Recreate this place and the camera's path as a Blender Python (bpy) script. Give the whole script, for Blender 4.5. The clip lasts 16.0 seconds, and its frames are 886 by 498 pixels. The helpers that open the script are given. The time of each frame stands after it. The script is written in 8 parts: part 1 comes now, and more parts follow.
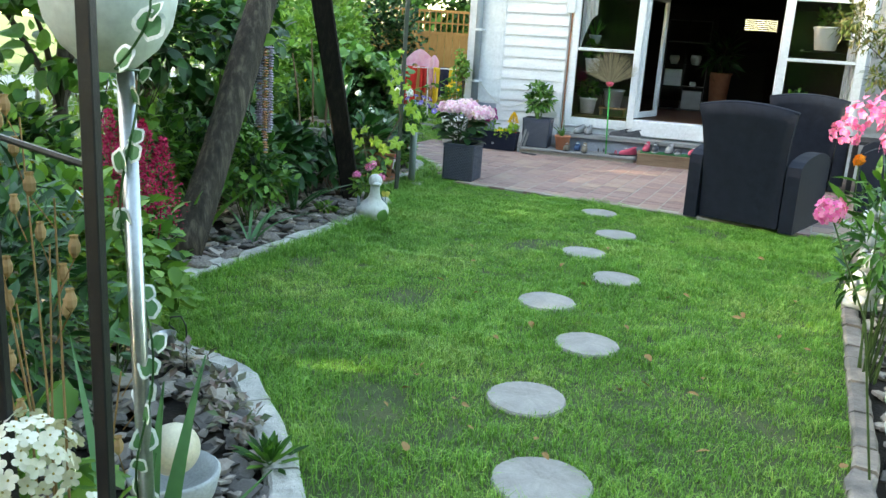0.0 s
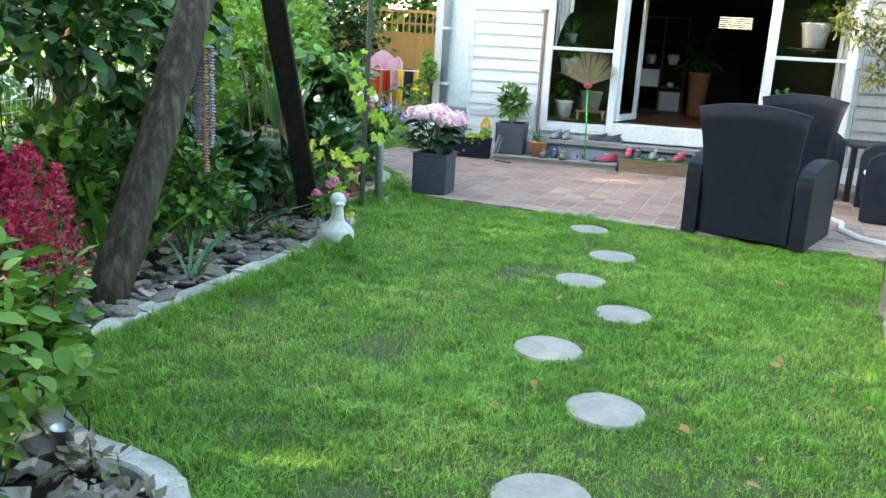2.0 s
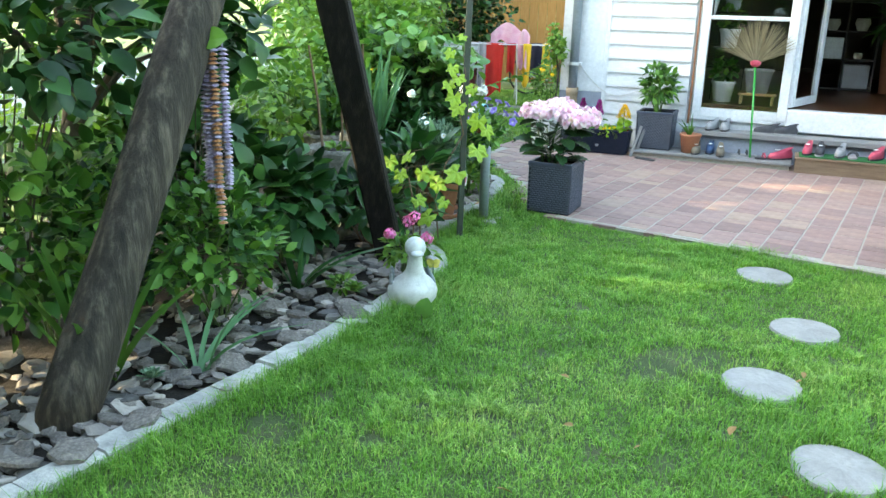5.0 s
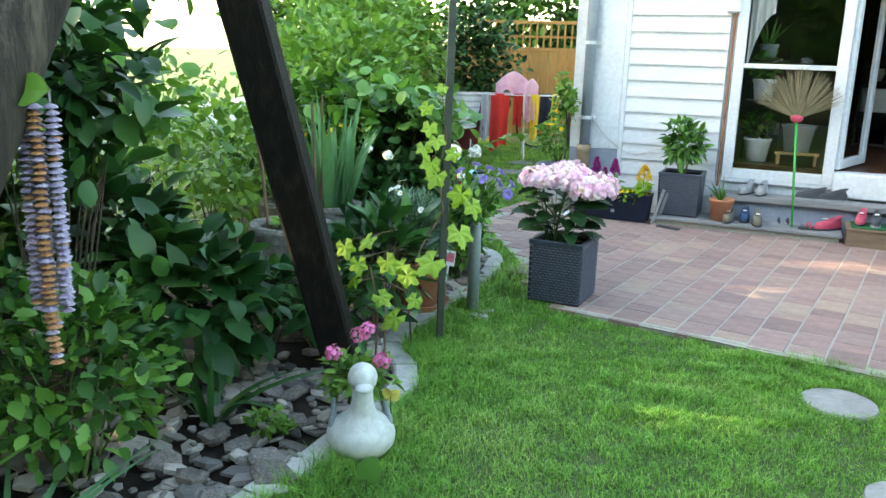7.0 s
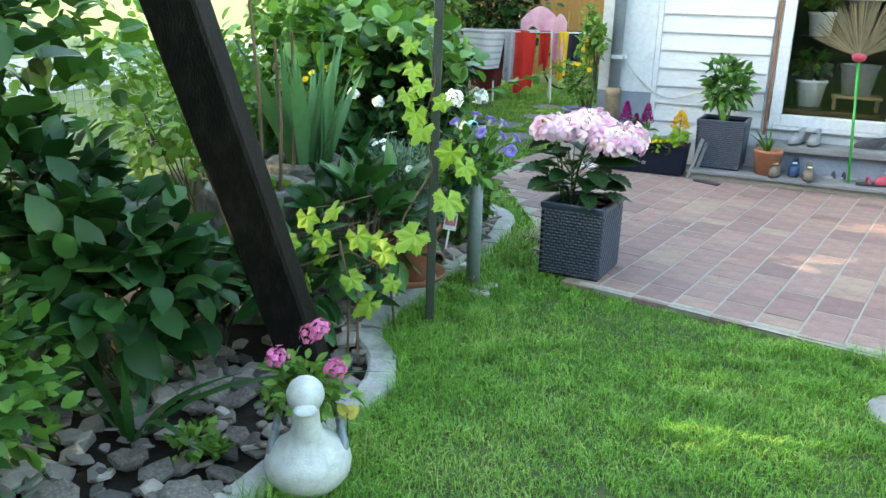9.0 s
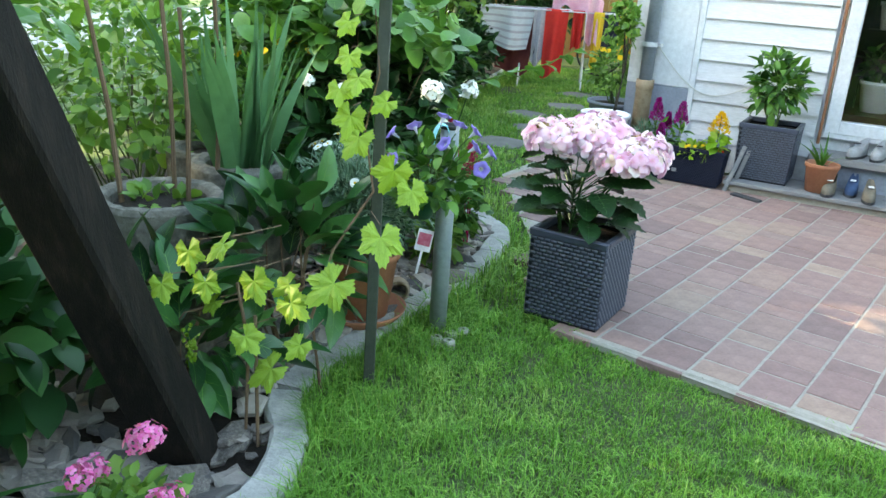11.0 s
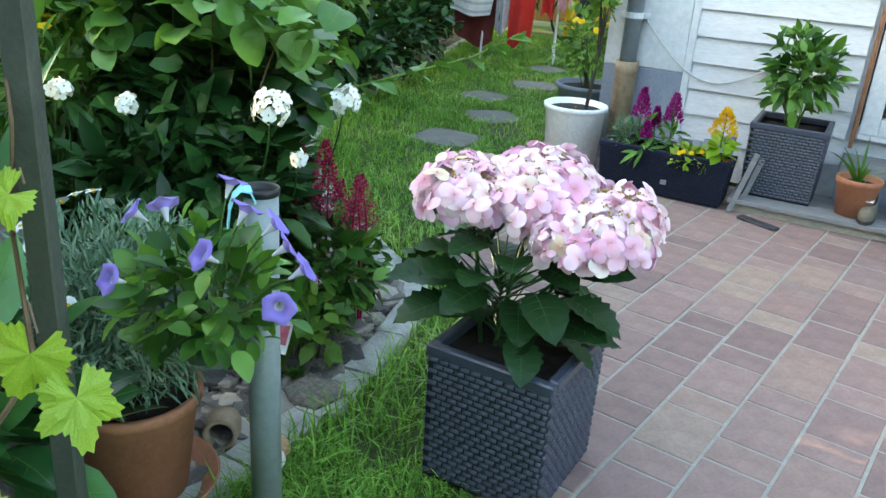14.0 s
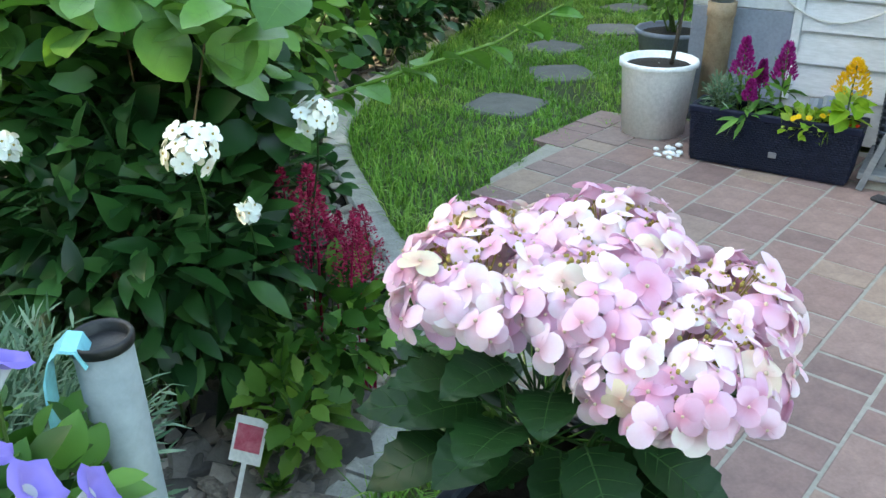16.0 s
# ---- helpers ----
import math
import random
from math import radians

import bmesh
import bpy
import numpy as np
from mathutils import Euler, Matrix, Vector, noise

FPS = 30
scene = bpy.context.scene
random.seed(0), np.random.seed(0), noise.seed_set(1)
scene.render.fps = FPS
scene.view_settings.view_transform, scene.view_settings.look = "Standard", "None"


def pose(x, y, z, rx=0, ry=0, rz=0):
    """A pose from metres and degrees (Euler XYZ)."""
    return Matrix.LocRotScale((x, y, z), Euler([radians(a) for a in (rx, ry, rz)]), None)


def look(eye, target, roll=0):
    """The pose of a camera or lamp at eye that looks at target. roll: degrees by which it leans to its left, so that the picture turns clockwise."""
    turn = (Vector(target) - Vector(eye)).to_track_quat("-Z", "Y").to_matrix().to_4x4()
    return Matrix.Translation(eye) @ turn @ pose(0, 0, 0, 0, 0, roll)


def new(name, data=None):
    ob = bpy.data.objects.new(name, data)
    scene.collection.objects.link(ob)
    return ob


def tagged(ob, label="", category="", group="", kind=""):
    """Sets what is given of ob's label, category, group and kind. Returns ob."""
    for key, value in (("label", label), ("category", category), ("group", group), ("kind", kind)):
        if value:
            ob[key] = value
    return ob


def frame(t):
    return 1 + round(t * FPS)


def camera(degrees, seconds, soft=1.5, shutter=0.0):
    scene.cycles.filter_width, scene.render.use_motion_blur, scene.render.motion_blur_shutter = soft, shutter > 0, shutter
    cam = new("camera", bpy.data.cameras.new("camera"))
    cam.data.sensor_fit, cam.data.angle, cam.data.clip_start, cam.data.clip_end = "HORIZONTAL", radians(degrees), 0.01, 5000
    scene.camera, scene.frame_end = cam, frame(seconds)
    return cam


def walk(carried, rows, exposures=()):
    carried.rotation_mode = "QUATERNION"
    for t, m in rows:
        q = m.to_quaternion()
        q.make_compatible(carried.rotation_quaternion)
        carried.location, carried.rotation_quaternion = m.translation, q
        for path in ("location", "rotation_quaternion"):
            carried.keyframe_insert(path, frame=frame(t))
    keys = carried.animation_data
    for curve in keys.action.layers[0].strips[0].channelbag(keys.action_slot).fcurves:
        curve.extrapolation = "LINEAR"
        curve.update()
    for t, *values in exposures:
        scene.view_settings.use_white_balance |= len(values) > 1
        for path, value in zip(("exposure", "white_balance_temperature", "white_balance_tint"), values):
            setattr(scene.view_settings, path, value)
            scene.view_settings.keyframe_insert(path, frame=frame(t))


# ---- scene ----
cam = camera(57.2, 16.0)
PATH = [
    (0, (0.844, 1.378, 1.543), (0.669, 3.308, 1.046), 3.8),
    (0.5, (0.785, 1.603, 1.565), (0.625, 3.531, 1.058), 4.6),
    (1, (0.661, 1.835, 1.567), (0.59, 3.775, 1.089), 4.4),
    (1.5, (0.605, 1.997, 1.563), (0.549, 3.939, 1.09), 4.3),
    (2, (0.672, 2.278, 1.508), (0.586, 4.215, 1.021), 3.4),
    (2.5, (0.717, 2.609, 1.553), (0.39, 4.513, 1.037), 2.1),
    (3, (0.712, 2.836, 1.62), (0.279, 4.714, 1.085), 1.9),
    (3.5, (0.674, 3.149, 1.612), (0.288, 5.035, 1.073), 2.4),
    (3.7, (0.669, 3.269, 1.608), (0.282, 5.155, 1.067), 2.3),
    (5.8, (0.668, 4.576, 1.672), (0.239, 6.436, 1.077), 1.1),
    (6, (0.667, 4.709, 1.68), (0.221, 6.581, 1.135), 1.3),
    (6.5, (0.677, 5.026, 1.669), (0.176, 6.91, 1.222), 1.4),
    (7, (0.593, 5.37, 1.597), (0.143, 7.261, 1.126), 1.7),
    (7.5, (0.538, 5.665, 1.549), (0.119, 7.559, 1.063), 0.8),
    (8, (0.589, 5.838, 1.556), (0.133, 7.712, 1.024), 1.1),
    (8.2, (0.638, 5.893, 1.554), (0.167, 7.756, 0.998), 1.2),
    (10.3, (0.555, 6.817, 1.504), (-0.006, 8.624, 0.857), 1.5),
    (10.5, (0.576, 6.93, 1.498), (0.008, 8.732, 0.841), 1.6),
    (11, (0.655, 7.178, 1.516), (0.064, 8.968, 0.846), 3.7),
    (11.5, (0.623, 7.44, 1.493), (0.02, 9.218, 0.802), 4.1),
    (12, (0.543, 7.697, 1.488), (-0.071, 9.462, 0.777), 3.0),
    (12.5, (0.554, 7.973, 1.468), (-0.092, 9.721, 0.741), 3.1),
    (13, (0.575, 8.26, 1.46), (-0.097, 10.0, 0.739), 3.9),
    (13.5, (0.551, 8.539, 1.44), (-0.093, 10.282, 0.7), 4.0),
    (14, (0.511, 8.773, 1.466), (-0.028, 10.544, 0.709), 4.1),
    (14.5, (0.479, 8.997, 1.464), (-0.092, 10.754, 0.699), 3.5),
    (15, (0.486, 9.222, 1.447), (-0.139, 10.947, 0.65), 4.2),
    (15.5, (0.465, 9.428, 1.458), (-0.25, 11.095, 0.616), 2.2),
    (16, (0.397, 9.625, 1.456), (-0.32, 11.262, 0.556), -1.0),
]
walk(cam, [(t, look(eye, target, roll)) for t, eye, target, roll in PATH], exposures=[(0, 3.27, 8400, 2), (2, 3.5, 8400, 2), (3.5, 3.75, 8300, 2), (6, 3.6, 8300, 2), (7, 3.45, 8300, 2), (11, 3.5, 8300, 2), (12, 3.32, 8300, 2), (14, 3.34, 8250, 2), (16, 3.3, 8400, 2)])

# ---- world, sun ----
world = bpy.data.worlds.new("world")
scene.world = world
world.use_nodes = True
SUN_EL, SUN_AZ = 21.0, 258.0  # degrees; azimuth clockwise from +y
sky = world.node_tree.nodes.new("ShaderNodeTexSky")
sky.sky_type, sky.sun_disc = "NISHITA", False
sky.sun_elevation, sky.sun_rotation = radians(SUN_EL), radians(SUN_AZ)
world.node_tree.links.new(sky.outputs[0], world.node_tree.nodes["Background"].inputs[0])
world.node_tree.nodes["Background"].inputs[1].default_value = 0.15
sun = new("sun", bpy.data.lights.new("sun", "SUN"))
sun.data.energy, sun.data.angle, sun.data.color = 2.2, radians(0.6), (1.0, 0.88, 0.7)
sdir = Vector((math.sin(radians(SUN_AZ)) * math.cos(radians(SUN_EL)), math.cos(radians(SUN_AZ)) * math.cos(radians(SUN_EL)), math.sin(radians(SUN_EL))))
sun.matrix_world = look(sdir * 30, (0, 0, 0))

# ---- materials ----
def nodes_of(name):
    m = bpy.data.materials.new(name)
    m.use_nodes = True
    t = m.node_tree
    return m, t, t.nodes, t.links, t.nodes["Principled BSDF"]


def ramp(t, fac, cols):
    r = t.nodes.new("ShaderNodeValToRGB")
    el = r.color_ramp.elements
    while len(el) < len(cols):
        el.new(0.5)
    for e, (p, c) in zip(el, cols):
        e.position, e.color = p, (*c, 1)
    t.links.new(fac, r.inputs[0])
    return r.outputs[0]


def noise_tex(t, scale, detail=4.0, rough=0.6, stretch=None):
    n = t.nodes.new("ShaderNodeTexNoise")
    n.inputs["Scale"].default_value, n.inputs["Detail"].default_value, n.inputs["Roughness"].default_value = scale, detail, rough
    tc = t.nodes.new("ShaderNodeTexCoord")
    if stretch:
        mp = t.nodes.new("ShaderNodeMapping")
        mp.inputs["Scale"].default_value = stretch
        t.links.new(tc.outputs["Object"], mp.inputs[0])
        t.links.new(mp.outputs[0], n.inputs["Vector"])
    else:
        t.links.new(tc.outputs["Object"], n.inputs["Vector"])
    return n.outputs["Fac"]


def mixc(t, fac, a, b, mode="MIX"):
    m = t.nodes.new("ShaderNodeMix")
    m.data_type, m.blend_type = "RGBA", mode
    for sock, v in ((m.inputs[0], fac), (m.inputs[6], a), (m.inputs[7], b)):
        if isinstance(v, (int, float)):
            sock.default_value = v
        elif isinstance(v, tuple):
            sock.default_value = (*v, 1)
        else:
            t.links.new(v, sock)
    return m.outputs[2]


def surface(name, cols, scale=8.0, rough=0.7, metal=0.0, bump=0.3, bscale=None, stretch=None, fine=None, obj=0.0, spec=0.4):
    """A solid with two scales of variation: cols spread by noise, a finer grain over it, and a bump."""
    m, t, n, l, p = nodes_of(name)
    c = ramp(t, noise_tex(t, scale, 5, 0.6, stretch), [(0.25 + 0.5 * i / max(1, len(cols) - 1), k) for i, k in enumerate(cols)])
    g = noise_tex(t, fine or scale * 9, 3, 0.7, stretch)
    c = mixc(t, 0.55, c, ramp(t, g, [(0.3, (0.62, 0.62, 0.62)), (0.7, (1.0, 1.0, 1.0))]), "MULTIPLY")
    if obj:
        oi = n.new("ShaderNodeObjectInfo")
        c = mixc(t, obj, c, ramp(t, oi.outputs["Random"], [(0.0, (0.5, 0.48, 0.47)), (0.5, (0.85, 0.85, 0.85)), (1.0, (1.0, 0.97, 0.93))]), "MULTIPLY")
    l.new(c, p.inputs["Base Color"])
    p.inputs["Roughness"].default_value, p.inputs["Metallic"].default_value = rough, metal
    p.inputs["Specular IOR Level"].default_value = spec
    if bump:
        b = n.new("ShaderNodeBump")
        b.inputs["Strength"].default_value, b.inputs["Distance"].default_value = bump, 0.01
        l.new(noise_tex(t, bscale or scale * 5, 4, 0.65, stretch), b.inputs["Height"])
        l.new(b.outputs[0], p.inputs["Normal"])
    return m


def leafy(name, cols, rough=0.45, trans=0.35, spec=0.35, patch=14.0):
    """Leaf, petal or blade: colour by island, mottled, part of the light passing through."""
    m, t, n, l, p = nodes_of(name)
    geo = n.new("ShaderNodeNewGeometry")
    c = ramp(t, geo.outputs["Random Per Island"], [(i / max(1, len(cols) - 1), k) for i, k in enumerate(cols)])
    c = mixc(t, 0.5, c, ramp(t, noise_tex(t, patch, 3), [(0.3, (0.6, 0.62, 0.6)), (0.7, (1.0, 1.0, 1.0))]), "MULTIPLY")
    l.new(c, p.inputs["Base Color"])
    p.inputs["Roughness"].default_value, p.inputs["Specular IOR Level"].default_value = rough, spec
    tr = n.new("ShaderNodeBsdfTranslucent")
    l.new(mixc(t, 1.0, c, (1.0, 1.0, 0.55), "MULTIPLY"), tr.inputs[0])
    mx = n.new("ShaderNodeMixShader")
    mx.inputs[0].default_value = trans
    l.new(p.outputs[0], mx.inputs[1]), l.new(tr.outputs[0], mx.inputs[2])
    l.new(mx.outputs[0], n["Material Output"].inputs[0])
    return m


def glass_mat(name, tint=(1, 1, 1), rough=0.0):
    m, t, n, l, p = nodes_of(name)
    p.inputs["Base Color"].default_value = (*tint, 1)
    p.inputs["Transmission Weight"].default_value, p.inputs["Roughness"].default_value, p.inputs["IOR"].default_value = 1.0, rough, 1.45
    return m


M = {}
M["soil"] = surface("soil", [(0.006, 0.0045, 0.003), (0.016, 0.011, 0.008), (0.034, 0.024, 0.016)], 9, 0.95, bump=0.8)
M["lawn_base"] = surface("lawn_base", [(0.035, 0.042, 0.02), (0.055, 0.085, 0.025), (0.095, 0.1, 0.045)], 5.2, 0.95, bump=0.9, bscale=60)
M["meadow"] = surface("meadow", [(0.05, 0.09, 0.02), (0.1, 0.15, 0.04), (0.17, 0.2, 0.07)], 1.5, 0.95)
M["concrete"] = surface("concrete", [(0.3, 0.3, 0.28), (0.5, 0.49, 0.46), (0.68, 0.67, 0.63)], 9, 0.9, bump=0.9, bscale=70, obj=0.35)
M["ring_concrete"] = surface("ring_concrete", [(0.09, 0.085, 0.07), (0.19, 0.18, 0.15), (0.34, 0.32, 0.28)], 20, 0.95, bump=1.0, bscale=150, fine=70)
M["step_stone"] = surface("step_stone", [(0.227, 0.219, 0.208), (0.302, 0.292, 0.277), (0.370, 0.356, 0.331)], 6, 0.85, bump=0.4, obj=0.2)
M["flag"] = surface("flag", [(0.13, 0.13, 0.12), (0.2, 0.2, 0.19)], 8, 0.9, obj=0.3)
M["slate"] = surface("slate", [(0.1, 0.09, 0.084), (0.24, 0.21, 0.19), (0.42, 0.37, 0.32)], 6, 0.75, bump=0.7, obj=0.8)
M["pebble"] = surface("pebble", [(0.3, 0.28, 0.25), (0.5, 0.48, 0.44)], 9, 0.7, obj=0.6)
m, t, n, l, p = nodes_of("paver")
oi = n.new("ShaderNodeObjectInfo")
c = ramp(t, oi.outputs["Random"], [(0.0, (0.22, 0.14, 0.13)), (0.25, (0.29, 0.185, 0.17)), (0.5, (0.33, 0.22, 0.195)), (0.75, (0.3, 0.185, 0.165)), (0.92, (0.37, 0.265, 0.21)), (1.0, (0.25, 0.17, 0.165))])
c = mixc(t, 0.55, c, ramp(t, noise_tex(t, 11, 4), [(0.3, (0.62, 0.58, 0.58)), (0.7, (1.12, 1.1, 1.05))]), "MULTIPLY")
c = mixc(t, 0.5, c, ramp(t, noise_tex(t, 90, 3), [(0.3, (0.7, 0.7, 0.7)), (0.7, (1.0, 1.0, 1.0))]), "MULTIPLY")
l.new(c, p.inputs["Base Color"])
p.inputs["Roughness"].default_value = 0.75
bu = n.new("ShaderNodeBump")
bu.inputs["Strength"].default_value, bu.inputs["Distance"].default_value = 0.4, 0.006
l.new(noise_tex(t, 60, 5), bu.inputs["Height"])
l.new(bu.outputs[0], p.inputs["Normal"])
M["paver"] = m
M["joint"] = surface("joint", [(0.3, 0.28, 0.24), (0.42, 0.39, 0.34)], 30, 0.95)
M["clap"] = surface("clap", [(0.6, 0.61, 0.64), (0.68, 0.69, 0.72)], 2.0, 0.5, bump=0.1, bscale=40, stretch=(1, 1, 6))
M["clap_grey"] = surface("clap_grey", [(0.17, 0.18, 0.2), (0.23, 0.24, 0.26)], 2.0, 0.6, bump=0.1)
M["white_paint"] = surface("white_paint", [(0.6, 0.62, 0.66), (0.68, 0.7, 0.73)], 3, 0.4, bump=0.06)
M["plinth"] = surface("plinth", [(0.2, 0.23, 0.29), (0.27, 0.3, 0.37)], 6, 0.8)
M["pipe_grey"] = surface("pipe_grey", [(0.2, 0.24, 0.29), (0.27, 0.31, 0.36)], 5, 0.4, bump=0.08)
M["pvc"] = surface("pvc", [(0.2, 0.24, 0.25), (0.26, 0.3, 0.31)], 4, 0.42, bump=0.1)
M["clay_pipe"] = surface("clay_pipe", [(0.2, 0.14, 0.09), (0.33, 0.24, 0.16), (0.42, 0.33, 0.24)], 14, 0.85)
M["rust"] = surface("rust", [(0.22, 0.09, 0.045), (0.35, 0.15, 0.08)], 18, 0.8)
M["terracotta"] = surface("terracotta", [(0.35, 0.13, 0.07), (0.46, 0.2, 0.115)], 8, 0.8, bump=0.2)
M["wicker"] = surface("wicker", [(0.006, 0.007, 0.011), (0.014, 0.016, 0.022)], 30, 0.5, bump=0.15, spec=0.3)
M["planter"] = surface("planter", [(0.03, 0.038, 0.06), (0.055, 0.067, 0.1)], 25, 0.36, bump=0.12, spec=0.55)
# darker copy of planter: the shade in the weave's gaps, as colour
M["planter_core"] = surface("planter_core", [(0.008, 0.01, 0.015), (0.016, 0.019, 0.027)], 25, 0.6, bump=0.12, spec=0.2)
M["trough"] = surface("trough", [(0.007, 0.009, 0.024), (0.013, 0.017, 0.04)], 25, 0.5, bump=0.12, spec=0.2)
M["chair_plain"] = surface("chair_plain", [(0.008, 0.011, 0.02), (0.015, 0.02, 0.034)], 12, 0.6, bump=0.35, bscale=140, spec=0.14)
M["log"] = surface("log", [(0.01, 0.008, 0.006), (0.036, 0.029, 0.021), (0.14, 0.118, 0.088)], 5, 0.85, bump=0.9, stretch=(5, 5, 0.5))
M["dark_wood"] = surface("dark_wood", [(0.003, 0.0025, 0.002), (0.008, 0.006, 0.005), (0.026, 0.019, 0.015)], 5, 0.75, spec=0.2, bump=0.7, stretch=(6, 6, 0.4))
M["deck"] = surface("deck", [(0.16, 0.16, 0.17), (0.25, 0.25, 0.25)], 4, 0.85, stretch=(1, 10, 10), bump=0.4)
M["brown_wood"] = surface("brown_wood", [(0.13, 0.085, 0.055), (0.22, 0.15, 0.1)], 4, 0.8, stretch=(1, 10, 10))
M["fence"] = surface("fence", [(0.34, 0.17, 0.05), (0.48, 0.27, 0.09)], 4, 0.8, stretch=(8, 8, 1), obj=0.3)
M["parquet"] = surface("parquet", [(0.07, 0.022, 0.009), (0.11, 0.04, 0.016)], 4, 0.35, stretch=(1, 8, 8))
# near-black walls and ceiling: the room's dimness is put into their colour
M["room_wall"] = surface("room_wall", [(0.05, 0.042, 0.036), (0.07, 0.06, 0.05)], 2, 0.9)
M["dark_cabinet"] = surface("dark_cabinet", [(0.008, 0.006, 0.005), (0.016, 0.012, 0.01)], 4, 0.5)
M["black_metal"] = surface("black_metal", [(0.008, 0.008, 0.01), (0.02, 0.02, 0.022)], 20, 0.45, bump=0.15)
M["steel"] = surface("steel", [(0.34, 0.36, 0.37), (0.5, 0.52, 0.53)], 8, 0.32, metal=0.85, bump=0.08)
M["stake"] = surface("stake", [(0.03, 0.04, 0.03), (0.065, 0.075, 0.06)], 10, 0.6)
M["bark"] = surface("bark", [(0.03, 0.024, 0.018), (0.08, 0.065, 0.05)], 12, 0.9, bump=0.9)
M["stem"] = leafy("stem", [(0.06, 0.11, 0.03), (0.1, 0.16, 0.05)], trans=0.1)
M["twig"] = surface("twig", [(0.12, 0.07, 0.04), (0.2, 0.13, 0.08)], 20, 0.85)
M["ceramic"] = surface("ceramic", [(0.42, 0.43, 0.41), (0.56, 0.58, 0.56), (0.66, 0.68, 0.66)], 30, 0.4, bump=0.35)
M["white_glaze"] = surface("white_glaze", [(0.92, 0.94, 0.95), (0.98, 0.98, 0.98)], 6, 0.3, bump=0.05)
M["statue"] = surface("statue", [(0.33, 0.36, 0.37), (0.5, 0.53, 0.53)], 12, 0.85, bump=0.5)
M["globe"] = surface("globe", [(0.62, 0.68, 0.66), (0.74, 0.78, 0.75)], 4, 0.3, bump=0.03)
M["cream"] = surface("cream", [(0.62, 0.56, 0.4), (0.72, 0.66, 0.5)], 9, 0.4)
M["glass"] = glass_mat("glass")
m, t, n, l, p = nodes_of("grass")
geo = n.new("ShaderNodeNewGeometry")
c1 = ramp(t, noise_tex(t, 1.1, 3), [(0.3, (0.12, 0.31, 0.045)), (0.5, (0.2, 0.44, 0.075)), (0.72, (0.33, 0.52, 0.13))])
c2 = ramp(t, noise_tex(t, 7.0, 3), [(0.32, (0.6, 0.64, 0.6)), (0.6, (1.0, 1.0, 1.0))])
c3 = ramp(t, geo.outputs["Random Per Island"], [(0.0, (0.45, 0.5, 0.42)), (0.35, (0.8, 0.83, 0.76)), (0.65, (1.05, 1.05, 0.97)), (0.92, (1.5, 1.3, 1.5)), (1.0, (2.3, 1.4, 2.0))])
c = mixc(t, 1.0, mixc(t, 0.75, c1, c2, "MULTIPLY"), c3, "MULTIPLY")
l.new(c, p.inputs["Base Color"])
p.inputs["Roughness"].default_value, p.inputs["Specular IOR Level"].default_value = 0.5, 0.3
tr = n.new("ShaderNodeBsdfTranslucent")
l.new(mixc(t, 1.0, c, (1.0, 1.0, 0.6), "MULTIPLY"), tr.inputs[0])
mx = n.new("ShaderNodeMixShader")
mx.inputs[0].default_value = 0.32
l.new(p.outputs[0], mx.inputs[1]), l.new(tr.outputs[0], mx.inputs[2])
l.new(mx.outputs[0], n["Material Output"].inputs[0])
M["grass"] = m
M["leaf_dark"] = leafy("leaf_dark", [(0.005, 0.03, 0.008), (0.018, 0.075, 0.018), (0.055, 0.16, 0.04)], 0.4, trans=0.12, spec=0.3)
M["leaf_gloss"] = leafy("leaf_gloss", [(0.006, 0.036, 0.01), (0.022, 0.1, 0.025), (0.07, 0.2, 0.05)], 0.28, trans=0.1, spec=0.36, patch=30)
M["leaf_mid"] = leafy("leaf_mid", [(0.016, 0.065, 0.012), (0.06, 0.18, 0.03), (0.16, 0.34, 0.06)], 0.42, trans=0.28, spec=0.32)
M["leaf_light"] = leafy("leaf_light", [(0.06, 0.16, 0.03), (0.13, 0.28, 0.045), (0.23, 0.4, 0.08)])
M["leaf_lime"] = leafy("leaf_lime", [(0.2, 0.4, 0.03), (0.3, 0.48, 0.05), (0.46, 0.56, 0.14)], trans=0.4, patch=40)
M["leaf_blue"] = leafy("leaf_blue", [(0.05, 0.16, 0.07), (0.09, 0.23, 0.1), (0.15, 0.31, 0.15)], trans=0.25)
M["leaf_silver"] = leafy("leaf_silver", [(0.06, 0.14, 0.08), (0.13, 0.24, 0.15), (0.26, 0.37, 0.25)], trans=0.15)
M["leaf_back"] = leafy("leaf_back", [(0.06, 0.15, 0.03), (0.13, 0.26, 0.05), (0.24, 0.39, 0.08)], trans=0.45)
M["pink_pale"] = leafy("pink_pale", [(0.7, 0.42, 0.56), (0.8, 0.56, 0.66), (0.84, 0.7, 0.74)], 0.6, 0.3, 0.2)
M["pink_hot"] = leafy("pink_hot", [(0.76, 0.06, 0.33), (0.85, 0.16, 0.46), (0.89, 0.32, 0.58)], 0.6, 0.3, 0.2)
M["crimson"] = leafy("crimson", [(0.28, 0.012, 0.06), (0.5, 0.03, 0.12), (0.64, 0.08, 0.19)], 0.8, 0.2, 0.1)
M["magenta"] = leafy("magenta", [(0.28, 0.012, 0.17), (0.46, 0.035, 0.29)], 0.8, 0.2, 0.1)
M["yellow"] = leafy("yellow", [(0.8, 0.42, 0.02), (0.85, 0.6, 0.04)], 0.7, 0.25, 0.1)
M["orange"] = leafy("orange", [(0.8, 0.2, 0.02), (0.85, 0.3, 0.03)], 0.7, 0.25, 0.1)
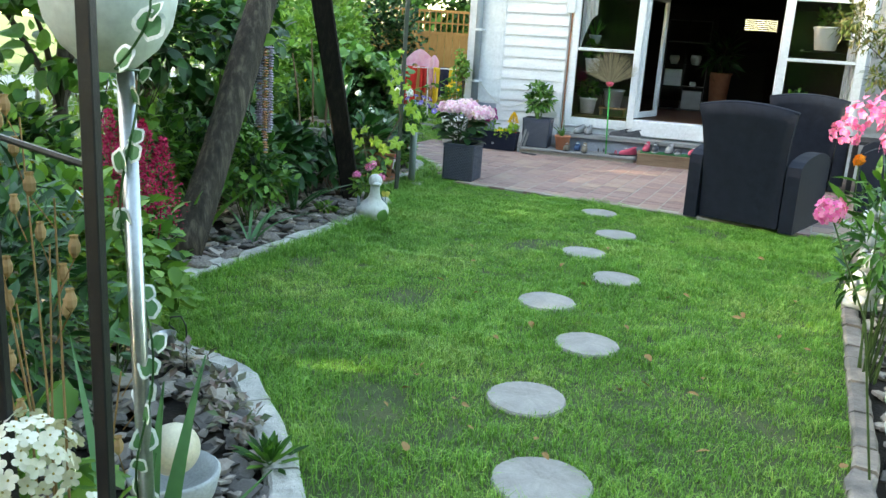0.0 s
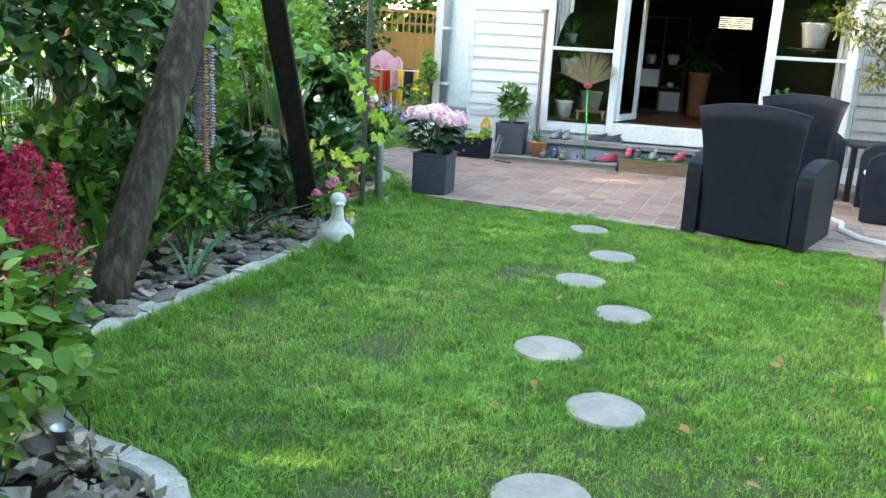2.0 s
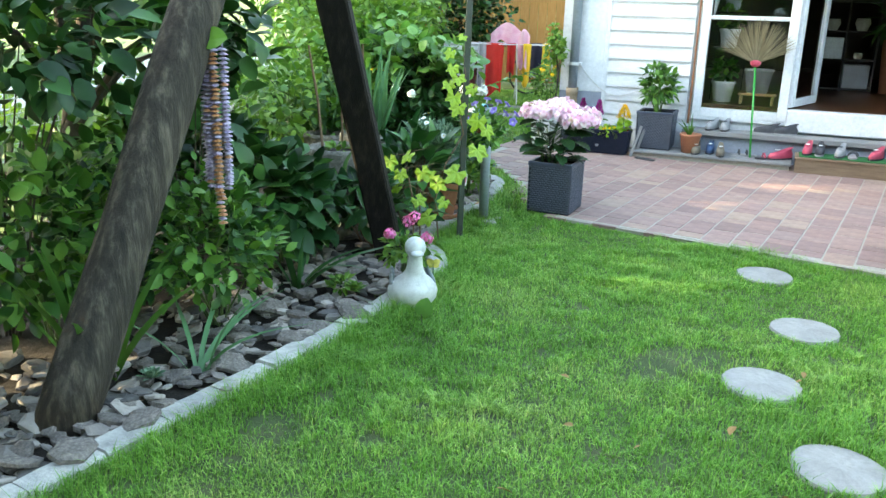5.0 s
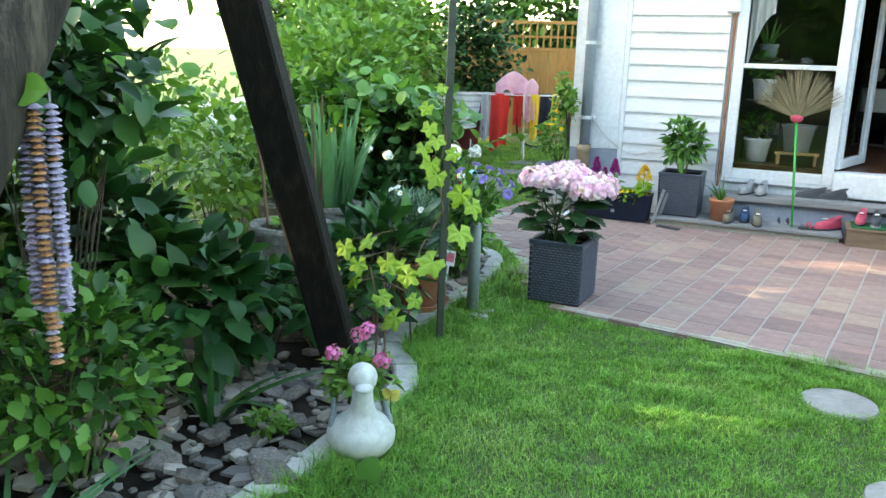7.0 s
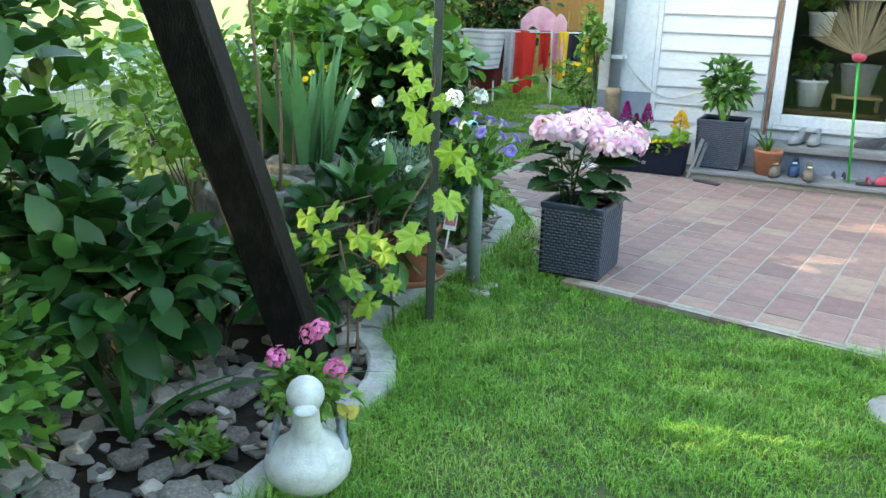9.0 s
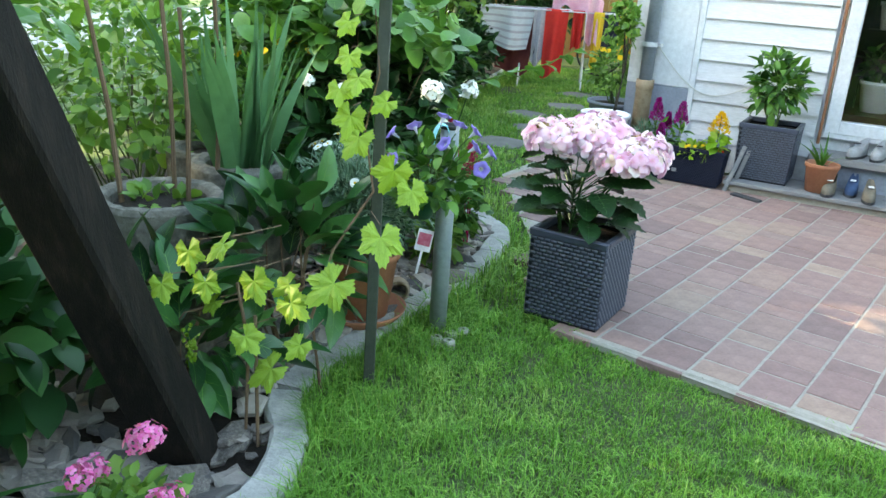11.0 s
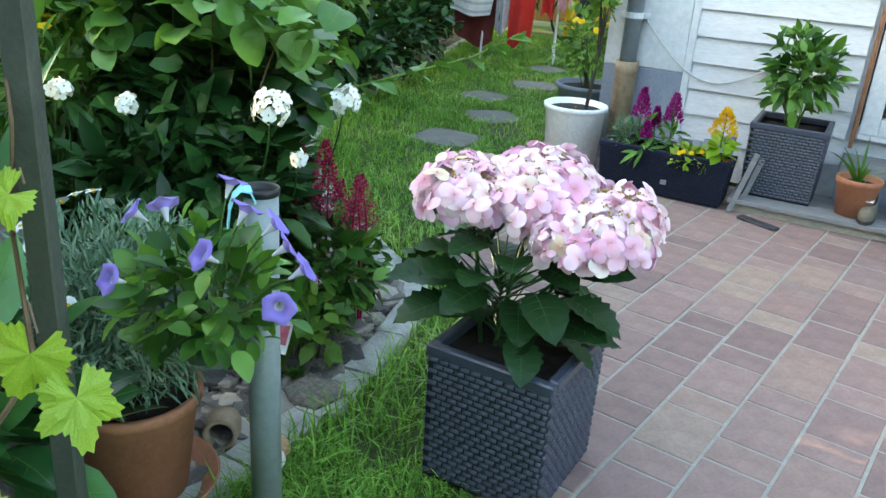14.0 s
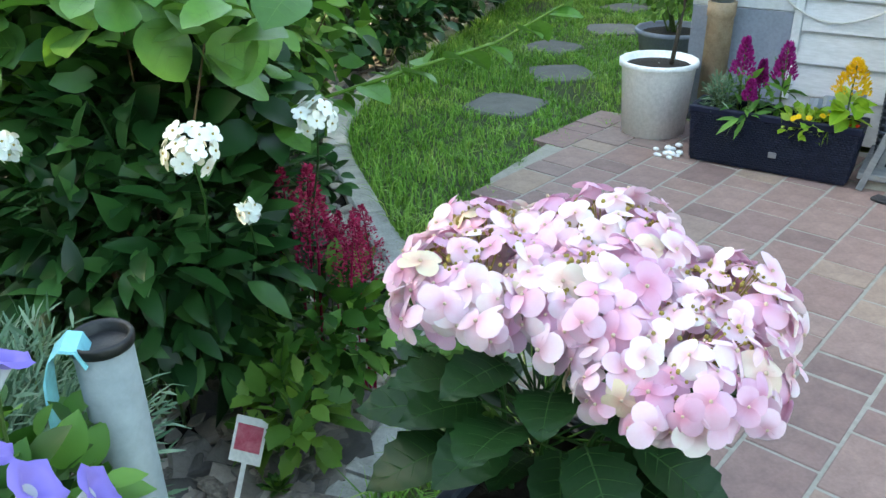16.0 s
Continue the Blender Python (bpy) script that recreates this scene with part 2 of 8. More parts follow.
M["red"] = leafy("red", [(0.6, 0.02, 0.015), (0.75, 0.05, 0.03)], 0.7, 0.25, 0.1)
M["white_petal"] = leafy("white_petal", [(0.76, 0.78, 0.76), (0.84, 0.86, 0.84)], 0.6, 0.08, 0.2)
M["cream_petal"] = leafy("cream_petal", [(0.62, 0.62, 0.46), (0.76, 0.74, 0.6), (0.84, 0.82, 0.72)], 0.6, 0.15, 0.2)
M["violet"] = leafy("violet", [(0.2, 0.12, 0.6), (0.27, 0.2, 0.7), (0.36, 0.3, 0.76)], 0.6, 0.3, 0.2)
M["lilac_throat"] = leafy("lilac_throat", [(0.45, 0.46, 0.55), (0.6, 0.6, 0.7)], 0.6, 0.2, 0.2)
M["straw"] = leafy("straw", [(0.2, 0.17, 0.11), (0.34, 0.29, 0.19)], 0.8, 0.1, 0.1)
M["dry"] = leafy("dry", [(0.2, 0.1, 0.04), (0.34, 0.2, 0.09), (0.45, 0.3, 0.16)], 0.8, 0.15, 0.1)

# ---- builders ----
class MB:
    """Vertices, faces and material slots of one mesh."""
    def __init__(self):
        self.v, self.f, self.mi, self.n = [], [], [], 0

    def add(self, verts, faces, mi=0):
        verts = np.asarray(verts, float)
        self.v.append(verts)
        self.f.extend([tuple(int(i) + self.n for i in q) for q in faces])
        self.mi.extend([mi] * len(faces))
        self.n += len(verts)
        return self

    def many(self, tv, tf, mats, mi=0):
        """One template at many 4x4 matrices."""
        mats = np.asarray(mats, float)
        if not len(mats):
            return self
        tv = np.asarray(tv, float)
        h = np.c_[tv, np.ones(len(tv))]
        out = np.einsum("nij,kj->nki", mats, h)[:, :, :3].reshape(-1, 3)
        k = len(tv)
        for i in range(len(mats)):
            b = self.n + i * k
            self.f.extend([tuple(b + j for j in q) for q in tf])
        self.mi.extend([mi] * (len(mats) * len(tf)))
        self.v.append(out)
        self.n += len(out)
        return self

    def tube(self, pts, radii, sides=6, mi=0, cap=True):
        pts = [Vector(p) for p in pts]
        if isinstance(radii, (int, float)):
            radii = [radii] * len(pts)
        vs, fs = [], []
        for i, p in enumerate(pts):
            d = (pts[min(i + 1, len(pts) - 1)] - pts[max(i - 1, 0)]).normalized()
            q = d.to_track_quat("Z", "Y")
            for k in range(sides):
                a = 2 * math.pi * k / sides
                vs.append(p + q @ Vector((math.cos(a) * radii[i], math.sin(a) * radii[i], 0)))
        for i in range(len(pts) - 1):
            for k in range(sides):
                fs.append((i * sides + k, i * sides + (k + 1) % sides, (i + 1) * sides + (k + 1) % sides, (i + 1) * sides + k))
        if cap:
            fs.append(tuple(range(sides - 1, -1, -1)))
            fs.append(tuple((len(pts) - 1) * sides + k for k in range(sides)))
        return self.add([tuple(v) for v in vs], fs, mi)

    def lathe(self, prof, sides=20, mi=0, centre=(0, 0, 0), close=False):
        vs, fs = [], []
        for r, z in prof:
            for k in range(sides):
                a = 2 * math.pi * k / sides
                vs.append((centre[0] + r * math.cos(a), centre[1] + r * math.sin(a), centre[2] + z))
        for i in range(len(prof) - 1):
            for k in range(sides):
                fs.append((i * sides + k, i * sides + (k + 1) % sides, (i + 1) * sides + (k + 1) % sides, (i + 1) * sides + k))
        fs.append(tuple(range(sides - 1, -1, -1)))
        if close:
            fs.append(tuple((len(prof) - 1) * sides + k for k in range(sides)))
        return self.add(vs, fs, mi)

    def box(self, lo, hi, ch=0.0, mi=0, m=None):
        """A box with chamfered edges."""
        lo, hi = np.array(lo, float), np.array(hi, float)
        if ch <= 0:
            vs = [(x, y, z) for z in (lo[2], hi[2]) for y in (lo[1], hi[1]) for x in (lo[0], hi[0])]
            fs = [(0, 2, 3, 1), (4, 5, 7, 6), (0, 1, 5, 4), (2, 6, 7, 3), (0, 4, 6, 2), (1, 3, 7, 5)]
        else:
            bm = bmesh.new()
            bmesh.ops.create_cube(bm, size=1)
            for v in bm.verts:
                v.co = Vector([lo[i] + (v.co[i] + 0.5) * (hi[i] - lo[i]) for i in range(3)])
            bmesh.ops.bevel(bm, geom=bm.edges[:], offset=ch, segments=1, affect="EDGES")
            vs = [tuple(v.co) for v in bm.verts]
            bm.verts.index_update()
            fs = [tuple(v.index for v in f.verts) for f in bm.faces]
            bm.free()
        if m is not None:
            vs = [tuple(m @ Vector(v)) for v in vs]
        return self.add(vs, fs, mi)

    def mesh(self, name, mats, smooth=False):
        me = bpy.data.meshes.new(name)
        if self.v:
            me.from_pydata(np.concatenate(self.v).tolist(), [], self.f)
        for k in mats if isinstance(mats, (list, tuple)) else [mats]:
            me.materials.append(M[k] if isinstance(k, str) else k)
        me.polygons.foreach_set("material_index", self.mi)
        if smooth:
            me.polygons.foreach_set("use_smooth", [True] * len(me.polygons))
        me.update()
        return me


def part(name, mb, mats, parent, label="", smooth=False):
    """One mesh object under a thing or a part."""
    ob = new(name, mb.mesh(name, mats, smooth))
    ob.parent = parent
    if label:
        ob["label"] = label
    return ob


def thing(name, label, category, m=None, group="", kind=""):
    ob = new(name)
    ob.empty_display_size = 0.1
    if m is not None:
        ob.matrix_world = m
    return tagged(ob, label, category, group, kind)


def solid(name, mb, mats, label, category="", m=None, kind="", group="", smooth=False):
    ob = new(name, mb.mesh(name, mats, smooth))
    if m is not None:
        ob.matrix_world = m
    return tagged(ob, label, category, group, kind)


FLECKS = [(0.96, 9.0, 0.17), (0.78, 9.5, 0.11), (0.09, 5.0, 0.08), (1.52, 11.28, 0.17), (2.2, 12.35, 0.16)]
HERE = [0.0, 0.0, 0.0]  # base of the plant being grown
R = random.Random(7)
NR = np.random.RandomState(11)


def frames_of(pos, dirs, norm, size, width=None):
    """4x4 matrices whose y axis runs along dirs and z near norm."""
    pos, d, nz = np.asarray(pos, float), np.asarray(dirs, float), np.asarray(norm, float)
    d = d / np.linalg.norm(d, axis=1, keepdims=True)
    x = np.cross(d, nz)
    x /= np.linalg.norm(x, axis=1, keepdims=True) + 1e-9
    z = np.cross(x, d)
    size = np.broadcast_to(np.asarray(size, float), (len(pos),))
    width = size if width is None else np.broadcast_to(np.asarray(width, float), (len(pos),))
    m = np.zeros((len(pos), 4, 4))
    m[:, :3, 0], m[:, :3, 1], m[:, :3, 2], m[:, :3, 3], m[:, 3, 3] = x * width[:, None], d * size[:, None], z * size[:, None], pos, 1
    return m


def leaf_shape(outline, fold=0.12, droop=0.15, quilt=0.0):
    """Half outline (x, y) from base to tip -> vertices and faces of a folded leaf of length 1."""
    ys = [y for _, y in outline]
    vs, fs = [], []
    for k, (x, y) in enumerate(outline):
        z = -droop * y * y
        q = quilt if k % 2 else -quilt  # raised between the side veins
        vs += [(-x, y, z + fold * x + q), (0, y, z), (x, y, z + fold * x + q)]
    for i in range(len(outline) - 1):
        a, b = 3 * i, 3 * i + 3
        fs += [(a, a + 1, b + 1, b), (a + 1, a + 2, b + 2, b + 1)]
    return vs, fs


OVATE = leaf_shape([(0.01, 0), (0.2, 0.1), (0.31, 0.32), (0.32, 0.55), (0.2, 0.8), (0.005, 1)], 0.25, 0.24)
ROUND = leaf_shape([(0.02, 0), (0.2, 0.04), (0.36, 0.14), (0.45, 0.3), (0.47, 0.48), (0.42, 0.67), (0.3, 0.84), (0.15, 0.95), (0.01, 1.02)], 0.2, 0.22, 0.008)
FINE = leaf_shape([(0.02, 0), (0.07, 0.5), (0.01, 1)], 0.1, 0.2)
LANCE = leaf_shape([(0.01, 0), (0.12, 0.3), (0.11, 0.65), (0.005, 1)], 0.3, 0.25)
SMALL = leaf_shape([(0.01, 0), (0.3, 0.45), (0.005, 1)], 0.25, 0.1)
NEEDLE = leaf_shape([(0.05, 0), (0.06, 0.6), (0.005, 1)], 0.0, 0.1)
PETAL_FLAT = leaf_shape([(0.1, 0), (0.4, 0.35), (0.46, 0.7), (0.26, 0.96), (0.02, 1)], 0.06, 0.04)
PETAL = leaf_shape([(0.1, 0), (0.42, 0.5), (0.36, 0.88), (0.05, 1)], 0.12, 0.25)
TOOTH = leaf_shape([(0.01, 0), (0.16, 0.1), (0.13, 0.14), (0.27, 0.3), (0.23, 0.33), (0.31, 0.52), (0.26, 0.56), (0.24, 0.75), (0.17, 0.78), (0.005, 1)], 0.25, 0.2)


def lobed():
    """A deeply five-lobed, toothed vine leaf, its stalk at the origin."""
    lobes = ((0.0, 0.62, 0.62), (1.05, 0.55, 0.6), (-1.05, 0.55, 0.6), (2.05, 0.46, 0.62), (-2.05, 0.46, 0.62))
    rim, mid = [], []
    n = 52
    for k in range(n + 1):
        a = -2.75 + 5.5 * k / n
        r = max(h * math.exp(-((a - c) / w) ** 2) for c, h, w in lobes)
        r = max(r, 0.4) * (1.07 if k % 2 else 0.95)
        z = -0.16 * r * r + 0.05 * math.sin(2.9 * a + 0.6)
        rim.append((0.92 * r * math.sin(a), 0.3 + r * math.cos(a), z))
        mid.append((0.5 * r * math.sin(a), 0.3 + 0.54 * r * math.cos(a), 0.025 * math.cos(6.1 * a) + 0.01))
    vs = [(0, 0.28, 0.0)] + mid + rim
    m = n + 1
    fs = [(0, 1 + k, 2 + k) for k in range(n)] + [(1 + k, 1 + m + k, 2 + m + k, 2 + k) for k in range(n)]
    return vs, fs


GRAPE = lobed()


def spread(n, centre, radii, shell=0.55, rs=None, low=-1.0):
    """Points in an ellipsoid, most of them towards its outside, and their outward ways."""
    rs = rs or NR
    u = rs.normal(size=(n * 3, 3))
    u /= np.linalg.norm(u, axis=1, keepdims=True)
    u = u[u[:, 2] > low][:n]
    r = (shell + (1 - shell) * rs.rand(len(u))) * (0.86 + 0.14 * np.sin(5 * u[:, 0] + 3) * np.cos(4 * u[:, 1] + 7 * u[:, 2]))
    return np.asarray(centre) + u * r[:, None] * np.asarray(radii), u


def vein_shape(fold, droop, reach, ys, w=0.012):
    """Midrib and paired side veins lying just above a folded leaf of length 1."""
    vs, fs = [], []
    runs = [((0, 0.02), (0, 0.95), w)] + [((0, y), (sx * reach * math.sin(math.pi * min(0.95, y + 0.15)) ** 0.6, y + 0.2), w * 0.6) for y in ys for sx in (-1, 1)]
    for (x0, y0), (x1, y1), ww in runs:
        b = len(vs)
        for k in range(4):
            q = k / 3
            x, y = x0 + (x1 - x0) * q, y0 + (y1 - y0) * q
            z = -droop * y * y + fold * abs(x) + 0.016
            t = ww * (1.1 - q)
            vs += [(x - (t if not x1 else 0), y + (t if x1 else 0), z), (x + (t if not x1 else 0), y - (t if x1 else 0), z)]
        fs += [(b + 2 * k, b + 2 * k + 1, b + 2 * k + 3, b + 2 * k + 2) for k in range(3)]
    return vs, fs


def leaves(mb, pos, out, shape, size, mi=0, up=0.5, jitter=0.6, hang=0.0, rs=None, width=1.0, vein=None):
    rs = rs or NR
    n = len(pos)
    d = out + rs.normal(size=(n, 3)) * jitter + np.array([0, 0, up * 0.4 - hang])
    nz = np.array([0, 0, 1.0]) + rs.normal(size=(n, 3)) * 0.4 + out * (1 - up) * 0.6
    s = size * (0.65 + 0.7 * rs.rand(n))
    keep = np.ones(n, bool)
    sd = np.array(sdir)
    for fx, fy, fr in FLECKS:  # chinks in the foliage through which the low sun falls
        rel = pos + np.array(HERE) - np.array([fx, fy, 0])
        along = rel @ sd
        keep &= (np.linalg.norm(rel - along[:, None] * sd, axis=1) > fr + size * 0.6) | (along < 0)
    pos, d, nz, s = pos[keep], d[keep], nz[keep], s[keep]
    ms = frames_of(pos, d, nz, s, s * width)
    if vein:
        mb.many(*vein, ms, 1)
    return mb.many(*shape, ms, mi)


def bush(name, label, category, base, centre, radii, n, shape=OVATE, size=0.07, mat="leaf_mid", stems=8, stem_mat="stem",
         shell=0.5, up=0.5, hang=0.0, low=-0.8, stem_r=0.006, flowers=None, group="", jitter=0.6, vein=None):
    """A shrub or perennial: stems from the ground into a crown of single leaves."""
    t = thing(name, label, category, pose(*base), group)
    b = np.array(base)
    HERE[:] = list(base)
    c = np.array(centre) - b
    pos, out = spread(n, c, radii, shell, low=low)
    if stems:
        mb = MB()
        for k in range(stems):
            p = pos[R.randrange(len(pos))] * np.array([0.92, 0.92, 0.95])
            s = np.array([p[0] * 0.12 + R.uniform(-.03, .03), p[1] * 0.12 + R.uniform(-.03, .03), 0])
            mid = s + (p - s) * 0.55 + np.array([R.uniform(-.04, .04), R.uniform(-.04, .04), 0.06])
            mb.tube([s, s * 0.5 + mid * 0.5, mid, p], [stem_r, stem_r * .9, stem_r * .7, stem_r * .35], 5)
        part("stemwork", mb, stem_mat, t)
    mb = MB()
    leaves(mb, pos, out, shape, size, 0, up, jitter, hang, vein=vein)
    part("foliage", mb, [mat, "leaf_rib"] if vein else mat, t, "", True)
    if flowers:
        flowers(t)
    return t


def sphere(mb, c, r, mi=0, sides=12, rings=8, sq=(1, 1, 1)):
    vs, fs = [], []
    for i in range(rings + 1):
        ph = math.pi * i / rings
        for k in range(sides):
            a = 2 * math.pi * k / sides
            vs.append((c[0] + r * sq[0] * math.sin(ph) * math.cos(a), c[1] + r * sq[1] * math.sin(ph) * math.sin(a), c[2] - r * sq[2] * math.cos(ph)))
    for i in range(rings):
        for k in range(sides):
            fs.append((i * sides + k, i * sides + (k + 1) % sides, (i + 1) * sides + (k + 1) % sides, (i + 1) * sides + k))
    return mb.add(vs, fs, mi)
# hydrangea petals: pink at the heart, paler and bruised at the rim, by object
m, t, n, l, p = nodes_of("hyd_petal")
oi = n.new("ShaderNodeObjectInfo")
c = ramp(t, oi.outputs["Random"], [(0.0, (0.75, 0.46, 0.61)), (0.35, (0.83, 0.6, 0.71)), (0.7, (0.87, 0.72, 0.78)), (0.95, (0.88, 0.82, 0.78)), (1.0, (0.74, 0.66, 0.42))])
c = mixc(t, 0.35, c, ramp(t, noise_tex(t, 70, 3), [(0.3, (0.92, 0.68, 0.76)), (0.7, (1, 1, 1))]), "MULTIPLY")
tc = n.new("ShaderNodeTexCoord")
ln = n.new("ShaderNodeVectorMath")
ln.operation = "LENGTH"
l.new(tc.outputs["Object"], ln.inputs[0])
mr = n.new("ShaderNodeMapRange")
mr.inputs[1].default_value, mr.inputs[2].default_value = 0.004, 0.024
l.new(ln.outputs["Value"], mr.inputs[0])
c = mixc(t, 1.0, c, ramp(t, mr.outputs[0], [(0.0, (0.92, 0.66, 0.72)), (0.55, (1, 0.93, 0.97)), (1.0, (1, 1, 1))]), "MULTIPLY")
l.new(c, p.inputs["Base Color"])
p.inputs["Roughness"].default_value, p.inputs["Specular IOR Level"].default_value = 0.6, 0.2
tr = n.new("ShaderNodeBsdfTranslucent")
l.new(c, tr.inputs[0])
mx = n.new("ShaderNodeMixShader")
mx.inputs[0].default_value = 0.3
l.new(p.outputs[0], mx.inputs[1]), l.new(tr.outputs[0], mx.inputs[2])
l.new(mx.outputs[0], n["Material Output"].inputs[0])
M["hyd_petal"] = m
M["yellow_old"] = leafy("yellow_old", [(0.3, 0.22, 0.06), (0.45, 0.34, 0.1)], 0.8, 0.1, 0.1)
M["leaf_hyd"] = leafy("leaf_hyd", [(0.005, 0.025, 0.007), (0.015, 0.055, 0.014)], 0.38, 0.08, 0.22, patch=30)
M["leaf_rib"] = leafy("leaf_rib", [(0.1, 0.22, 0.06), (0.16, 0.3, 0.09)], 0.5, 0.2, 0.2)
M["leaf_vein"] = leafy("leaf_vein", [(0.04, 0.11, 0.035), (0.06, 0.14, 0.045)], 0.5, 0.1, 0.15)
M["leaf_fresh"] = leafy("leaf_fresh", [(0.05, 0.15, 0.03), (0.1, 0.26, 0.05), (0.19, 0.38, 0.09)], 0.34, 0.3, 0.5, patch=32)
M["hyd_eye"] = leafy("hyd_eye", [(0.6, 0.4, 0.36), (0.7, 0.55, 0.4)], 0.7, 0.1, 0.1)
M["broom_green"] = surface("broom_green", [(0.015, 0.25, 0.04), (0.025, 0.32, 0.06)], 6, 0.4)
M["lime_pot"] = surface("lime_pot", [(0.4, 0.6, 0.03), (0.5, 0.68, 0.06)], 6, 0.4)
M["leaf_maple"] = leafy("leaf_maple", [(0.04, 0.075, 0.02), (0.08, 0.12, 0.03), (0.12, 0.1, 0.04)], trans=0.35)


def islands(name, cols, rough, bump=0.6):
    """Like a surface, varied piece by piece inside one joined mesh."""
    m, t, n, l, p = nodes_of(name)
    geo = n.new("ShaderNodeNewGeometry")
    c = ramp(t, geo.outputs["Random Per Island"], [(i / (len(cols) - 1), k) for i, k in enumerate(cols)])
    c = mixc(t, 0.6, c, ramp(t, noise_tex(t, 25, 4), [(0.3, (0.6, 0.6, 0.6)), (0.7, (1, 1, 1))]), "MULTIPLY")
    l.new(c, p.inputs["Base Color"])
    p.inputs["Roughness"].default_value = rough
    b = n.new("ShaderNodeBump")
    b.inputs["Strength"].default_value, b.inputs["Distance"].default_value = bump, 0.01
    l.new(noise_tex(t, 45, 4), b.inputs["Height"])
    l.new(b.outputs[0], p.inputs["Normal"])
    return m


M["slate_island"] = islands("slate_island", [(0.07, 0.066, 0.064), (0.15, 0.135, 0.125), (0.28, 0.24, 0.21), (0.44, 0.39, 0.34)], 0.75)
M["paver_island"] = islands("paver_island", [(0.22, 0.14, 0.13), (0.29, 0.185, 0.17), (0.33, 0.22, 0.195), (0.37, 0.265, 0.21), (0.25, 0.17, 0.165)], 0.8, 0.3)

# ---- ground ----
mb = MB()
mb.add([(-400, -400, -0.06), (400, -400, -0.06), (400, 400, -0.06), (-400, 400, -0.06)], [(0, 1, 2, 3)])
solid("ground", mb, "meadow", "sunlit grassy ground reaching the horizon", "ground", kind="structure")

# the left bed's kerb line, from behind the first eye to the back lawn
KERB = [(0.3, 1.0), (0.34, 2.6), (0.3, 3.4), (0.21, 3.8), (0.07, 4.14), (-0.19, 4.6), (-0.38, 4.87), (-0.85, 5.11), (-1.25, 5.72), (-1.06, 6.45), (-0.77, 7.31), (-0.57, 8.0),
        (-0.43, 8.7), (-0.37, 8.95), (-0.47, 9.28), (-0.62, 9.52), (-0.56, 10.0), (-0.48, 10.45), (-0.39, 10.9), (-0.38, 11.4), (-0.44, 11.74), (-0.8, 12.13),
        (-1.3, 12.7), (-1.82, 13.39), (-2.05, 14.1), (-2.15, 14.9), (-2.3, 17.0), (-2.6, 20.5)]
RKERB = [(1.75, 1.5), (1.85, 2.8), (2.15, 4.22), (2.31, 4.61), (2.79, 6.05), (3.14, 7.05), (3.7, 8.2), (4.6, 9.6)]


def smooth_line(pts, step):
    """Points every step metres along a rounded line through pts."""
    p = np.array(pts, float)
    fine = []
    for i in range(len(p) - 1):
        a, b, c, d = p[max(i - 1, 0)], p[i], p[i + 1], p[min(i + 2, len(p) - 1)]
        for s in np.linspace(0, 1, 14, endpoint=False):
            fine.append(0.5 * ((2 * b) + (c - a) * s + (2 * a - 5 * b + 4 * c - d) * s * s + (3 * b - a - 3 * c + d) * s ** 3))
    fine = np.array(fine + [p[-1]])
    L = np.r_[0, np.cumsum(np.hypot(*np.diff(fine, axis=0).T))]
    s = np.arange(0, L[-1], step)
    return np.c_[np.interp(s, L, fine[:, 0]), np.interp(s, L, fine[:, 1])]


def inside(px, py, poly):
    r = np.zeros(len(px), bool)
    n = len(poly)
    for i in range(n):
        (x1, y1), (x2, y2) = poly[i], poly[(i + 1) % n]
        if y1 == y2:
            continue
        c = (y1 > py) != (y2 > py)
        r ^= c & (px < (x2 - x1) * (py - y1) / (y2 - y1) + x1)
    return r


left_line = smooth_line(KERB, 0.1)
right_line = smooth_line(RKERB, 0.1)
PAT_A = radians(-20.0)  # the patio's rows run this way
HM = pose(1.47, 14.05, 0, 0, 0, -10)  # the house wall: x along it, y into the house
PATIO = [(0.2, 10.45), (2.58, 9.575), (5.57, 8.55), (7.6, 12.9), (-0.6, 14.3), (-0.85, 13.05)]
lawn_poly = [(-1.3, -3.0), (-0.2, -3), *[tuple(q) for q in left_line], (-2.0, 21), (0.6, 21), (-0.25, 14.6), (-0.85, 13.05), (0.22, 10.5), (2.6, 9.63), (4.9, 8.8),
             *[tuple(q) for q in right_line[::-1]], (1.7, -3)]


def sheet(name, poly, z, mat, label, kind="structure"):
    mb = MB()
    mb.add([(x, y, z) for x, y in poly], [tuple(range(len(poly)))])
    bm = bmesh.new()
    vs = [bm.verts.new((x, y, z)) for x, y in poly]
    f = bm.faces.new(vs)
    if f.normal.z < 0 or f.calc_area() < 0:
        f.normal_flip()
    bmesh.ops.triangulate(bm, faces=[f])
    me = bpy.data.meshes.new(name)
    bm.to_mesh(me)
    bm.free()
    me.materials.append(M[mat])
    ob = new(name, me)
    return tagged(ob, label, name, kind=kind)


sheet("lawn_soil", lawn_poly, -0.03, "lawn_base", "earth and thatch under the mown lawn")
sheet("bed_soil", [(-3.6, -4), (0.25, -4), *[tuple(q) for q in left_line], (-2.6, 23), (-3.6, 23)], -0.045, "soil", "dark soil of the planted bed")
sheet("bed_soil_right", [(1.6, -4), *[tuple(q) for q in right_line], (9, 9.0), (9, -4)], -0.05, "soil", "dark soil of the bed along the fence")

# grass blades
BLADE = ([(-0.5, 0, 0), (0.5, 0, 0), (-0.4, 0.14, 0.66), (0.4, 0.14, 0.66), (0, 0.62, 0.94)], [(0, 1, 3, 2), (2, 3, 4)])


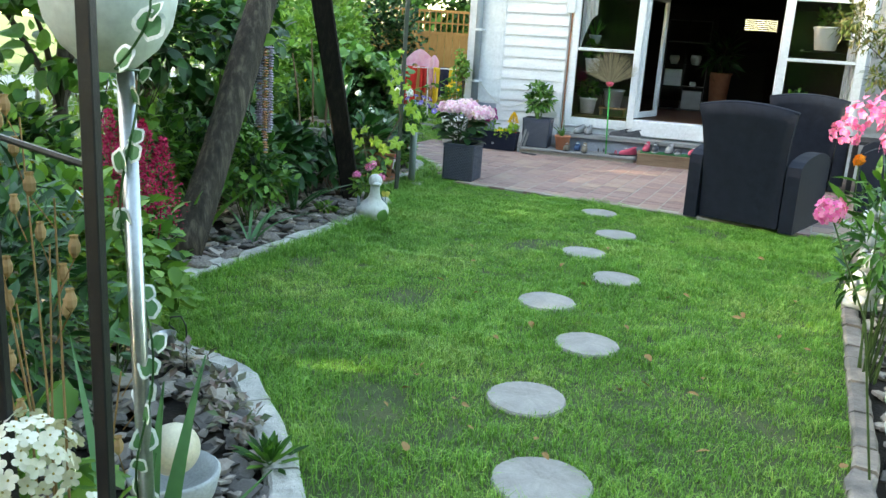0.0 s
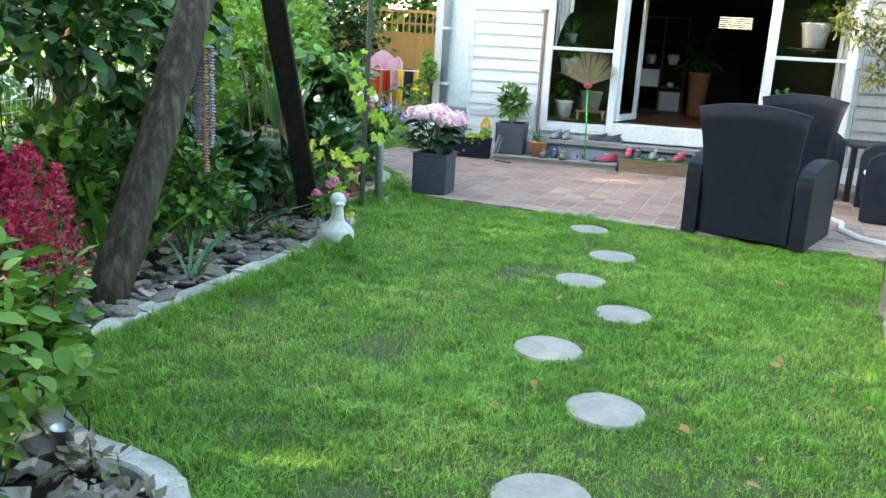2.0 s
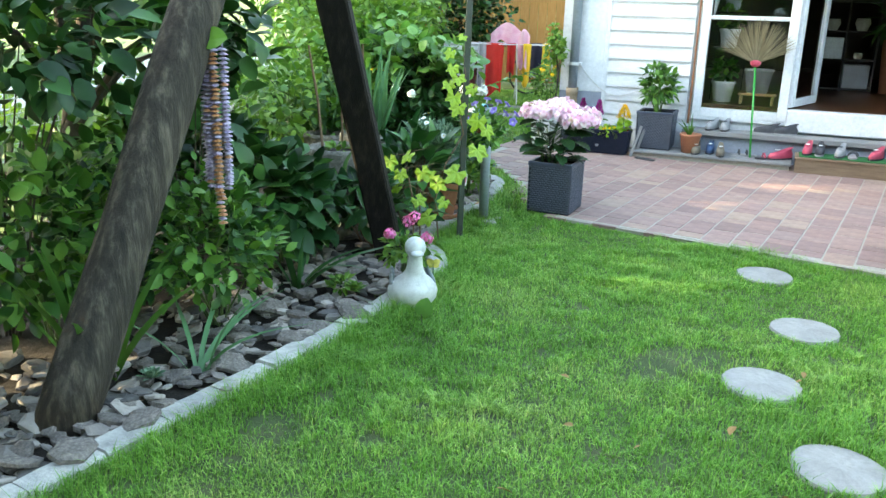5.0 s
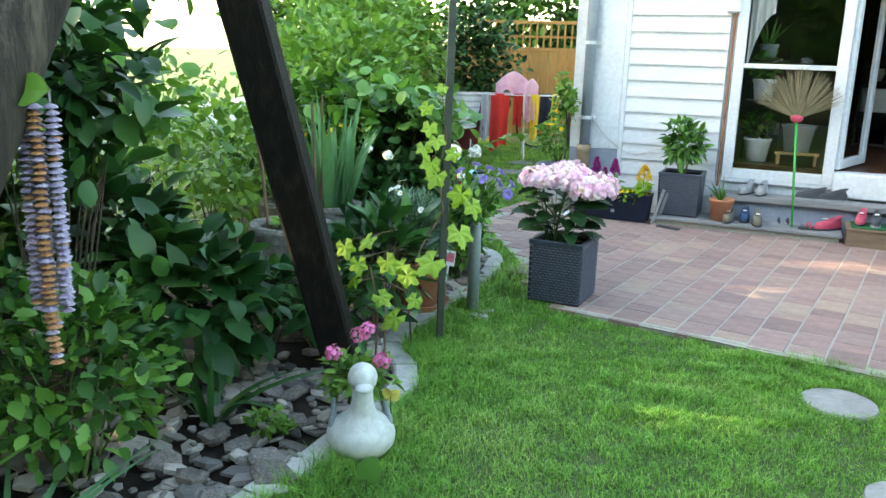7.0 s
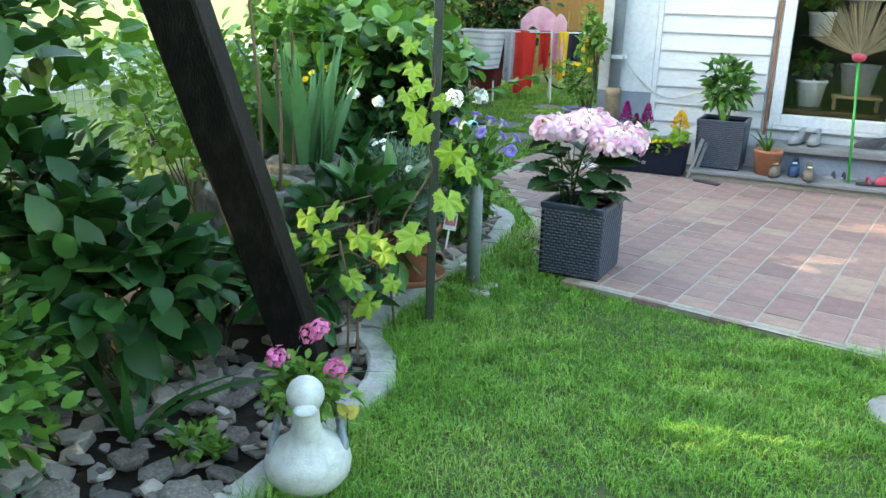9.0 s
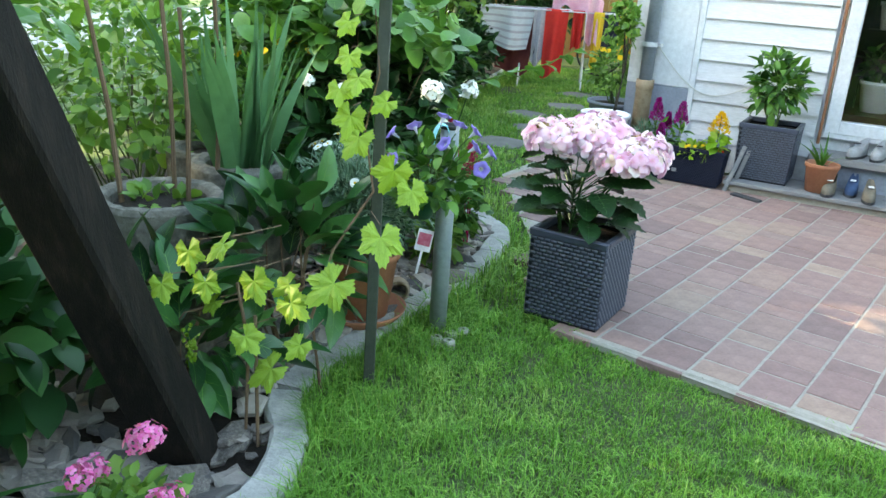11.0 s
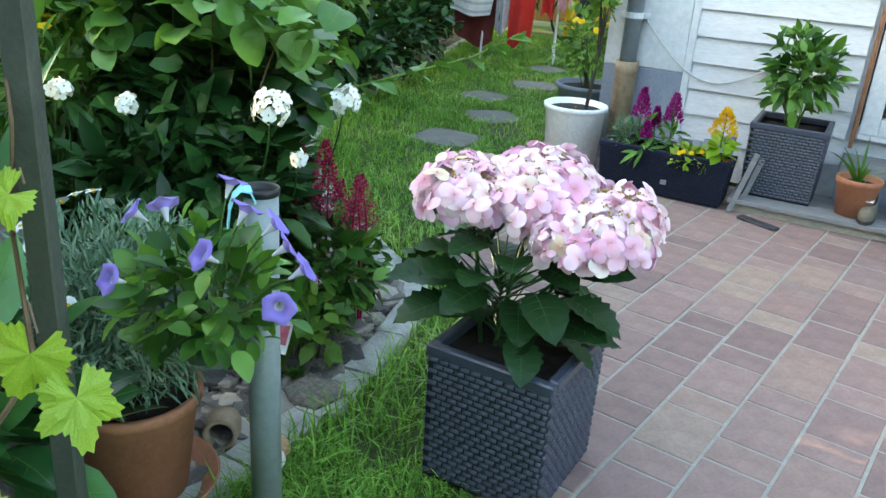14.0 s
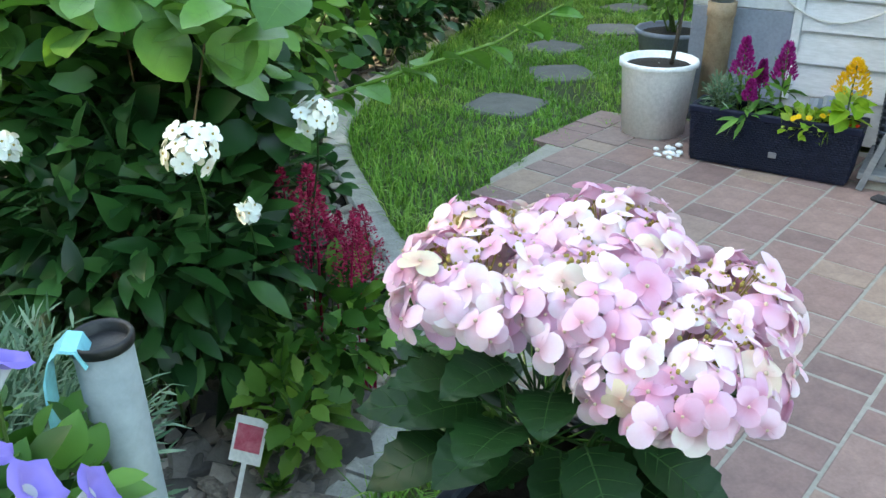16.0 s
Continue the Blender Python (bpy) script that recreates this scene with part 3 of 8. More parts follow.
def grass(name, n, area, poly, h, seed, wid=0.0042):
    rs = np.random.RandomState(seed)
    x = rs.uniform(area[0], area[2], n * 3)
    y = rs.uniform(area[1], area[3], n * 3)
    k = inside(x, y, poly)
    # thin patches of bare earth
    bare = np.array([noise.noise((a * 1.7, b * 1.7, 3.0)) for a, b in zip(x, y)])
    bare = np.maximum(bare - 0.3, np.array([noise.noise((a * 7.0, b * 7.0, 8.0)) for a, b in zip(x, y)]) - 0.36)
    k &= rs.rand(n * 3) > np.clip(bare * 3.0, 0, 0.85)
    k &= rs.rand(n * 3) > np.clip((6.2 - y) / 6.0, 0, 0.3)
    for sx, sy, sr in STONES:
        k &= np.hypot(x - sx, (y - sy)) > sr * 0.94
    x, y = x[k][:n], y[k][:n]
    n = len(x)
    a = rs.uniform(0, 6.283, n)
    tall = 1 + 0.9 * np.clip(np.array([noise.noise((p * 0.9 + 9, q * 0.9, 0.0)) for p, q in zip(x, y)]), -0.5, 1)
    tall *= 1 + 0.85 * np.clip(np.array([noise.noise((p * 7.5, q * 7.5, 4.0)) for p, q in zip(x, y)]), -0.6, 1)
    edge = np.min(np.hypot(x[:, None] - left_line[None, ::2, 0], y[:, None] - left_line[None, ::2, 1]), axis=1)
    tall += np.clip(0.34 - edge, 0, 0.3) * 3.2
    hh = h * tall * rs.uniform(0.55, 1.3, n)
    w = wid * rs.uniform(0.7, 1.4, n)
    m = np.zeros((n, 4, 4))
    c, s = np.cos(a), np.sin(a)
    lean = rs.uniform(0.3, 2.2, n) + 1.2 * (rs.rand(n) > 0.75)
    m[:, 0, 0], m[:, 1, 0] = c * w, s * w
    m[:, 0, 1], m[:, 1, 1] = -s * hh * lean, c * hh * lean
    m[:, 2, 2] = hh
    m[:, 0, 3], m[:, 1, 3], m[:, 2, 3], m[:, 3, 3] = x, y, -0.03, 1
    mb = MB()
    mb.many(*BLADE, m)
    return solid(name, mb, "grass", "short mown green lawn grass with thin patches", "grass", kind="stuff")


STONES = [(1.02, 4.114, 0.19), (0.96, 4.845, 0.185), (1.284, 5.636, 0.18), (1.076, 6.348, 0.185), (1.575, 7.028, 0.18), (1.392, 7.722, 0.18), (1.721, 8.485, 0.18), (1.646, 9.429, 0.18)]
FLAGS = [(-1.2, 14.28, 0.24), (-1.09, 15.12, 0.24), (-1.37, 15.88, 0.22), (-1.07, 16.69, 0.24), (-1.17, 17.7, 0.22)]
grass("grass", 270000, (-1.4, 2.2, 3.9, 10.6), lawn_poly, 0.031, 5, 0.0034)
STONES += FLAGS
grass("grass", 45000, (-2.6, 10.2, 0.6, 20.5), lawn_poly, 0.05, 6, 0.006)

# stepping stones
def stepping_stone(x, y, r, mat, label, seed, name="stepping_stone", square=False):
    rs = random.Random(seed)
    mb = MB()
    k = 30
    ring = []
    for i in range(k):
        a = 2 * math.pi * i / k
        rr = r * (1 + 0.018 * math.sin(3 * a + seed) + rs.uniform(-0.012, 0.012))
        if square:
            rr = r * 0.92 / max(abs(math.cos(a)), abs(math.sin(a))) ** 0.8 * (1 + rs.uniform(-0.03, 0.03))
        ring.append((rr * math.cos(a), rr * math.sin(a)))
    vs, fs = [], []
    for s, z in ((1.0, -0.06), (1.0, -0.022), (0.965, -0.012), (0.5, -0.009)):
        vs += [(px * s, py * s, z) for px, py in ring]
    for j in range(3):
        for i in range(k):
            fs.append((j * k + i, j * k + (i + 1) % k, (j + 1) * k + (i + 1) % k, (j + 1) * k + i))
    fs.append(tuple(3 * k + i for i in range(k)))
    mb.add(vs, fs)
    return solid(name, mb, mat, label, "stepping stone", pose(x, y, 0, 0, 0, seed * 40), group="stepping stones")


for i, (x, y, r) in enumerate(STONES[:8]):
    stepping_stone(x, y, r, "step_stone", "round grey concrete stepping stone sunk in the lawn", i)
for i, (x, y, r) in enumerate(FLAGS):
    stepping_stone(x, y, r, "flag", "dark square stone slab sunk in the back lawn", i + 20, "stone_slab", True)


# ---- house ----
def wall_box(mb, u0, u1, v0, v1, z0, z1, ch=0.0, mi=0):
    return mb.box((u0, v0, z0), (u1, v1, z1), ch, mi)


house = thing("house", "white clapboard house with open glazed terrace doors", "house", HM)
# core walls round the openings
mb = MB()
wall_box(mb, -1.62, -0.06, 0.03, 0.3, 0, 3.6)
wall_box(mb, -0.06, 3.98, 0.03, 0.3, 2.52, 3.6)
wall_box(mb, -0.06, 3.98, 0.03, 0.3, -0.02, 0.40)
wall_box(mb, 3.98, 9.0, 0.03, 0.3, 0, 3.6)
wall_box(mb, -1.62, -1.35, 0.3, 8.0, 0, 3.6)
part("wall", mb, "white_paint", house)
mb = MB()
wall_box(mb, -1.64, -1.12, -0.02, 0.03, 0.64, 3.6, 0.008)
wall_box(mb, -1.645, -1.62, -0.02, 0.6, 0.64, 3.6)
part("corner_board", mb, "white_paint", house)
mb = MB()
wall_box(mb, -1.64, -1.12, -0.018, 0.03, 0.0, 0.64, 0.005)
wall_box(mb, -1.643, -1.62, -0.018, 8, 0.0, 0.64)
part("plinth", mb, "plinth", house, "blue-grey painted plinth")
mb = MB()
wall_box(mb, -1.12, -1.075, -0.035, 0.03, 0.2, 3.6, 0.004)
part("edge_trim", mb, "white_paint", house)


def clapboard(u0, u1, z, mat, parent, h=0.163):
    mb = MB()
    mb.add([(u0, 0.0, z + h + .02), (u1, 0.0, z + h + .02), (u1, -0.028, z), (u0, -0.028, z), (u0, 0.03, z), (u1, 0.03, z), (u1, 0.03, z + h + .02), (u0, 0.03, z + h + .02)],
           [(0, 3, 2, 1), (3, 4, 5, 2), (1, 2, 5, 6), (0, 7, 4, 3)])
    return part("clapboard", mb, mat, parent)


for k in range(20):
    clapboard(-1.075, -0.11, 0.232 + 0.163 * k, "clap", house)
    clapboard(4.05, 8.9, 0.232 + 0.163 * k, "clap_grey", house)
mb = MB()
wall_box(mb, -1.1, -0.1, -0.01, 0.03, 0.0, 0.235)
part("wall_foot", mb, "white_paint", house)
mb = MB()
mb.tube([(-0.075, -0.03, 0.35), (-0.075, -0.03, 2.05)], 0.012, 8)
part("rusty_conduit", mb, "rust", house, "rust-brown metal conduit")
mb = MB()
wall_box(mb, -0.16, -0.03, -0.075, 0.0, 2.05, 2.3, 0.015)
part("junction_box", mb, "white_paint", house)
# downpipe
mb = MB()
mb.tube([(-1.47, -0.085, 0.66), (-1.47, -0.085, 3.6)], 0.055, 14)
dp = part("downpipe", mb, "pipe_grey", house, "grey-blue metal downpipe", True)
for z in (0.95, 1.72):
    mb = MB()
    mb.tube([(-1.47, -0.085, z), (-1.47, -0.085, z + 0.035)], 0.062, 14)
    mb.box((-1.56, -0.09, z), (-1.38, -0.02, z + 0.03), 0.004)
    part("bracket", mb, "white_paint", dp)
mb = MB()
mb.lathe([(0.07, 0.0), (0.068, 0.6), (0.075, 0.61), (0.075, 0.68), (0.06, 0.68)], 14, 0, (-1.47, -0.085, 0))
part("clay_sleeve", mb, "clay_pipe", house, "brown weathered clay pipe sleeve", True)
# roof edge above
mb = MB()
wall_box(mb, -1.9, 9.2, -0.35, 8.2, 3.6, 3.72)
part("eaves", mb, "white_paint", house)


# glazed door front
def frame_rect(mb, u0, u1, z0, z1, w, v0, v1, mi=0):
    mb.box((u0, v0, z0), (u0 + w, v1, z1), 0.006, mi)
    mb.box((u1 - w, v0, z0), (u1, v1, z1), 0.006, mi)
    mb.box((u0 + w, v0, z0), (u1 - w, v1, z0 + w), 0.006, mi)
    mb.box((u0 + w, v0, z1 - w), (u1 - w, v1, z1), 0.006, mi)


win = part("window_wall", MB().box((-0.06, -0.03, 0.40), (3.98, 0.1, 0.47), 0.01), "white_paint", house)
mb = MB()
frame_rect(mb, -0.05, 0.98, 0.44, 2.5, 0.1, -0.035, 0.06)
mb.box((0.05, -0.02, 1.53), (0.88, 0.03, 1.575), 0.005)
part("fixed_frame", mb, "white_paint", win)
part("pane", MB().box((0.05, 0.0, 0.54), (0.88, 0.008, 2.4)), "glass", win)
mb = MB()
frame_rect(mb, 2.86, 3.98, 0.44, 2.5, 0.12, -0.035, 0.06)
mb.box((2.98, -0.02, 1.57), (3.86, 0.03, 1.615), 0.005)
part("fixed_frame", mb, "white_paint", win)
part("pane", MB().box((2.98, 0.0, 0.56), (3.86, 0.008, 2.38)), "glass", win)
mb = MB()
mb.box((0.98, -0.09, 0.34), (2.86, 0.14, 0.58), 0.012)
part("sill", mb, "white_paint", win)
mb = MB()
mb.box((0.98, -0.02, 2.4), (2.86, 0.1, 2.52), 0.01)
part("lintel", mb, "white_paint", win)
# open door leaf, swung inwards
leaf_m = pose(1.0, 0.02, 0, 0, 0, 72)
mb = MB()
tmp = MB()
frame_rect(tmp, 0.0, 0.86, 0.6, 2.4, 0.09, -0.025, 0.03)
leaf = new("door_leaf", tmp.mesh("door_leaf", "white_paint"))
leaf.parent, leaf.matrix_local = win, leaf_m
part("pane", MB().box((0.09, 0.0, 0.69), (0.77, 0.006, 2.31)), "glass", leaf)

# room behind
room = thing("room_shell", "living room behind the terrace doors, its dimness put into the wall colour", "room", HM, kind="structure")
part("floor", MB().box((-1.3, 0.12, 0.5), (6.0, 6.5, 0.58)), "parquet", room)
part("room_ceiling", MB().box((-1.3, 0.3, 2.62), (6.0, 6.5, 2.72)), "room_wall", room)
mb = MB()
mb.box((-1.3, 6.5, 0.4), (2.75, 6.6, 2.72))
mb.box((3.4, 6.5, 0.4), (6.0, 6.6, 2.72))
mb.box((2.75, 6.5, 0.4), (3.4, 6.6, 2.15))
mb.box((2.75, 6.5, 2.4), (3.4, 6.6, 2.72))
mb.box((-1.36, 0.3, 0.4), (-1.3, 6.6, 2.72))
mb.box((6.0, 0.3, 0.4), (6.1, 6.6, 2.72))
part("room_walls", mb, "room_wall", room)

# ---- patio ----
patio = sheet("patio", PATIO, 0.0008, "joint", "sandy mortar bed of the red brick terrace")
PIECES = []  # pavers are laid at the end

# ---- swing frame ----
def beam(mb, a, b, w, d, twist=0.0):
    a, b = Vector(a), Vector(b)
    q = (b - a).to_track_quat("Z", "Y").to_matrix().to_4x4()
    return mb.box((-w / 2, -d / 2, 0), (w / 2, d / 2, (b - a).length), 0.012, 0, Matrix.Translation(a) @ q @ pose(0, 0, 0, 0, 0, twist))


swing = thing("swing_frame", "weathered dark timber A-frame of a garden swing", "swing frame", pose(-1.43, 6.58, 0))
mb = MB()
o = Vector((-1.43, 6.58, 0))
pts = []
rad = []
for k in range(15):
    s = k / 14
    p = Vector((-1.43, 6.56, -0.06)).lerp(Vector((-1.04, 8.05, 2.75)), s) - o
    pts.append(p + Vector((0.012 * math.sin(5 * s), 0.01 * math.cos(7 * s), 0)))
    rad.append(0.118 - 0.012 * s + 0.004 * math.sin(17 * s))
mb.tube(pts, rad, 14)
part("round_leg", mb, "log", swing, "weathered grey-brown round log", True)
mb = MB()
beam(mb, Vector((-0.765, 9.04, -0.04)) - o, Vector((-1.04, 8.0, 2.75)) - o, 0.17, 0.15, 28)
part("square_leg", mb, "dark_wood", swing, "almost black squared timber")

# ---- planters ----
def wicker_box(name, label, cx, cy, z, rot, w, h, mat, rows=14, cols=11, d=None, taper=0.94, rim=0.03):
    """A woven plastic planter: four sides of raised strands, corner posts, rim, soil."""
    d = d or w
    t = thing(name, label, "planter", pose(cx, cy, z, 0, 0, rot))
    mb = MB()
    b, hh = taper, h
    def q(a, c, zz):
        k = b + (1 - b) * zz / h
        return (a * k, c * k, zz)
    mb.add([q(-w / 2, -d / 2, 0), q(w / 2, -d / 2, 0), q(w / 2, d / 2, 0), q(-w / 2, d / 2, 0), q(-w / 2, -d / 2, h), q(w / 2, -d / 2, h), q(w / 2, d / 2, h), q(-w / 2, d / 2, h)],
           [(0, 1, 5, 4), (1, 2, 6, 5), (2, 3, 7, 6), (3, 0, 4, 7), (3, 2, 1, 0)])
    # body darker than its strands, so the gaps between them look shaded
    body = part("body", mb, "planter_core" if mat == "planter" else mat, t)
    strand = MB()
    for side in range(4):
        L = w if side % 2 == 0 else d
        off = d / 2 if side % 2 == 0 else w / 2
        nc = max(6, int(round(cols * L / w)))
        for r in range(rows):
            z0 = 0.012 + (h - rim - 0.012) * r / rows
            z1 = z0 + (h - rim - 0.012) / rows * 0.86
            for c in range(nc):
                s0 = -L / 2 + L * (c + (0.5 if r % 2 else 0)) / nc
                s1 = min(s0 + L / nc * 0.93, L / 2)
                if s1 - s0 < 0.004:
                    continue
                vs = []
                zq = (z1 - z0) * 0.3
                for s, zz, lift in ((s0, z0, 0.0005), (s1, z0, 0.0005), (s1, z1, 0.0005), (s0, z1, 0.0005), (s0 + .22 * (s1 - s0), z0 + zq, 0.0075), (s1 - .22 * (s1 - s0), z0 + zq, 0.0075), (s1 - .22 * (s1 - s0), z1 - zq, 0.0075), (s0 + .22 * (s1 - s0), z1 - zq, 0.0075)):
                    k = b + (1 - b) * zz / h
                    x, y = s * k, -(off * k + lift)
                    for _ in range(side):
                        x, y = -y, x
                    vs.append((x, y, zz))
                strand.add(vs, [(0, 1, 5, 4), (1, 2, 6, 5), (2, 3, 7, 6), (3, 0, 4, 7), (4, 5, 6, 7)])
    part("weave", strand, mat, body, "", True)
    mb = MB()
    for s in (-1, 1):
        mb.box((-w / 2 - .008, s * d / 2 - (.022 if s > 0 else .008), h - rim), (w / 2 + .008, s * d / 2 + (.008 if s > 0 else .022), h + .004), 0.005)
        mb.box((s * w / 2 - (.022 if s > 0 else .008), -d / 2 + .022, h - rim), (s * w / 2 + (.008 if s > 0 else .022), d / 2 - .022, h + .004), 0.005)
    part("rim", mb, mat, t)
    mb = MB()
    g = 9
    vs = [(-w / 2 * .95 + w * .95 * i / (g - 1), -d / 2 * .95 + d * .95 * j / (g - 1), h - 0.045 + R.uniform(-.008, .008)) for j in range(g) for i in range(g)]
    mb.add(vs, [(j * g + i, j * g + i + 1, (j + 1) * g + i + 1, (j + 1) * g + i) for j in range(g - 1) for i in range(g - 1)])
    part("potting_soil", mb, "soil", t, "dark brown potting soil")
    return t


wicker_box("square_planter", "dark grey woven planter cube standing at the lawn edge", 0.155, 10.727, 0.0, -12.5, 0.354, 0.415, "planter", 21, 11, 0.374, 0.985)
wicker_box("square_planter", "dark grey woven planter cube on the step board", 1.03, 13.79, 0.085, -10, 0.40, 0.42, "planter", 22, 12)
tm = HM @ pose(-1.02, -0.57, 0)
wicker_box("window_box", "long near-black woven flower trough on the terrace", tm.translation.x, tm.translation.y, 0.012, -10, 0.76, 0.27, "trough", 20, 40, 0.2)


def armchair(name, label, m):
    """A high-backed woven resin armchair, its back towards -y."""
    t = thing(name, label, "armchair", m @ Matrix.Diagonal((1.2, 1.14, 1.08, 1)))
    mb = MB()
    # back: a slab that flares and bows at the top
    g = 10
    for side in (0, 1):
        vs = []
        for j in range(g + 1):
            s = j / g
            z = 0.02 + 1.0 * s
            hw = 0.315 + 0.01 * s + 0.055 * s ** 4
            y = -0.40 - 0.16 * s ** 1.6 + (0.055 if side else 0)
            for i in range(g + 1):
                u = -1 + 2 * i / g
                zz = z + 0.055 * (1 - u * u) * s ** 2
                vs.append((u * hw, y - 0.03 * (1 - u * u) * s, zz))
        fs = [(j * (g + 1) + i, j * (g + 1) + i + 1, (j + 1) * (g + 1) + i + 1, (j + 1) * (g + 1) + i) for j in range(g) for i in range(g)]
        if side:
            fs = [f[::-1] for f in fs]
        mb.add(vs, fs)
    n = (g + 1) ** 2
    rim = [g * (g + 1) + i for i in range(g + 1)]
    mb.f += [(rim[i], rim[i + 1], rim[i + 1] + n, rim[i] + n) for i in range(g)]
    for c in (0, g):
        col = [j * (g + 1) + c for j in range(g + 1)]
        mb.f += [(col[j], col[j + 1], col[j + 1] + n, col[j] + n) for j in range(g)]
    mb.mi += [0] * (len(mb.f) - len(mb.mi))
    part("backrest", mb, "chair_plain", t, "", True)
    part("top_rim", MB().tube([(u * 0.38, -0.532 - 0.03 * (1 - u * u), 1.02 + 0.055 * (1 - u * u)) for u in np.linspace(-1, 1, 13)], 0.02, 8), "chair_plain", t, "", True)
    for s in (-1, 1):
        mb = MB()
        prof = [(-0.43, 0.0), (-0.45, 0.5), (-0.44, 0.575), (-0.36, 0.62), (-0.2, 0.655), (0.0, 0.672), (0.18, 0.665), (0.32, 0.635), (0.39, 0.585), (0.41, 0.5), (0.4, 0.0)]
        x0, x1 = (0.335, 0.44) if s > 0 else (-0.44, -0.335)
        k = len(prof)
        vs = [(x0, y, z) for y, z in prof] + [(x1, y, z) for y, z in prof]
        mb.add(vs, [tuple(range(k - 1, -1, -1)), tuple(range(k, 2 * k))] + [(i, (i + 1) % k, k + (i + 1) % k, k + i) for i in range(k)])
        part("armrest", mb, "chair_plain", t)
    part("seat", MB().box((-0.335, -0.38, 0.1), (0.335, 0.38, 0.33), 0.02), "chair_plain", t)
    part("cushion", MB().box((-0.325, -0.36, 0.33), (0.325, 0.37, 0.42), 0.03), "cushion", t, "pale green seat cushion")
    return t


M["cushion"] = surface("cushion", [(0.35, 0.5, 0.33), (0.45, 0.6, 0.42)], 12, 0.9)
armchair("armchair", "black woven high-backed armchair at the edge of the lawn", pose(3.2, 9.72, 0, 0, 0, -33))

M["rear_brick"] = surface("rear_brick", [(0.09, 0.06, 0.045), (0.13, 0.09, 0.065)], 3, 0.9)
M["far_road"] = surface("far_road", [(0.4, 0.39, 0.36), (0.5, 0.49, 0.46)], 2, 0.9)

# ---- hedge, trees and what lies beyond the garden ----
def tree(name, label, base, height, crown, radii, n, shape, size, mat, trunk_r=0.09, limbs=7, clumps=14, group=""):
    """Tapered trunk, limbs, and a crown of leaf clumps with gaps between them."""
    t = thing(name, label, "tree", pose(*base), group)
    HERE[:] = list(base)
    c = np.array(crown) - np.array(base)
    mb = MB()
    top = Vector(c) + Vector((0, 0, radii[2] * 0.5))
    mid = Vector((c[0] * 0.25 + R.uniform(-.1, .1), c[1] * 0.25, c[2] * 0.55))
    mb.tube([(0, 0, -0.05), mid * 0.5, mid, top], [trunk_r * 1.2, trunk_r, trunk_r * .75, trunk_r * .2], 9)
    part("trunk", mb, "bark", t, "", True)
    cl, _ = spread(clumps, c, radii, 0.3)
    mb = MB()
    for k in range(limbs):
        p = Vector(cl[k % len(cl)])
        a = mid * R.uniform(0.75, 1.1)
        mb.tube([a, a.lerp(p, 0.5) + Vector((0, 0, 0.12)), p], [trunk_r * .45, trunk_r * .28, trunk_r * .1], 6)
    part("branchwork", mb, "bark", t)
    mb = MB()
    per = max(1, n // clumps)
    for p in cl:
        r = np.array(radii) * R.uniform(0.3, 0.52)
        pos, out = spread(per, p, r, 0.2)
        leaves(mb, pos, out, shape, size, 0, 0.6, 0.8, 0.25)
    part("crown", mb, mat, t)
    return t


# broad-leaved tree that leans over the bed
tree("broadleaf_tree", "broad-leaved small tree with large mid-green leaves behind the bed", (-2.75, 8.3, -0.05), 3.2, (-2.35, 8.5, 1.75), (0.95, 1.9, 0.9), 1150, ROUND, 0.125, "leaf_mid", 0.075, 9, 22)
tree("broadleaf_tree", "broad-leaved small tree with large dark leaves over the swing", (-2.3, 6.6, -0.05), 2.8, (-2.0, 6.4, 1.9), (0.8, 1.3, 0.75), 700, ROUND, 0.115, "leaf_mid", 0.06, 7, 18)
for k, (x, y, z, rx, ry, rz, n) in enumerate([(-3.6, 3.2, 1.1, 0.7, 1.3, 1.1, 1700), (-3.9, 5.5, 1.1, 0.7, 1.3, 1.1, 1100), (-4.3, 8.0, 0.85, 0.5, 1.4, 0.85, 1250), (-4.3, 10.6, 0.9, 0.5, 1.4, 0.9, 800),
                                              (-4.2, 13.0, 0.85, 0.6, 1.4, 0.8, 600), (-3.6, 15.6, 1.4, 0.9, 1.5, 1.4, 2600), (-3.5, 18.5, 1.6, 0.9, 1.5, 1.6, 2400)]):
    bush("hedge_shrub", "tall leafy shrub of the boundary hedge, which is partly added out of view", "shrub", (x, y, -0.05), (x, y, z), (rx, ry, rz), n, OVATE, 0.085, "leaf_back", 10, "bark", 0.3, 0.5, 0.15, -1, 0.014, group="boundary hedge")
# tall trees added outside, crowns out of view, to hold the low sun off the garden
for k, (x, y) in enumerate([(-18.2, -6.0), (-17.6, -0.6), (-18.2, 4.8), (-17.6, 10.2), (-18.2, 15.6), (-17.4, 21.0)]):
    tree("shade_tree", "tall tree added outside the garden, its unseen crown blocking the low sun", (x, y, -0.06), 9, (x, y, 8.2), (2.1, 3.2, 3.0), 6200, OVATE, 0.27, "leaf_back", 0.22, 10, 34, "trees outside the garden")
# one more added crown, closing a gap that let sun onto the right wall
tree("shade_tree", "tall tree added outside the garden, its unseen crown blocking the low sun", (-20.5, 8.2, -0.06), 9.5, (-20.5, 8.0, 9.8), (2.0, 2.8, 3.2), 6200, OVATE, 0.27, "leaf_back", 0.22, 10, 34, "trees outside the garden")
mb = MB()
mb.add([(-12.6, -40, -0.05), (-8.2, -40, -0.05), (-8.2, 60, -0.05), (-12.6, 60, -0.05)], [(0, 1, 2, 3)])
solid("road", mb, "far_road", "pale sunlit street beyond the garden fence", "road", kind="structure")
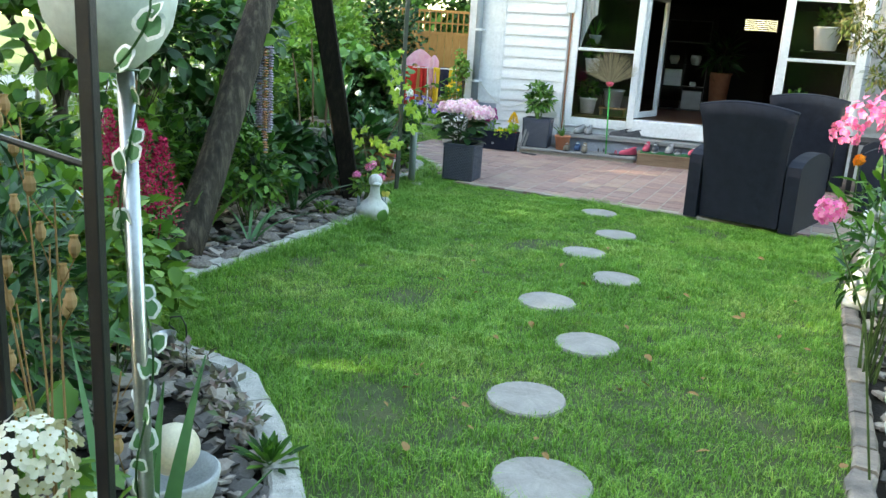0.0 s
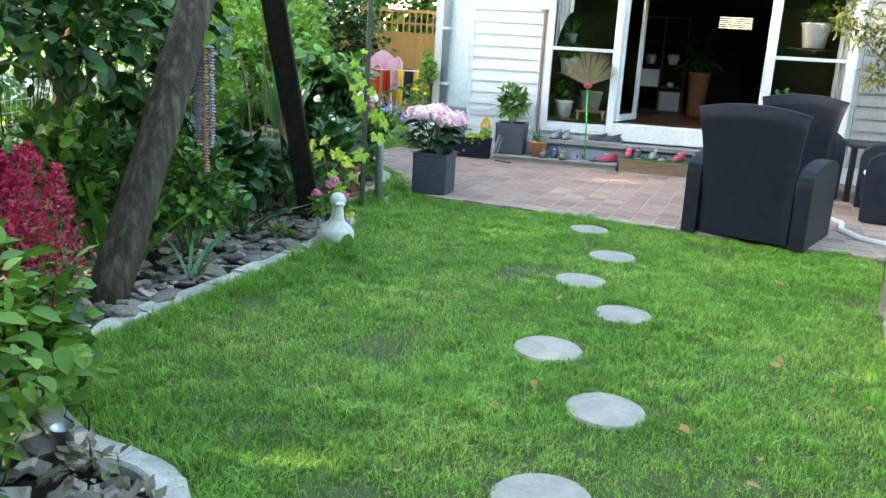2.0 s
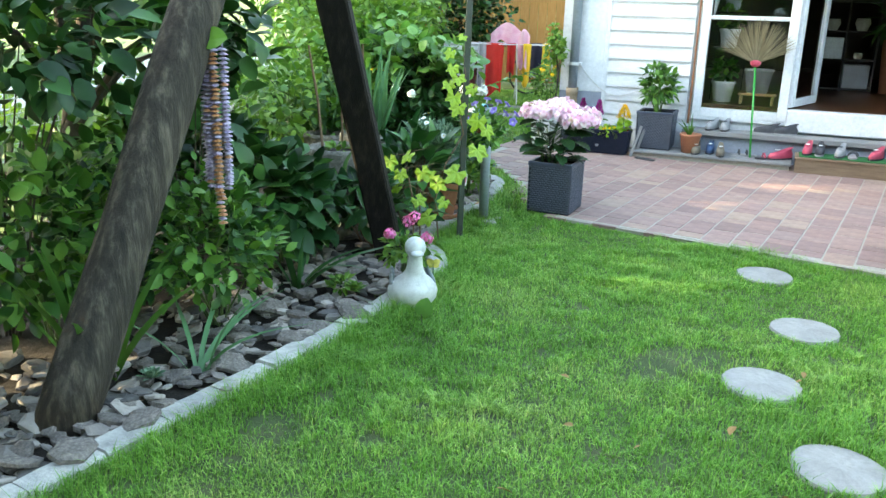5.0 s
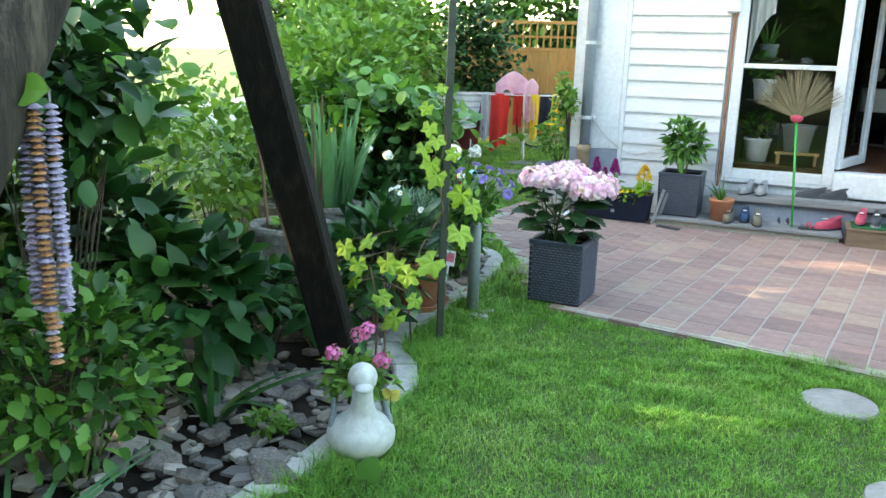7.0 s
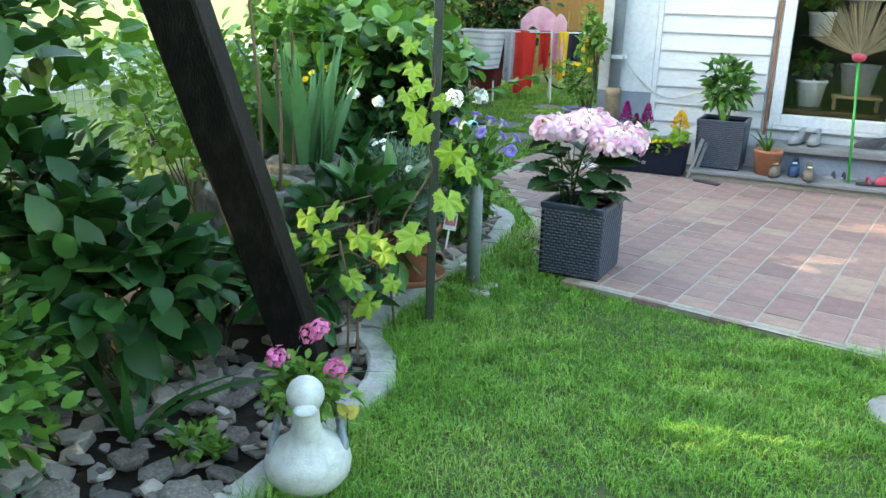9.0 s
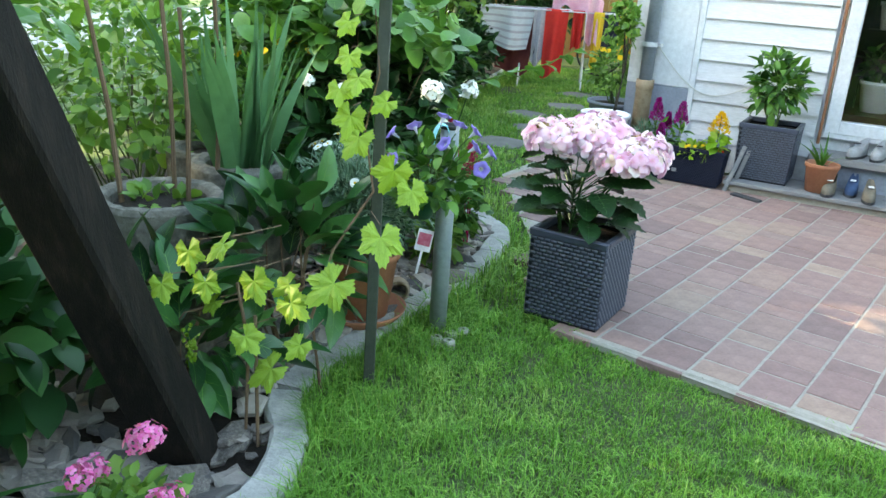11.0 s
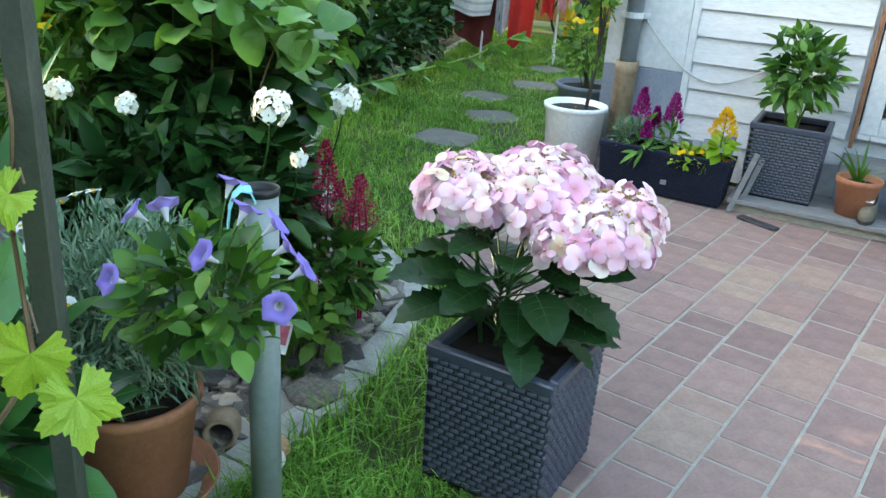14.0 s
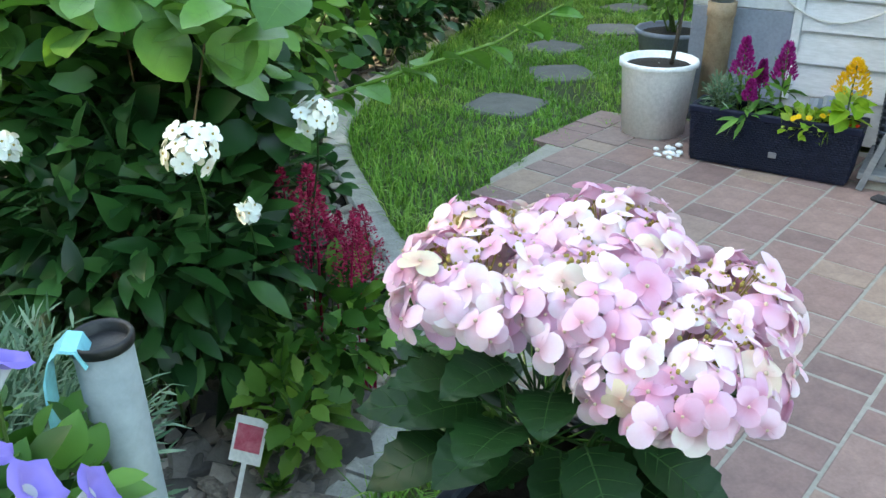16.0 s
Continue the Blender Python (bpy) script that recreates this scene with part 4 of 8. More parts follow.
for k, (x, y, z, rx, ry, rz, n) in enumerate([(-1.5, 24.6, 2.8, 3.8, 1.1, 2.8, 4600), (3.6, 24.4, 2.6, 2.4, 1.0, 2.6, 2600), (-6.0, 21.5, 2.2, 2.2, 1.2, 2.2, 2400)]):
    bush("backdrop_shrub", "dense dark conifer and shrub growth behind the fence", "shrub", (x, y, -0.05), (x, y, z), (rx, ry, rz), n, OVATE, 0.2, "leaf_mid", 8, "bark", 0.3, 0.5, 0.1, -1, 0.03)
# shrubs added out of view at right and back; the last shades the near lawn
for k, (x, y, z, rx, ry, rz, n) in enumerate([(6.2, 3.0, 1.2, 0.8, 1.6, 1.2, 1500), (6.6, 6.0, 1.2, 0.8, 1.6, 1.2, 1500), (7.2, 9.5, 1.2, 0.8, 1.6, 1.2, 1200), (-1.5, -2.6, 1.5, 2.5, 0.8, 1.6, 1500), (3.0, -2.2, 1.6, 2.5, 0.8, 1.8, 1700), (3.7, 1.6, 1.45, 0.8, 1.3, 1.55, 1700)]):
    bush("hedge_shrub", "tall leafy shrub of the boundary hedge, which is partly added out of view", "shrub", (x, y, -0.05), (x, y, z), (rx, ry, rz), n, OVATE, 0.12, "leaf_mid", 8, "bark", 0.3, 0.5, 0.15, -1, 0.014, group="boundary hedge")

# added unseen trees: they block the sky that would reflect in the panes
for k, (x, y, z, rx, ry, rz, n) in enumerate([(-5.5, -7.5, 3.6, 3.6, 1.6, 3.6, 2600), (1.0, -5.2, 4.2, 3.6, 1.6, 4.2, 3200), (6.5, -3.5, 4.0, 2.8, 1.8, 4.0, 3000), (7.5, 1.0, 3.2, 1.6, 2.6, 3.2, 2400)]):
    bush("sky_screen_tree", "tall tree added out of view to screen sky from panes and near lawn", "tree", (x, y, -0.05), (x, y, z), (rx, ry, rz), n, OVATE, 0.42, "leaf_mid", 8, "bark", 0.3, 0.5, 0.15, -1, 0.06, group="trees behind the garden")

# added unseen block: darkens the pane reflections by hiding the low sky
back = thing("rear_sky_block", "plain brown house shape added unseen behind the garden to block low sky", "house", pose(1.0, -15.0, -0.06))
part("wall", MB().box((-16, -4, 0), (16, 3, 7.5), 0.02), "rear_brick", back)
part("roof", MB().add([(-16.4, -4.4, 7.5), (16.4, -4.4, 7.5), (16.4, 3.4, 7.5), (-16.4, 3.4, 7.5), (-16.4, -0.5, 10.2), (16.4, -0.5, 10.2)], [(0, 1, 5, 4), (2, 3, 4, 5), (0, 4, 3), (1, 2, 5), (3, 2, 1, 0)]), "terracotta", back)

# wire fence at the boundary
fence = thing("wire_fence", "grey wire mesh garden fence behind the shrubs", "fence", pose(-3.3, 9.5, -0.05))
for y in (-4.0, -1.5, 1.0, 3.5):
    part("post", MB().tube([(0, y, 0), (0, y, 1.15)], 0.02, 8), "steel", fence)
mb = MB()
for k in range(11):
    mb.tube([(0, -4, 0.1 + 0.1 * k), (0, 3.5, 0.1 + 0.1 * k)], 0.0022, 4, 0, False)
for k in range(96):
    mb.tube([(0, -4 + 0.078 * k, 0.05), (0, -4 + 0.078 * k, 1.12)], 0.0018, 4, 0, False)
part("mesh_panel", mb, "steel", fence)
# pale house added across the way as a bright background; its near wall is shaded
M["far_plaster"] = surface("far_plaster", [(0.7, 0.68, 0.62), (0.8, 0.78, 0.73)], 1, 0.9)
far = thing("pale_backdrop_house", "pale plastered house added as a bright background, its near wall in shade", "house", pose(-26, 12, -0.06))
part("wall", MB().box((-4, -13, 0), (4, 11, 5.2)), "far_plaster", far)
mb = MB()
mb.add([(-4.6, -13.6, 5.2), (4.6, -13.6, 5.2), (4.6, 11.6, 5.2), (-4.6, 11.6, 5.2), (0, -13.6, 8.4), (0, 11.6, 8.4)], [(0, 3, 5, 4), (1, 4, 5, 2), (0, 4, 1), (3, 2, 5), (0, 1, 2, 3)])
part("roof", mb, "terracotta", far)
for y in (-10, -6, -2, 2, 6):
    w = part("window", MB().box((3.97, y, 1.2), (4.03, y + 1.3, 2.6)), "white_paint", far)
    part("pane", MB().box((4.03, y + .08, 1.28), (4.045, y + 1.22, 2.52)), "dark_cabinet", w)

# timber fence at the back
wf = thing("timber_fence", "orange-brown stained timber panel fence with a lattice top", "fence", pose(0, 22.2, -0.05))
for k in range(34):
    x = -4.0 + 0.19 * k
    part("board", MB().box((x, 0, 0.05), (x + 0.183, 0.022, 1.72), 0.003), "fence", wf)
mb = MB()
for k in range(46):
    mb.box((-4.0 + 0.14 * k, 0, 1.78), (-3.965 + 0.14 * k, 0.02, 2.25))
mb.box((-4.0, -0.015, 2.25), (2.5, 0.035, 2.31)), mb.box((-4.0, -0.015, 1.72), (2.5, 0.035, 1.79)), mb.box((-4.0, 0.022, 1.98), (2.5, 0.034, 2.02))
part("lattice", mb, "fence", wf)

# ---- washing on the back lawn ----
M["cloth_red"] = surface("cloth_red", [(0.55, 0.02, 0.02), (0.66, 0.04, 0.03)], 6, 0.9)
M["cloth_pink"] = surface("cloth_pink", [(0.72, 0.3, 0.45), (0.8, 0.55, 0.62)], 9, 0.9)
M["cloth_white"] = surface("cloth_white", [(0.62, 0.66, 0.72), (0.74, 0.77, 0.8)], 9, 0.9)
M["cloth_yellow"] = surface("cloth_yellow", [(0.75, 0.45, 0.03), (0.8, 0.55, 0.06)], 9, 0.9)
M["cloth_dark"] = surface("cloth_dark", [(0.02, 0.025, 0.05), (0.05, 0.05, 0.09)], 9, 0.9)
rack = thing("drying_rack", "folding white laundry drying rack on the back lawn", "drying rack", pose(-1.65, 18.3, -0.02, 0, 0, 12))
for s in (-0.42, 0.42):
    part("leg", MB().tube([(s, -0.3, 0), (s, 0.25, 0.98)], 0.012, 8), "white_paint", rack)
    part("leg", MB().tube([(s, 0.3, 0), (s, -0.25, 0.98)], 0.012, 8), "white_paint", rack)
mb = MB()
for k in range(9):
    mb.tube([(-0.95, -0.25 + 0.06 * k, 1.0), (0.95, -0.25 + 0.06 * k, 1.0)], 0.004, 5)
mb.tube([(-0.95, -0.27, 1.0), (0.95, -0.27, 1.0)], 0.009, 6), mb.tube([(-0.95, 0.27, 1.0), (0.95, 0.27, 1.0)], 0.009, 6)
part("rails", mb, "white_paint", rack)


def cloth(name, label, x, y, w, drop, mat, top=1.02, seed=0, thick=0.006, rag=0.0):
    """A garment hung over a rail: a wavy folded sheet with thickness."""
    mb = MB()
    g, h = 12, 19
    vs = []
    for side in (0, 1):
        for j in range(h):
            for i in range(g):
                s, q = i / (g - 1), j / (h - 1)
                z = -drop * q * (1 + 0.07 * math.sin(5 * s + seed)) - rag * (abs(2 * s - 1) ** 1.6 * (1 - 0.5 * q) + 0.35 * q * math.sin(9 * s + seed))
                vs.append((-w / 2 + w * s * (1 - 0.12 * q), (0.02 + 0.05 * q) * math.sin((7 + seed % 5) * s + seed) + (thick if side else 0) - 0.02 * q, z))
    n = g * h
    fs = [(j * g + i, j * g + i + 1, (j + 1) * g + i + 1, (j + 1) * g + i) for j in range(h - 1) for i in range(g - 1)]
    fs += [tuple(n + k for k in f[::-1]) for f in fs]
    fs += [(i, n + i, n + i + 1, i + 1) for i in range(g - 1)]
    mb.add(vs, fs)
    if isinstance(mat, list):  # woven stripes
        mb.mi = [1 if (k % ((h - 1) * (g - 1))) // (g - 1) % 3 == 1 else 0 for k in range(len(fs))]
    m = pose(-1.65, 18.3, -0.02, 0, 0, 12) @ pose(x, y, top)
    return solid(name, mb, mat, label, "garment", m, group="washing on the rack", smooth=True)


cloth("red_towel", "bright red towel hanging on the drying rack", 0.02, -0.28, 0.3, 0.84, "cloth_red", seed=1)
M["cloth_maroon"] = surface("cloth_maroon", [(0.12, 0.02, 0.025), (0.2, 0.04, 0.04)], 9, 0.9)
M["cloth_lilac"] = surface("cloth_lilac", [(0.4, 0.38, 0.45), (0.6, 0.58, 0.62)], 40, 0.9)
cloth("maroon_trousers", "dark maroon trousers hanging on the drying rack", -0.5, -0.08, 0.5, 0.86, "cloth_maroon", seed=11)
cloth("grey_shirt", "lilac-grey shirt hanging on the drying rack", -0.2, -0.26, 0.16, 0.7, "cloth_lilac", seed=12)
cloth("red_shirt", "red shirt hanging on the drying rack", 0.3, -0.2, 0.15, 0.5, "cloth_red", seed=3)
cloth("pink_blanket", "pale pink blanket draped over the drying rack", 0.22, -0.12, 0.55, 0.34, "cloth_pink", 1.36, seed=2, rag=0.2)
cloth("pink_shirt", "pink garment hanging on the drying rack", 0.5, -0.25, 0.2, 0.62, "cloth_pink", 1.26, seed=5, rag=0.12)
cloth("white_sheet", "white and grey patterned cloth on the drying rack", -0.62, -0.27, 0.72, 0.52, ["cloth_white", "cloth_lilac"], seed=4)
cloth("yellow_towel", "yellow towel hanging on the drying rack", 0.56, -0.3, 0.14, 0.68, "cloth_yellow", seed=6)
cloth("yellow_cloth", "yellow cloth hanging on the drying rack", 0.9, -0.1, 0.13, 0.6, "cloth_yellow", seed=7)
cloth("dark_garment", "dark blue garment hanging on the drying rack", 0.72, 0.05, 0.3, 0.6, "cloth_dark", seed=8)
cloth("dark_garment", "dark blue garment hanging on the drying rack", -0.15, -0.15, 0.25, 0.6, "cloth_dark", seed=9)

# bicycle by the fence
bike = thing("bicycle", "dark bicycle leaning by the back fence", "bicycle", pose(-0.75, 19.6, -0.03, 0, 8, 15))
for x in (-0.5, 0.52):
    mb = MB()
    mb.tube([(x + 0.33 * math.cos(a), 0, 0.34 + 0.33 * math.sin(a)) for a in np.linspace(0, 2 * math.pi, 29)], 0.018, 6, 0, False)
    for k in range(10):
        a = math.pi * k / 10
        mb.tube([(x + 0.32 * math.cos(a), 0, 0.34 + 0.32 * math.sin(a)), (x - 0.32 * math.cos(a), 0, 0.34 - 0.32 * math.sin(a))], 0.002, 4)
    part("wheel", mb, "black_metal", bike)
mb = MB()
for a, b in (((-0.5, 0, 0.34), (0, 0, 0.3)), ((0, 0, 0.3), (-0.16, 0, 0.85)), ((-0.14, 0, 0.75), (0.36, 0, 0.78)), ((0, 0, 0.3), (0.36, 0, 0.7)), ((0.52, 0, 0.34), (0.34, 0, 0.95)), ((-0.5, 0, 0.34), (-0.14, 0, 0.75))):
    mb.tube([a, b], 0.016, 8)
mb.tube([(0.34, -0.27, 1.0), (0.34, 0, 0.96), (0.34, 0.27, 1.0)], 0.012, 6)
part("frame", mb, "steel", bike)
part("saddle", MB().box((-0.3, -0.07, 0.86), (-0.05, 0.07, 0.91), 0.02), "black_metal", bike)

# ---- planting of the left bed, front to back ----
def spires(t, n, spread_r, z0, z1, mat, label, lean=0.12):
    """Feathery plumes: each a tapering cloud of tiny florets on side branches."""
    for k in range(n):
        a, r = R.uniform(0, 6.28), spread_r * R.random() ** .5
        bx, by = r * math.cos(a), r * math.sin(a)
        h = R.uniform(0.75, 1.0) * (z1 - z0)
        lx, ly = R.uniform(-lean, lean), R.uniform(-lean, lean)
        mb = MB()
        m = 520
        s = NR.rand(m) ** 0.8
        rad = (1 - s) ** 0.85 * h * 0.36 * (0.35 + 0.65 * NR.rand(m))
        ph = np.floor(NR.rand(m) * 9) / 9 * 6.283 + s * 5 + NR.normal(size=m) * 0.18
        pos = np.c_[bx + lx * s + rad * np.cos(ph), by + ly * s + rad * np.sin(ph), z0 + s * h - rad * 0.15]
        d = np.c_[np.cos(ph), np.sin(ph), np.full(m, 0.6)] + NR.normal(size=(m, 3)) * 0.5
        mb.many(*SMALL, frames_of(pos, d, NR.normal(size=(m, 3)) + [0, 0, 1], min(0.02, 0.05 * h) * (0.7 + 0.6 * NR.rand(m)), min(0.022, 0.05 * h)))
        mb.tube([(bx * .3, by * .3, 0), (bx, by, z0), (bx + lx, by + ly, z0 + h)], [0.005, 0.004, 0.0015], 5)
        part("plume", mb, mat, t, label)


a = bush("astilbe", "crimson astilbe with feathery plumes over light green leaves", "perennial", (-1.05, 5.12, -0.04), (-1.08, 5.15, 0.45), (0.3, 0.3, 0.36), 330, TOOTH, 0.1, "leaf_mid", 9)
spires(a, 7, 0.17, 0.62, 1.16, "crimson", "crimson feathery flower plume", 0.1)
bush("bramble_shrub", "light green leafy shrub spilling over the kerb", "shrub", (-1.15, 5.05, -0.04), (-1.1, 5.1, 0.26), (0.42, 0.36, 0.3), 420, TOOTH, 0.085, "leaf_light", 10)
bush("rose_shrub", "leafy shrub with fading white flowers in the bed", "shrub", (-0.9, 4.6, -0.04), (-1.0, 4.5, 0.55), (0.5, 0.5, 0.5), 620, OVATE, 0.075, "leaf_light", 12)
bush("rose_shrub", "dense dark green shrub behind the lamp post", "shrub", (-1.5, 3.9, -0.04), (-1.6, 3.9, 0.75), (0.8, 0.8, 0.8), 1300, OVATE, 0.085, "leaf_dark", 14)
bush("rose_shrub", "dense green shrub at the back of the bed", "shrub", (-2.3, 5.6, -0.04), (-2.3, 5.7, 0.6), (0.7, 0.8, 0.65), 1000, OVATE, 0.09, "leaf_light", 14)
bush("ivy_geranium", "dark lobed-leaved cranesbill clump beside the log", "perennial", (-1.35, 7.75, -0.04), (-1.35, 7.75, 0.42), (0.36, 0.5, 0.46), 800, TOOTH, 0.07, "leaf_mid", 14)
bush("ivy_geranium", "dark lobed-leaved cranesbill clump in the bed", "perennial", (-1.75, 7.5, -0.04), (-1.8, 7.6, 0.45), (0.4, 0.6, 0.5), 800, TOOTH, 0.07, "leaf_dark", 12)
bush("broadleaf_perennial", "broad dark-leaved perennial behind the squared post", "perennial", (-1.45, 8.75, -0.04), (-1.5, 8.75, 0.4), (0.5, 0.5, 0.42), 420, OVATE, 0.15, "leaf_dark", 12)
bush("broadleaf_perennial", "broad dark-leaved perennial in the shade", "perennial", (-2.2, 9.0, -0.04), (-2.2, 9.0, 0.6), (0.6, 0.6, 0.55), 600, OVATE, 0.15, "leaf_dark", 12)
PEONY = leaf_shape([(0.01, 0), (0.13, 0.14), (0.2, 0.32), (0.22, 0.5), (0.17, 0.72), (0.08, 0.9), (0.005, 1)], 0.35, 0.3, 0.006)
bush("peony_shrub", "glossy dark-leaved shrub beside the vine", "shrub", (-0.84, 9.8, -0.04), (-0.8, 9.74, 0.42), (0.29, 0.28, 0.36), 135, PEONY, 0.175, "leaf_gloss", 14, "twig", up=0.8, hang=0.05, jitter=0.45, vein=vein_shape(0.35, 0.3, 0.17, (0.15, 0.35, 0.55), 0.009))
bush("peony_shrub", "glossy dark-leaved shrub low in the bed", "shrub", (-1.0, 9.3, -0.04), (-1.02, 9.28, 0.27), (0.36, 0.28, 0.27), 125, PEONY, 0.17, "leaf_gloss", 12, "twig", up=0.8, hang=0.05, jitter=0.45, vein=vein_shape(0.35, 0.3, 0.17, (0.15, 0.35, 0.55), 0.009))
bush("currant_shrub", "loose light green shrub with thin canes", "shrub", (-2.2, 10.6, -0.04), (-2.3, 10.6, 0.8), (0.5, 0.8, 0.75), 750, OVATE, 0.08, "leaf_light", 14)
bush("dwarf_shrub", "light green shrub behind the planting rings", "shrub", (-3.0, 11.6, -0.04), (-2.9, 11.6, 0.65), (0.7, 0.8, 0.6), 480, OVATE, 0.075, "leaf_light", 12)
bush("rose_shrub", "tall climbing rose with fresh green leaves", "shrub", (-1.85, 12.1, -0.04), (-1.85, 12.1, 1.1), (0.75, 0.75, 1.05), 1900, OVATE, 0.085, "leaf_light", 18)
bush("rose_shrub", "tall leafy rose along the back lawn", "shrub", (-2.8, 13.4, -0.04), (-2.7, 13.4, 1.1), (0.75, 0.9, 1.1), 1700, OVATE, 0.09, "leaf_light", 16)
bush("rose_shrub", "leafy shrub along the back lawn", "shrub", (-2.9, 15.4, -0.04), (-2.85, 15.4, 0.9), (0.6, 1.0, 0.95), 1300, OVATE, 0.1, "leaf_light", 14)
bush("phlox_clump", "dark green phlox clump with white flower heads", "perennial", (-1.05, 11.05, -0.04), (-1.13, 11.14, 0.5), (0.45, 0.48, 0.5), 1700, leaf_shape([(0.01, 0), (0.16, 0.2), (0.22, 0.42), (0.16, 0.72), (0.005, 1)], 0.3, 0.3), 0.115, "leaf_dark", 18)
bush("snowball_shrub", "shrub with large rounded light green leaves", "shrub", (-1.3, 11.2, -0.04), (-1.15, 11.08, 1.14), (0.72, 0.5, 0.33), 380, ROUND, 0.1, "leaf_fresh", 7, "twig", 0.3, up=0.5, hang=0.15, jitter=1.0, vein=vein_shape(0.2, 0.22, 0.38, (0.1, 0.27, 0.44, 0.6), 0.011))
bush("snowball_shrub", "leafy shrub with mid-green rounded leaves behind the phlox", "shrub", (-1.7, 11.5, -0.04), (-1.65, 11.5, 1.0), (0.7, 0.6, 0.75), 1500, OVATE, 0.1, "leaf_mid", 8, "twig", 0.25, up=0.5, hang=0.15, jitter=0.9)
bush("snowball_shrub", "dense shrub with mid-green leaves beside the back lawn", "shrub", (-1.9, 12.7, -0.04), (-1.75, 12.55, 0.75), (0.55, 0.6, 0.75), 900, OVATE, 0.095, "leaf_mid", 14, "twig", 0.25, up=0.5, jitter=0.9)
bush("tall_shrub", "tall leafy shrub screening the back of the garden", "shrub", (-2.5, 14.6, -0.04), (-2.5, 14.6, 1.6), (0.75, 0.9, 1.3), 1900, OVATE, 0.1, "leaf_light", 16, "bark", 0.25, 0.5, 0.1, -1, 0.012)
bush("tall_shrub", "tall leafy shrub screening the back of the garden", "shrub", (-3.0, 17.4, -0.04), (-2.9, 17.4, 1.7), (0.8, 1.1, 1.5), 1900, OVATE, 0.11, "leaf_light", 16, "bark", 0.25, 0.5, 0.1, -1, 0.012)
bush("conifer", "dark dense evergreen before the timber fence", "conifer", (-2.6, 20.5, -0.04), (-2.6, 20.5, 1.4), (1.15, 0.7, 1.6), 2600, OVATE, 0.12, "leaf_dark", 8, "bark", 0.3, 0.7, 0.1, -1, 0.03)
bush("filler_shrub", "dense low green shrub between ring and phlox", "shrub", (-1.9, 11.1, -0.04), (-1.9, 11.1, 0.45), (0.5, 0.45, 0.45), 700, OVATE, 0.085, "leaf_mid", 10)
bush("filler_shrub", "dense low green shrub at the back of the bed", "shrub", (-2.7, 12.3, -0.04), (-2.7, 12.3, 0.5), (0.6, 0.7, 0.5), 800, OVATE, 0.09, "leaf_mid", 10)
bush("filler_shrub", "loose leafy shrub beside the stone kerb", "shrub", (-1.35, 12.1, -0.04), (-1.4, 12.0, 0.35), (0.32, 0.4, 0.35), 380, OVATE, 0.08, "leaf_dark", 10)
bush("phlox_clump", "dark leafy phlox stems below the rounded leaves", "perennial", (-1.1, 11.3, -0.04), (-1.15, 11.25, 0.85), (0.42, 0.38, 0.34), 950, OVATE, 0.1, "leaf_dark", 6)
for x, y, z in ((-2.35, 14.9, 0.35), (-2.4, 15.9, 0.4), (-2.45, 16.9, 0.45), (-2.75, 18.2, 0.55)):
    bush("edging_shrub", "low dense dark green shrub edging the back lawn", "shrub", (x, y, -0.04), (x, y, z), (0.45, 0.62, z + 0.05), 750, OVATE, 0.1, "leaf_dark", 6)
# added out of view on the sun's side, keeps sun off the near lawn
bush("hedge_shrub", "tall dense hedge shrub added out of view to shade the near lawn", "shrub", (-4.4, 1.0, -0.05), (-4.4, 2.4, 2.2), (0.9, 4.0, 2.3), 10000, OVATE, 0.15, "leaf_mid", 10, "bark", 0.3, 0.5, 0.15, -1, 0.014, group="boundary hedge")
bush("climbing_shrub", "climbing shrub with large leaves round the leaning log", "shrub", (-2.3, 7.3, -0.05), (-2.0, 7.4, 1.45), (0.55, 0.9, 0.5), 360, OVATE, 0.12, "leaf_dark", 12, "bark", 0.3, 0.5, 0.15, -1, 0.008)
bush("climbing_shrub", "climbing shrub with large dark leaves hanging behind the shell chime", "shrub", (-1.75, 8.15, -0.05), (-1.45, 8.05, 1.45), (0.36, 0.4, 0.5), 260, OVATE, 0.12, "leaf_dark", 10, "bark", 0.2, 0.4, 0.3, -1, 0.007, jitter=0.8)
bush("filler_shrub", "dark dense undergrowth behind the leaning log", "shrub", (-2.0, 7.3, -0.04), (-2.0, 7.3, 0.5), (0.42, 0.8, 0.55), 1100, OVATE, 0.09, "leaf_mid", 8)
bush("filler_shrub", "dark leafy undergrowth at the boundary hedge", "shrub", (-2.3, 6.0, -0.04), (-2.3, 6.0, 0.55), (0.5, 0.8, 0.6), 1000, OVATE, 0.095, "leaf_dark", 8)
bush("filler_shrub", "leafy undergrowth below the broad-leaved tree", "shrub", (-2.5, 8.6, -0.04), (-2.5, 8.6, 0.5), (0.45, 0.8, 0.55), 900, OVATE, 0.095, "leaf_mid", 8)
bush("ground_cover", "small cress-green ground cover between the stones", "perennial", (-1.42, 8.3, -0.02), (-0.85, 8.3, 0.05), (0.1, 0.1, 0.05), 60, SMALL, 0.05, "leaf_light", 0)


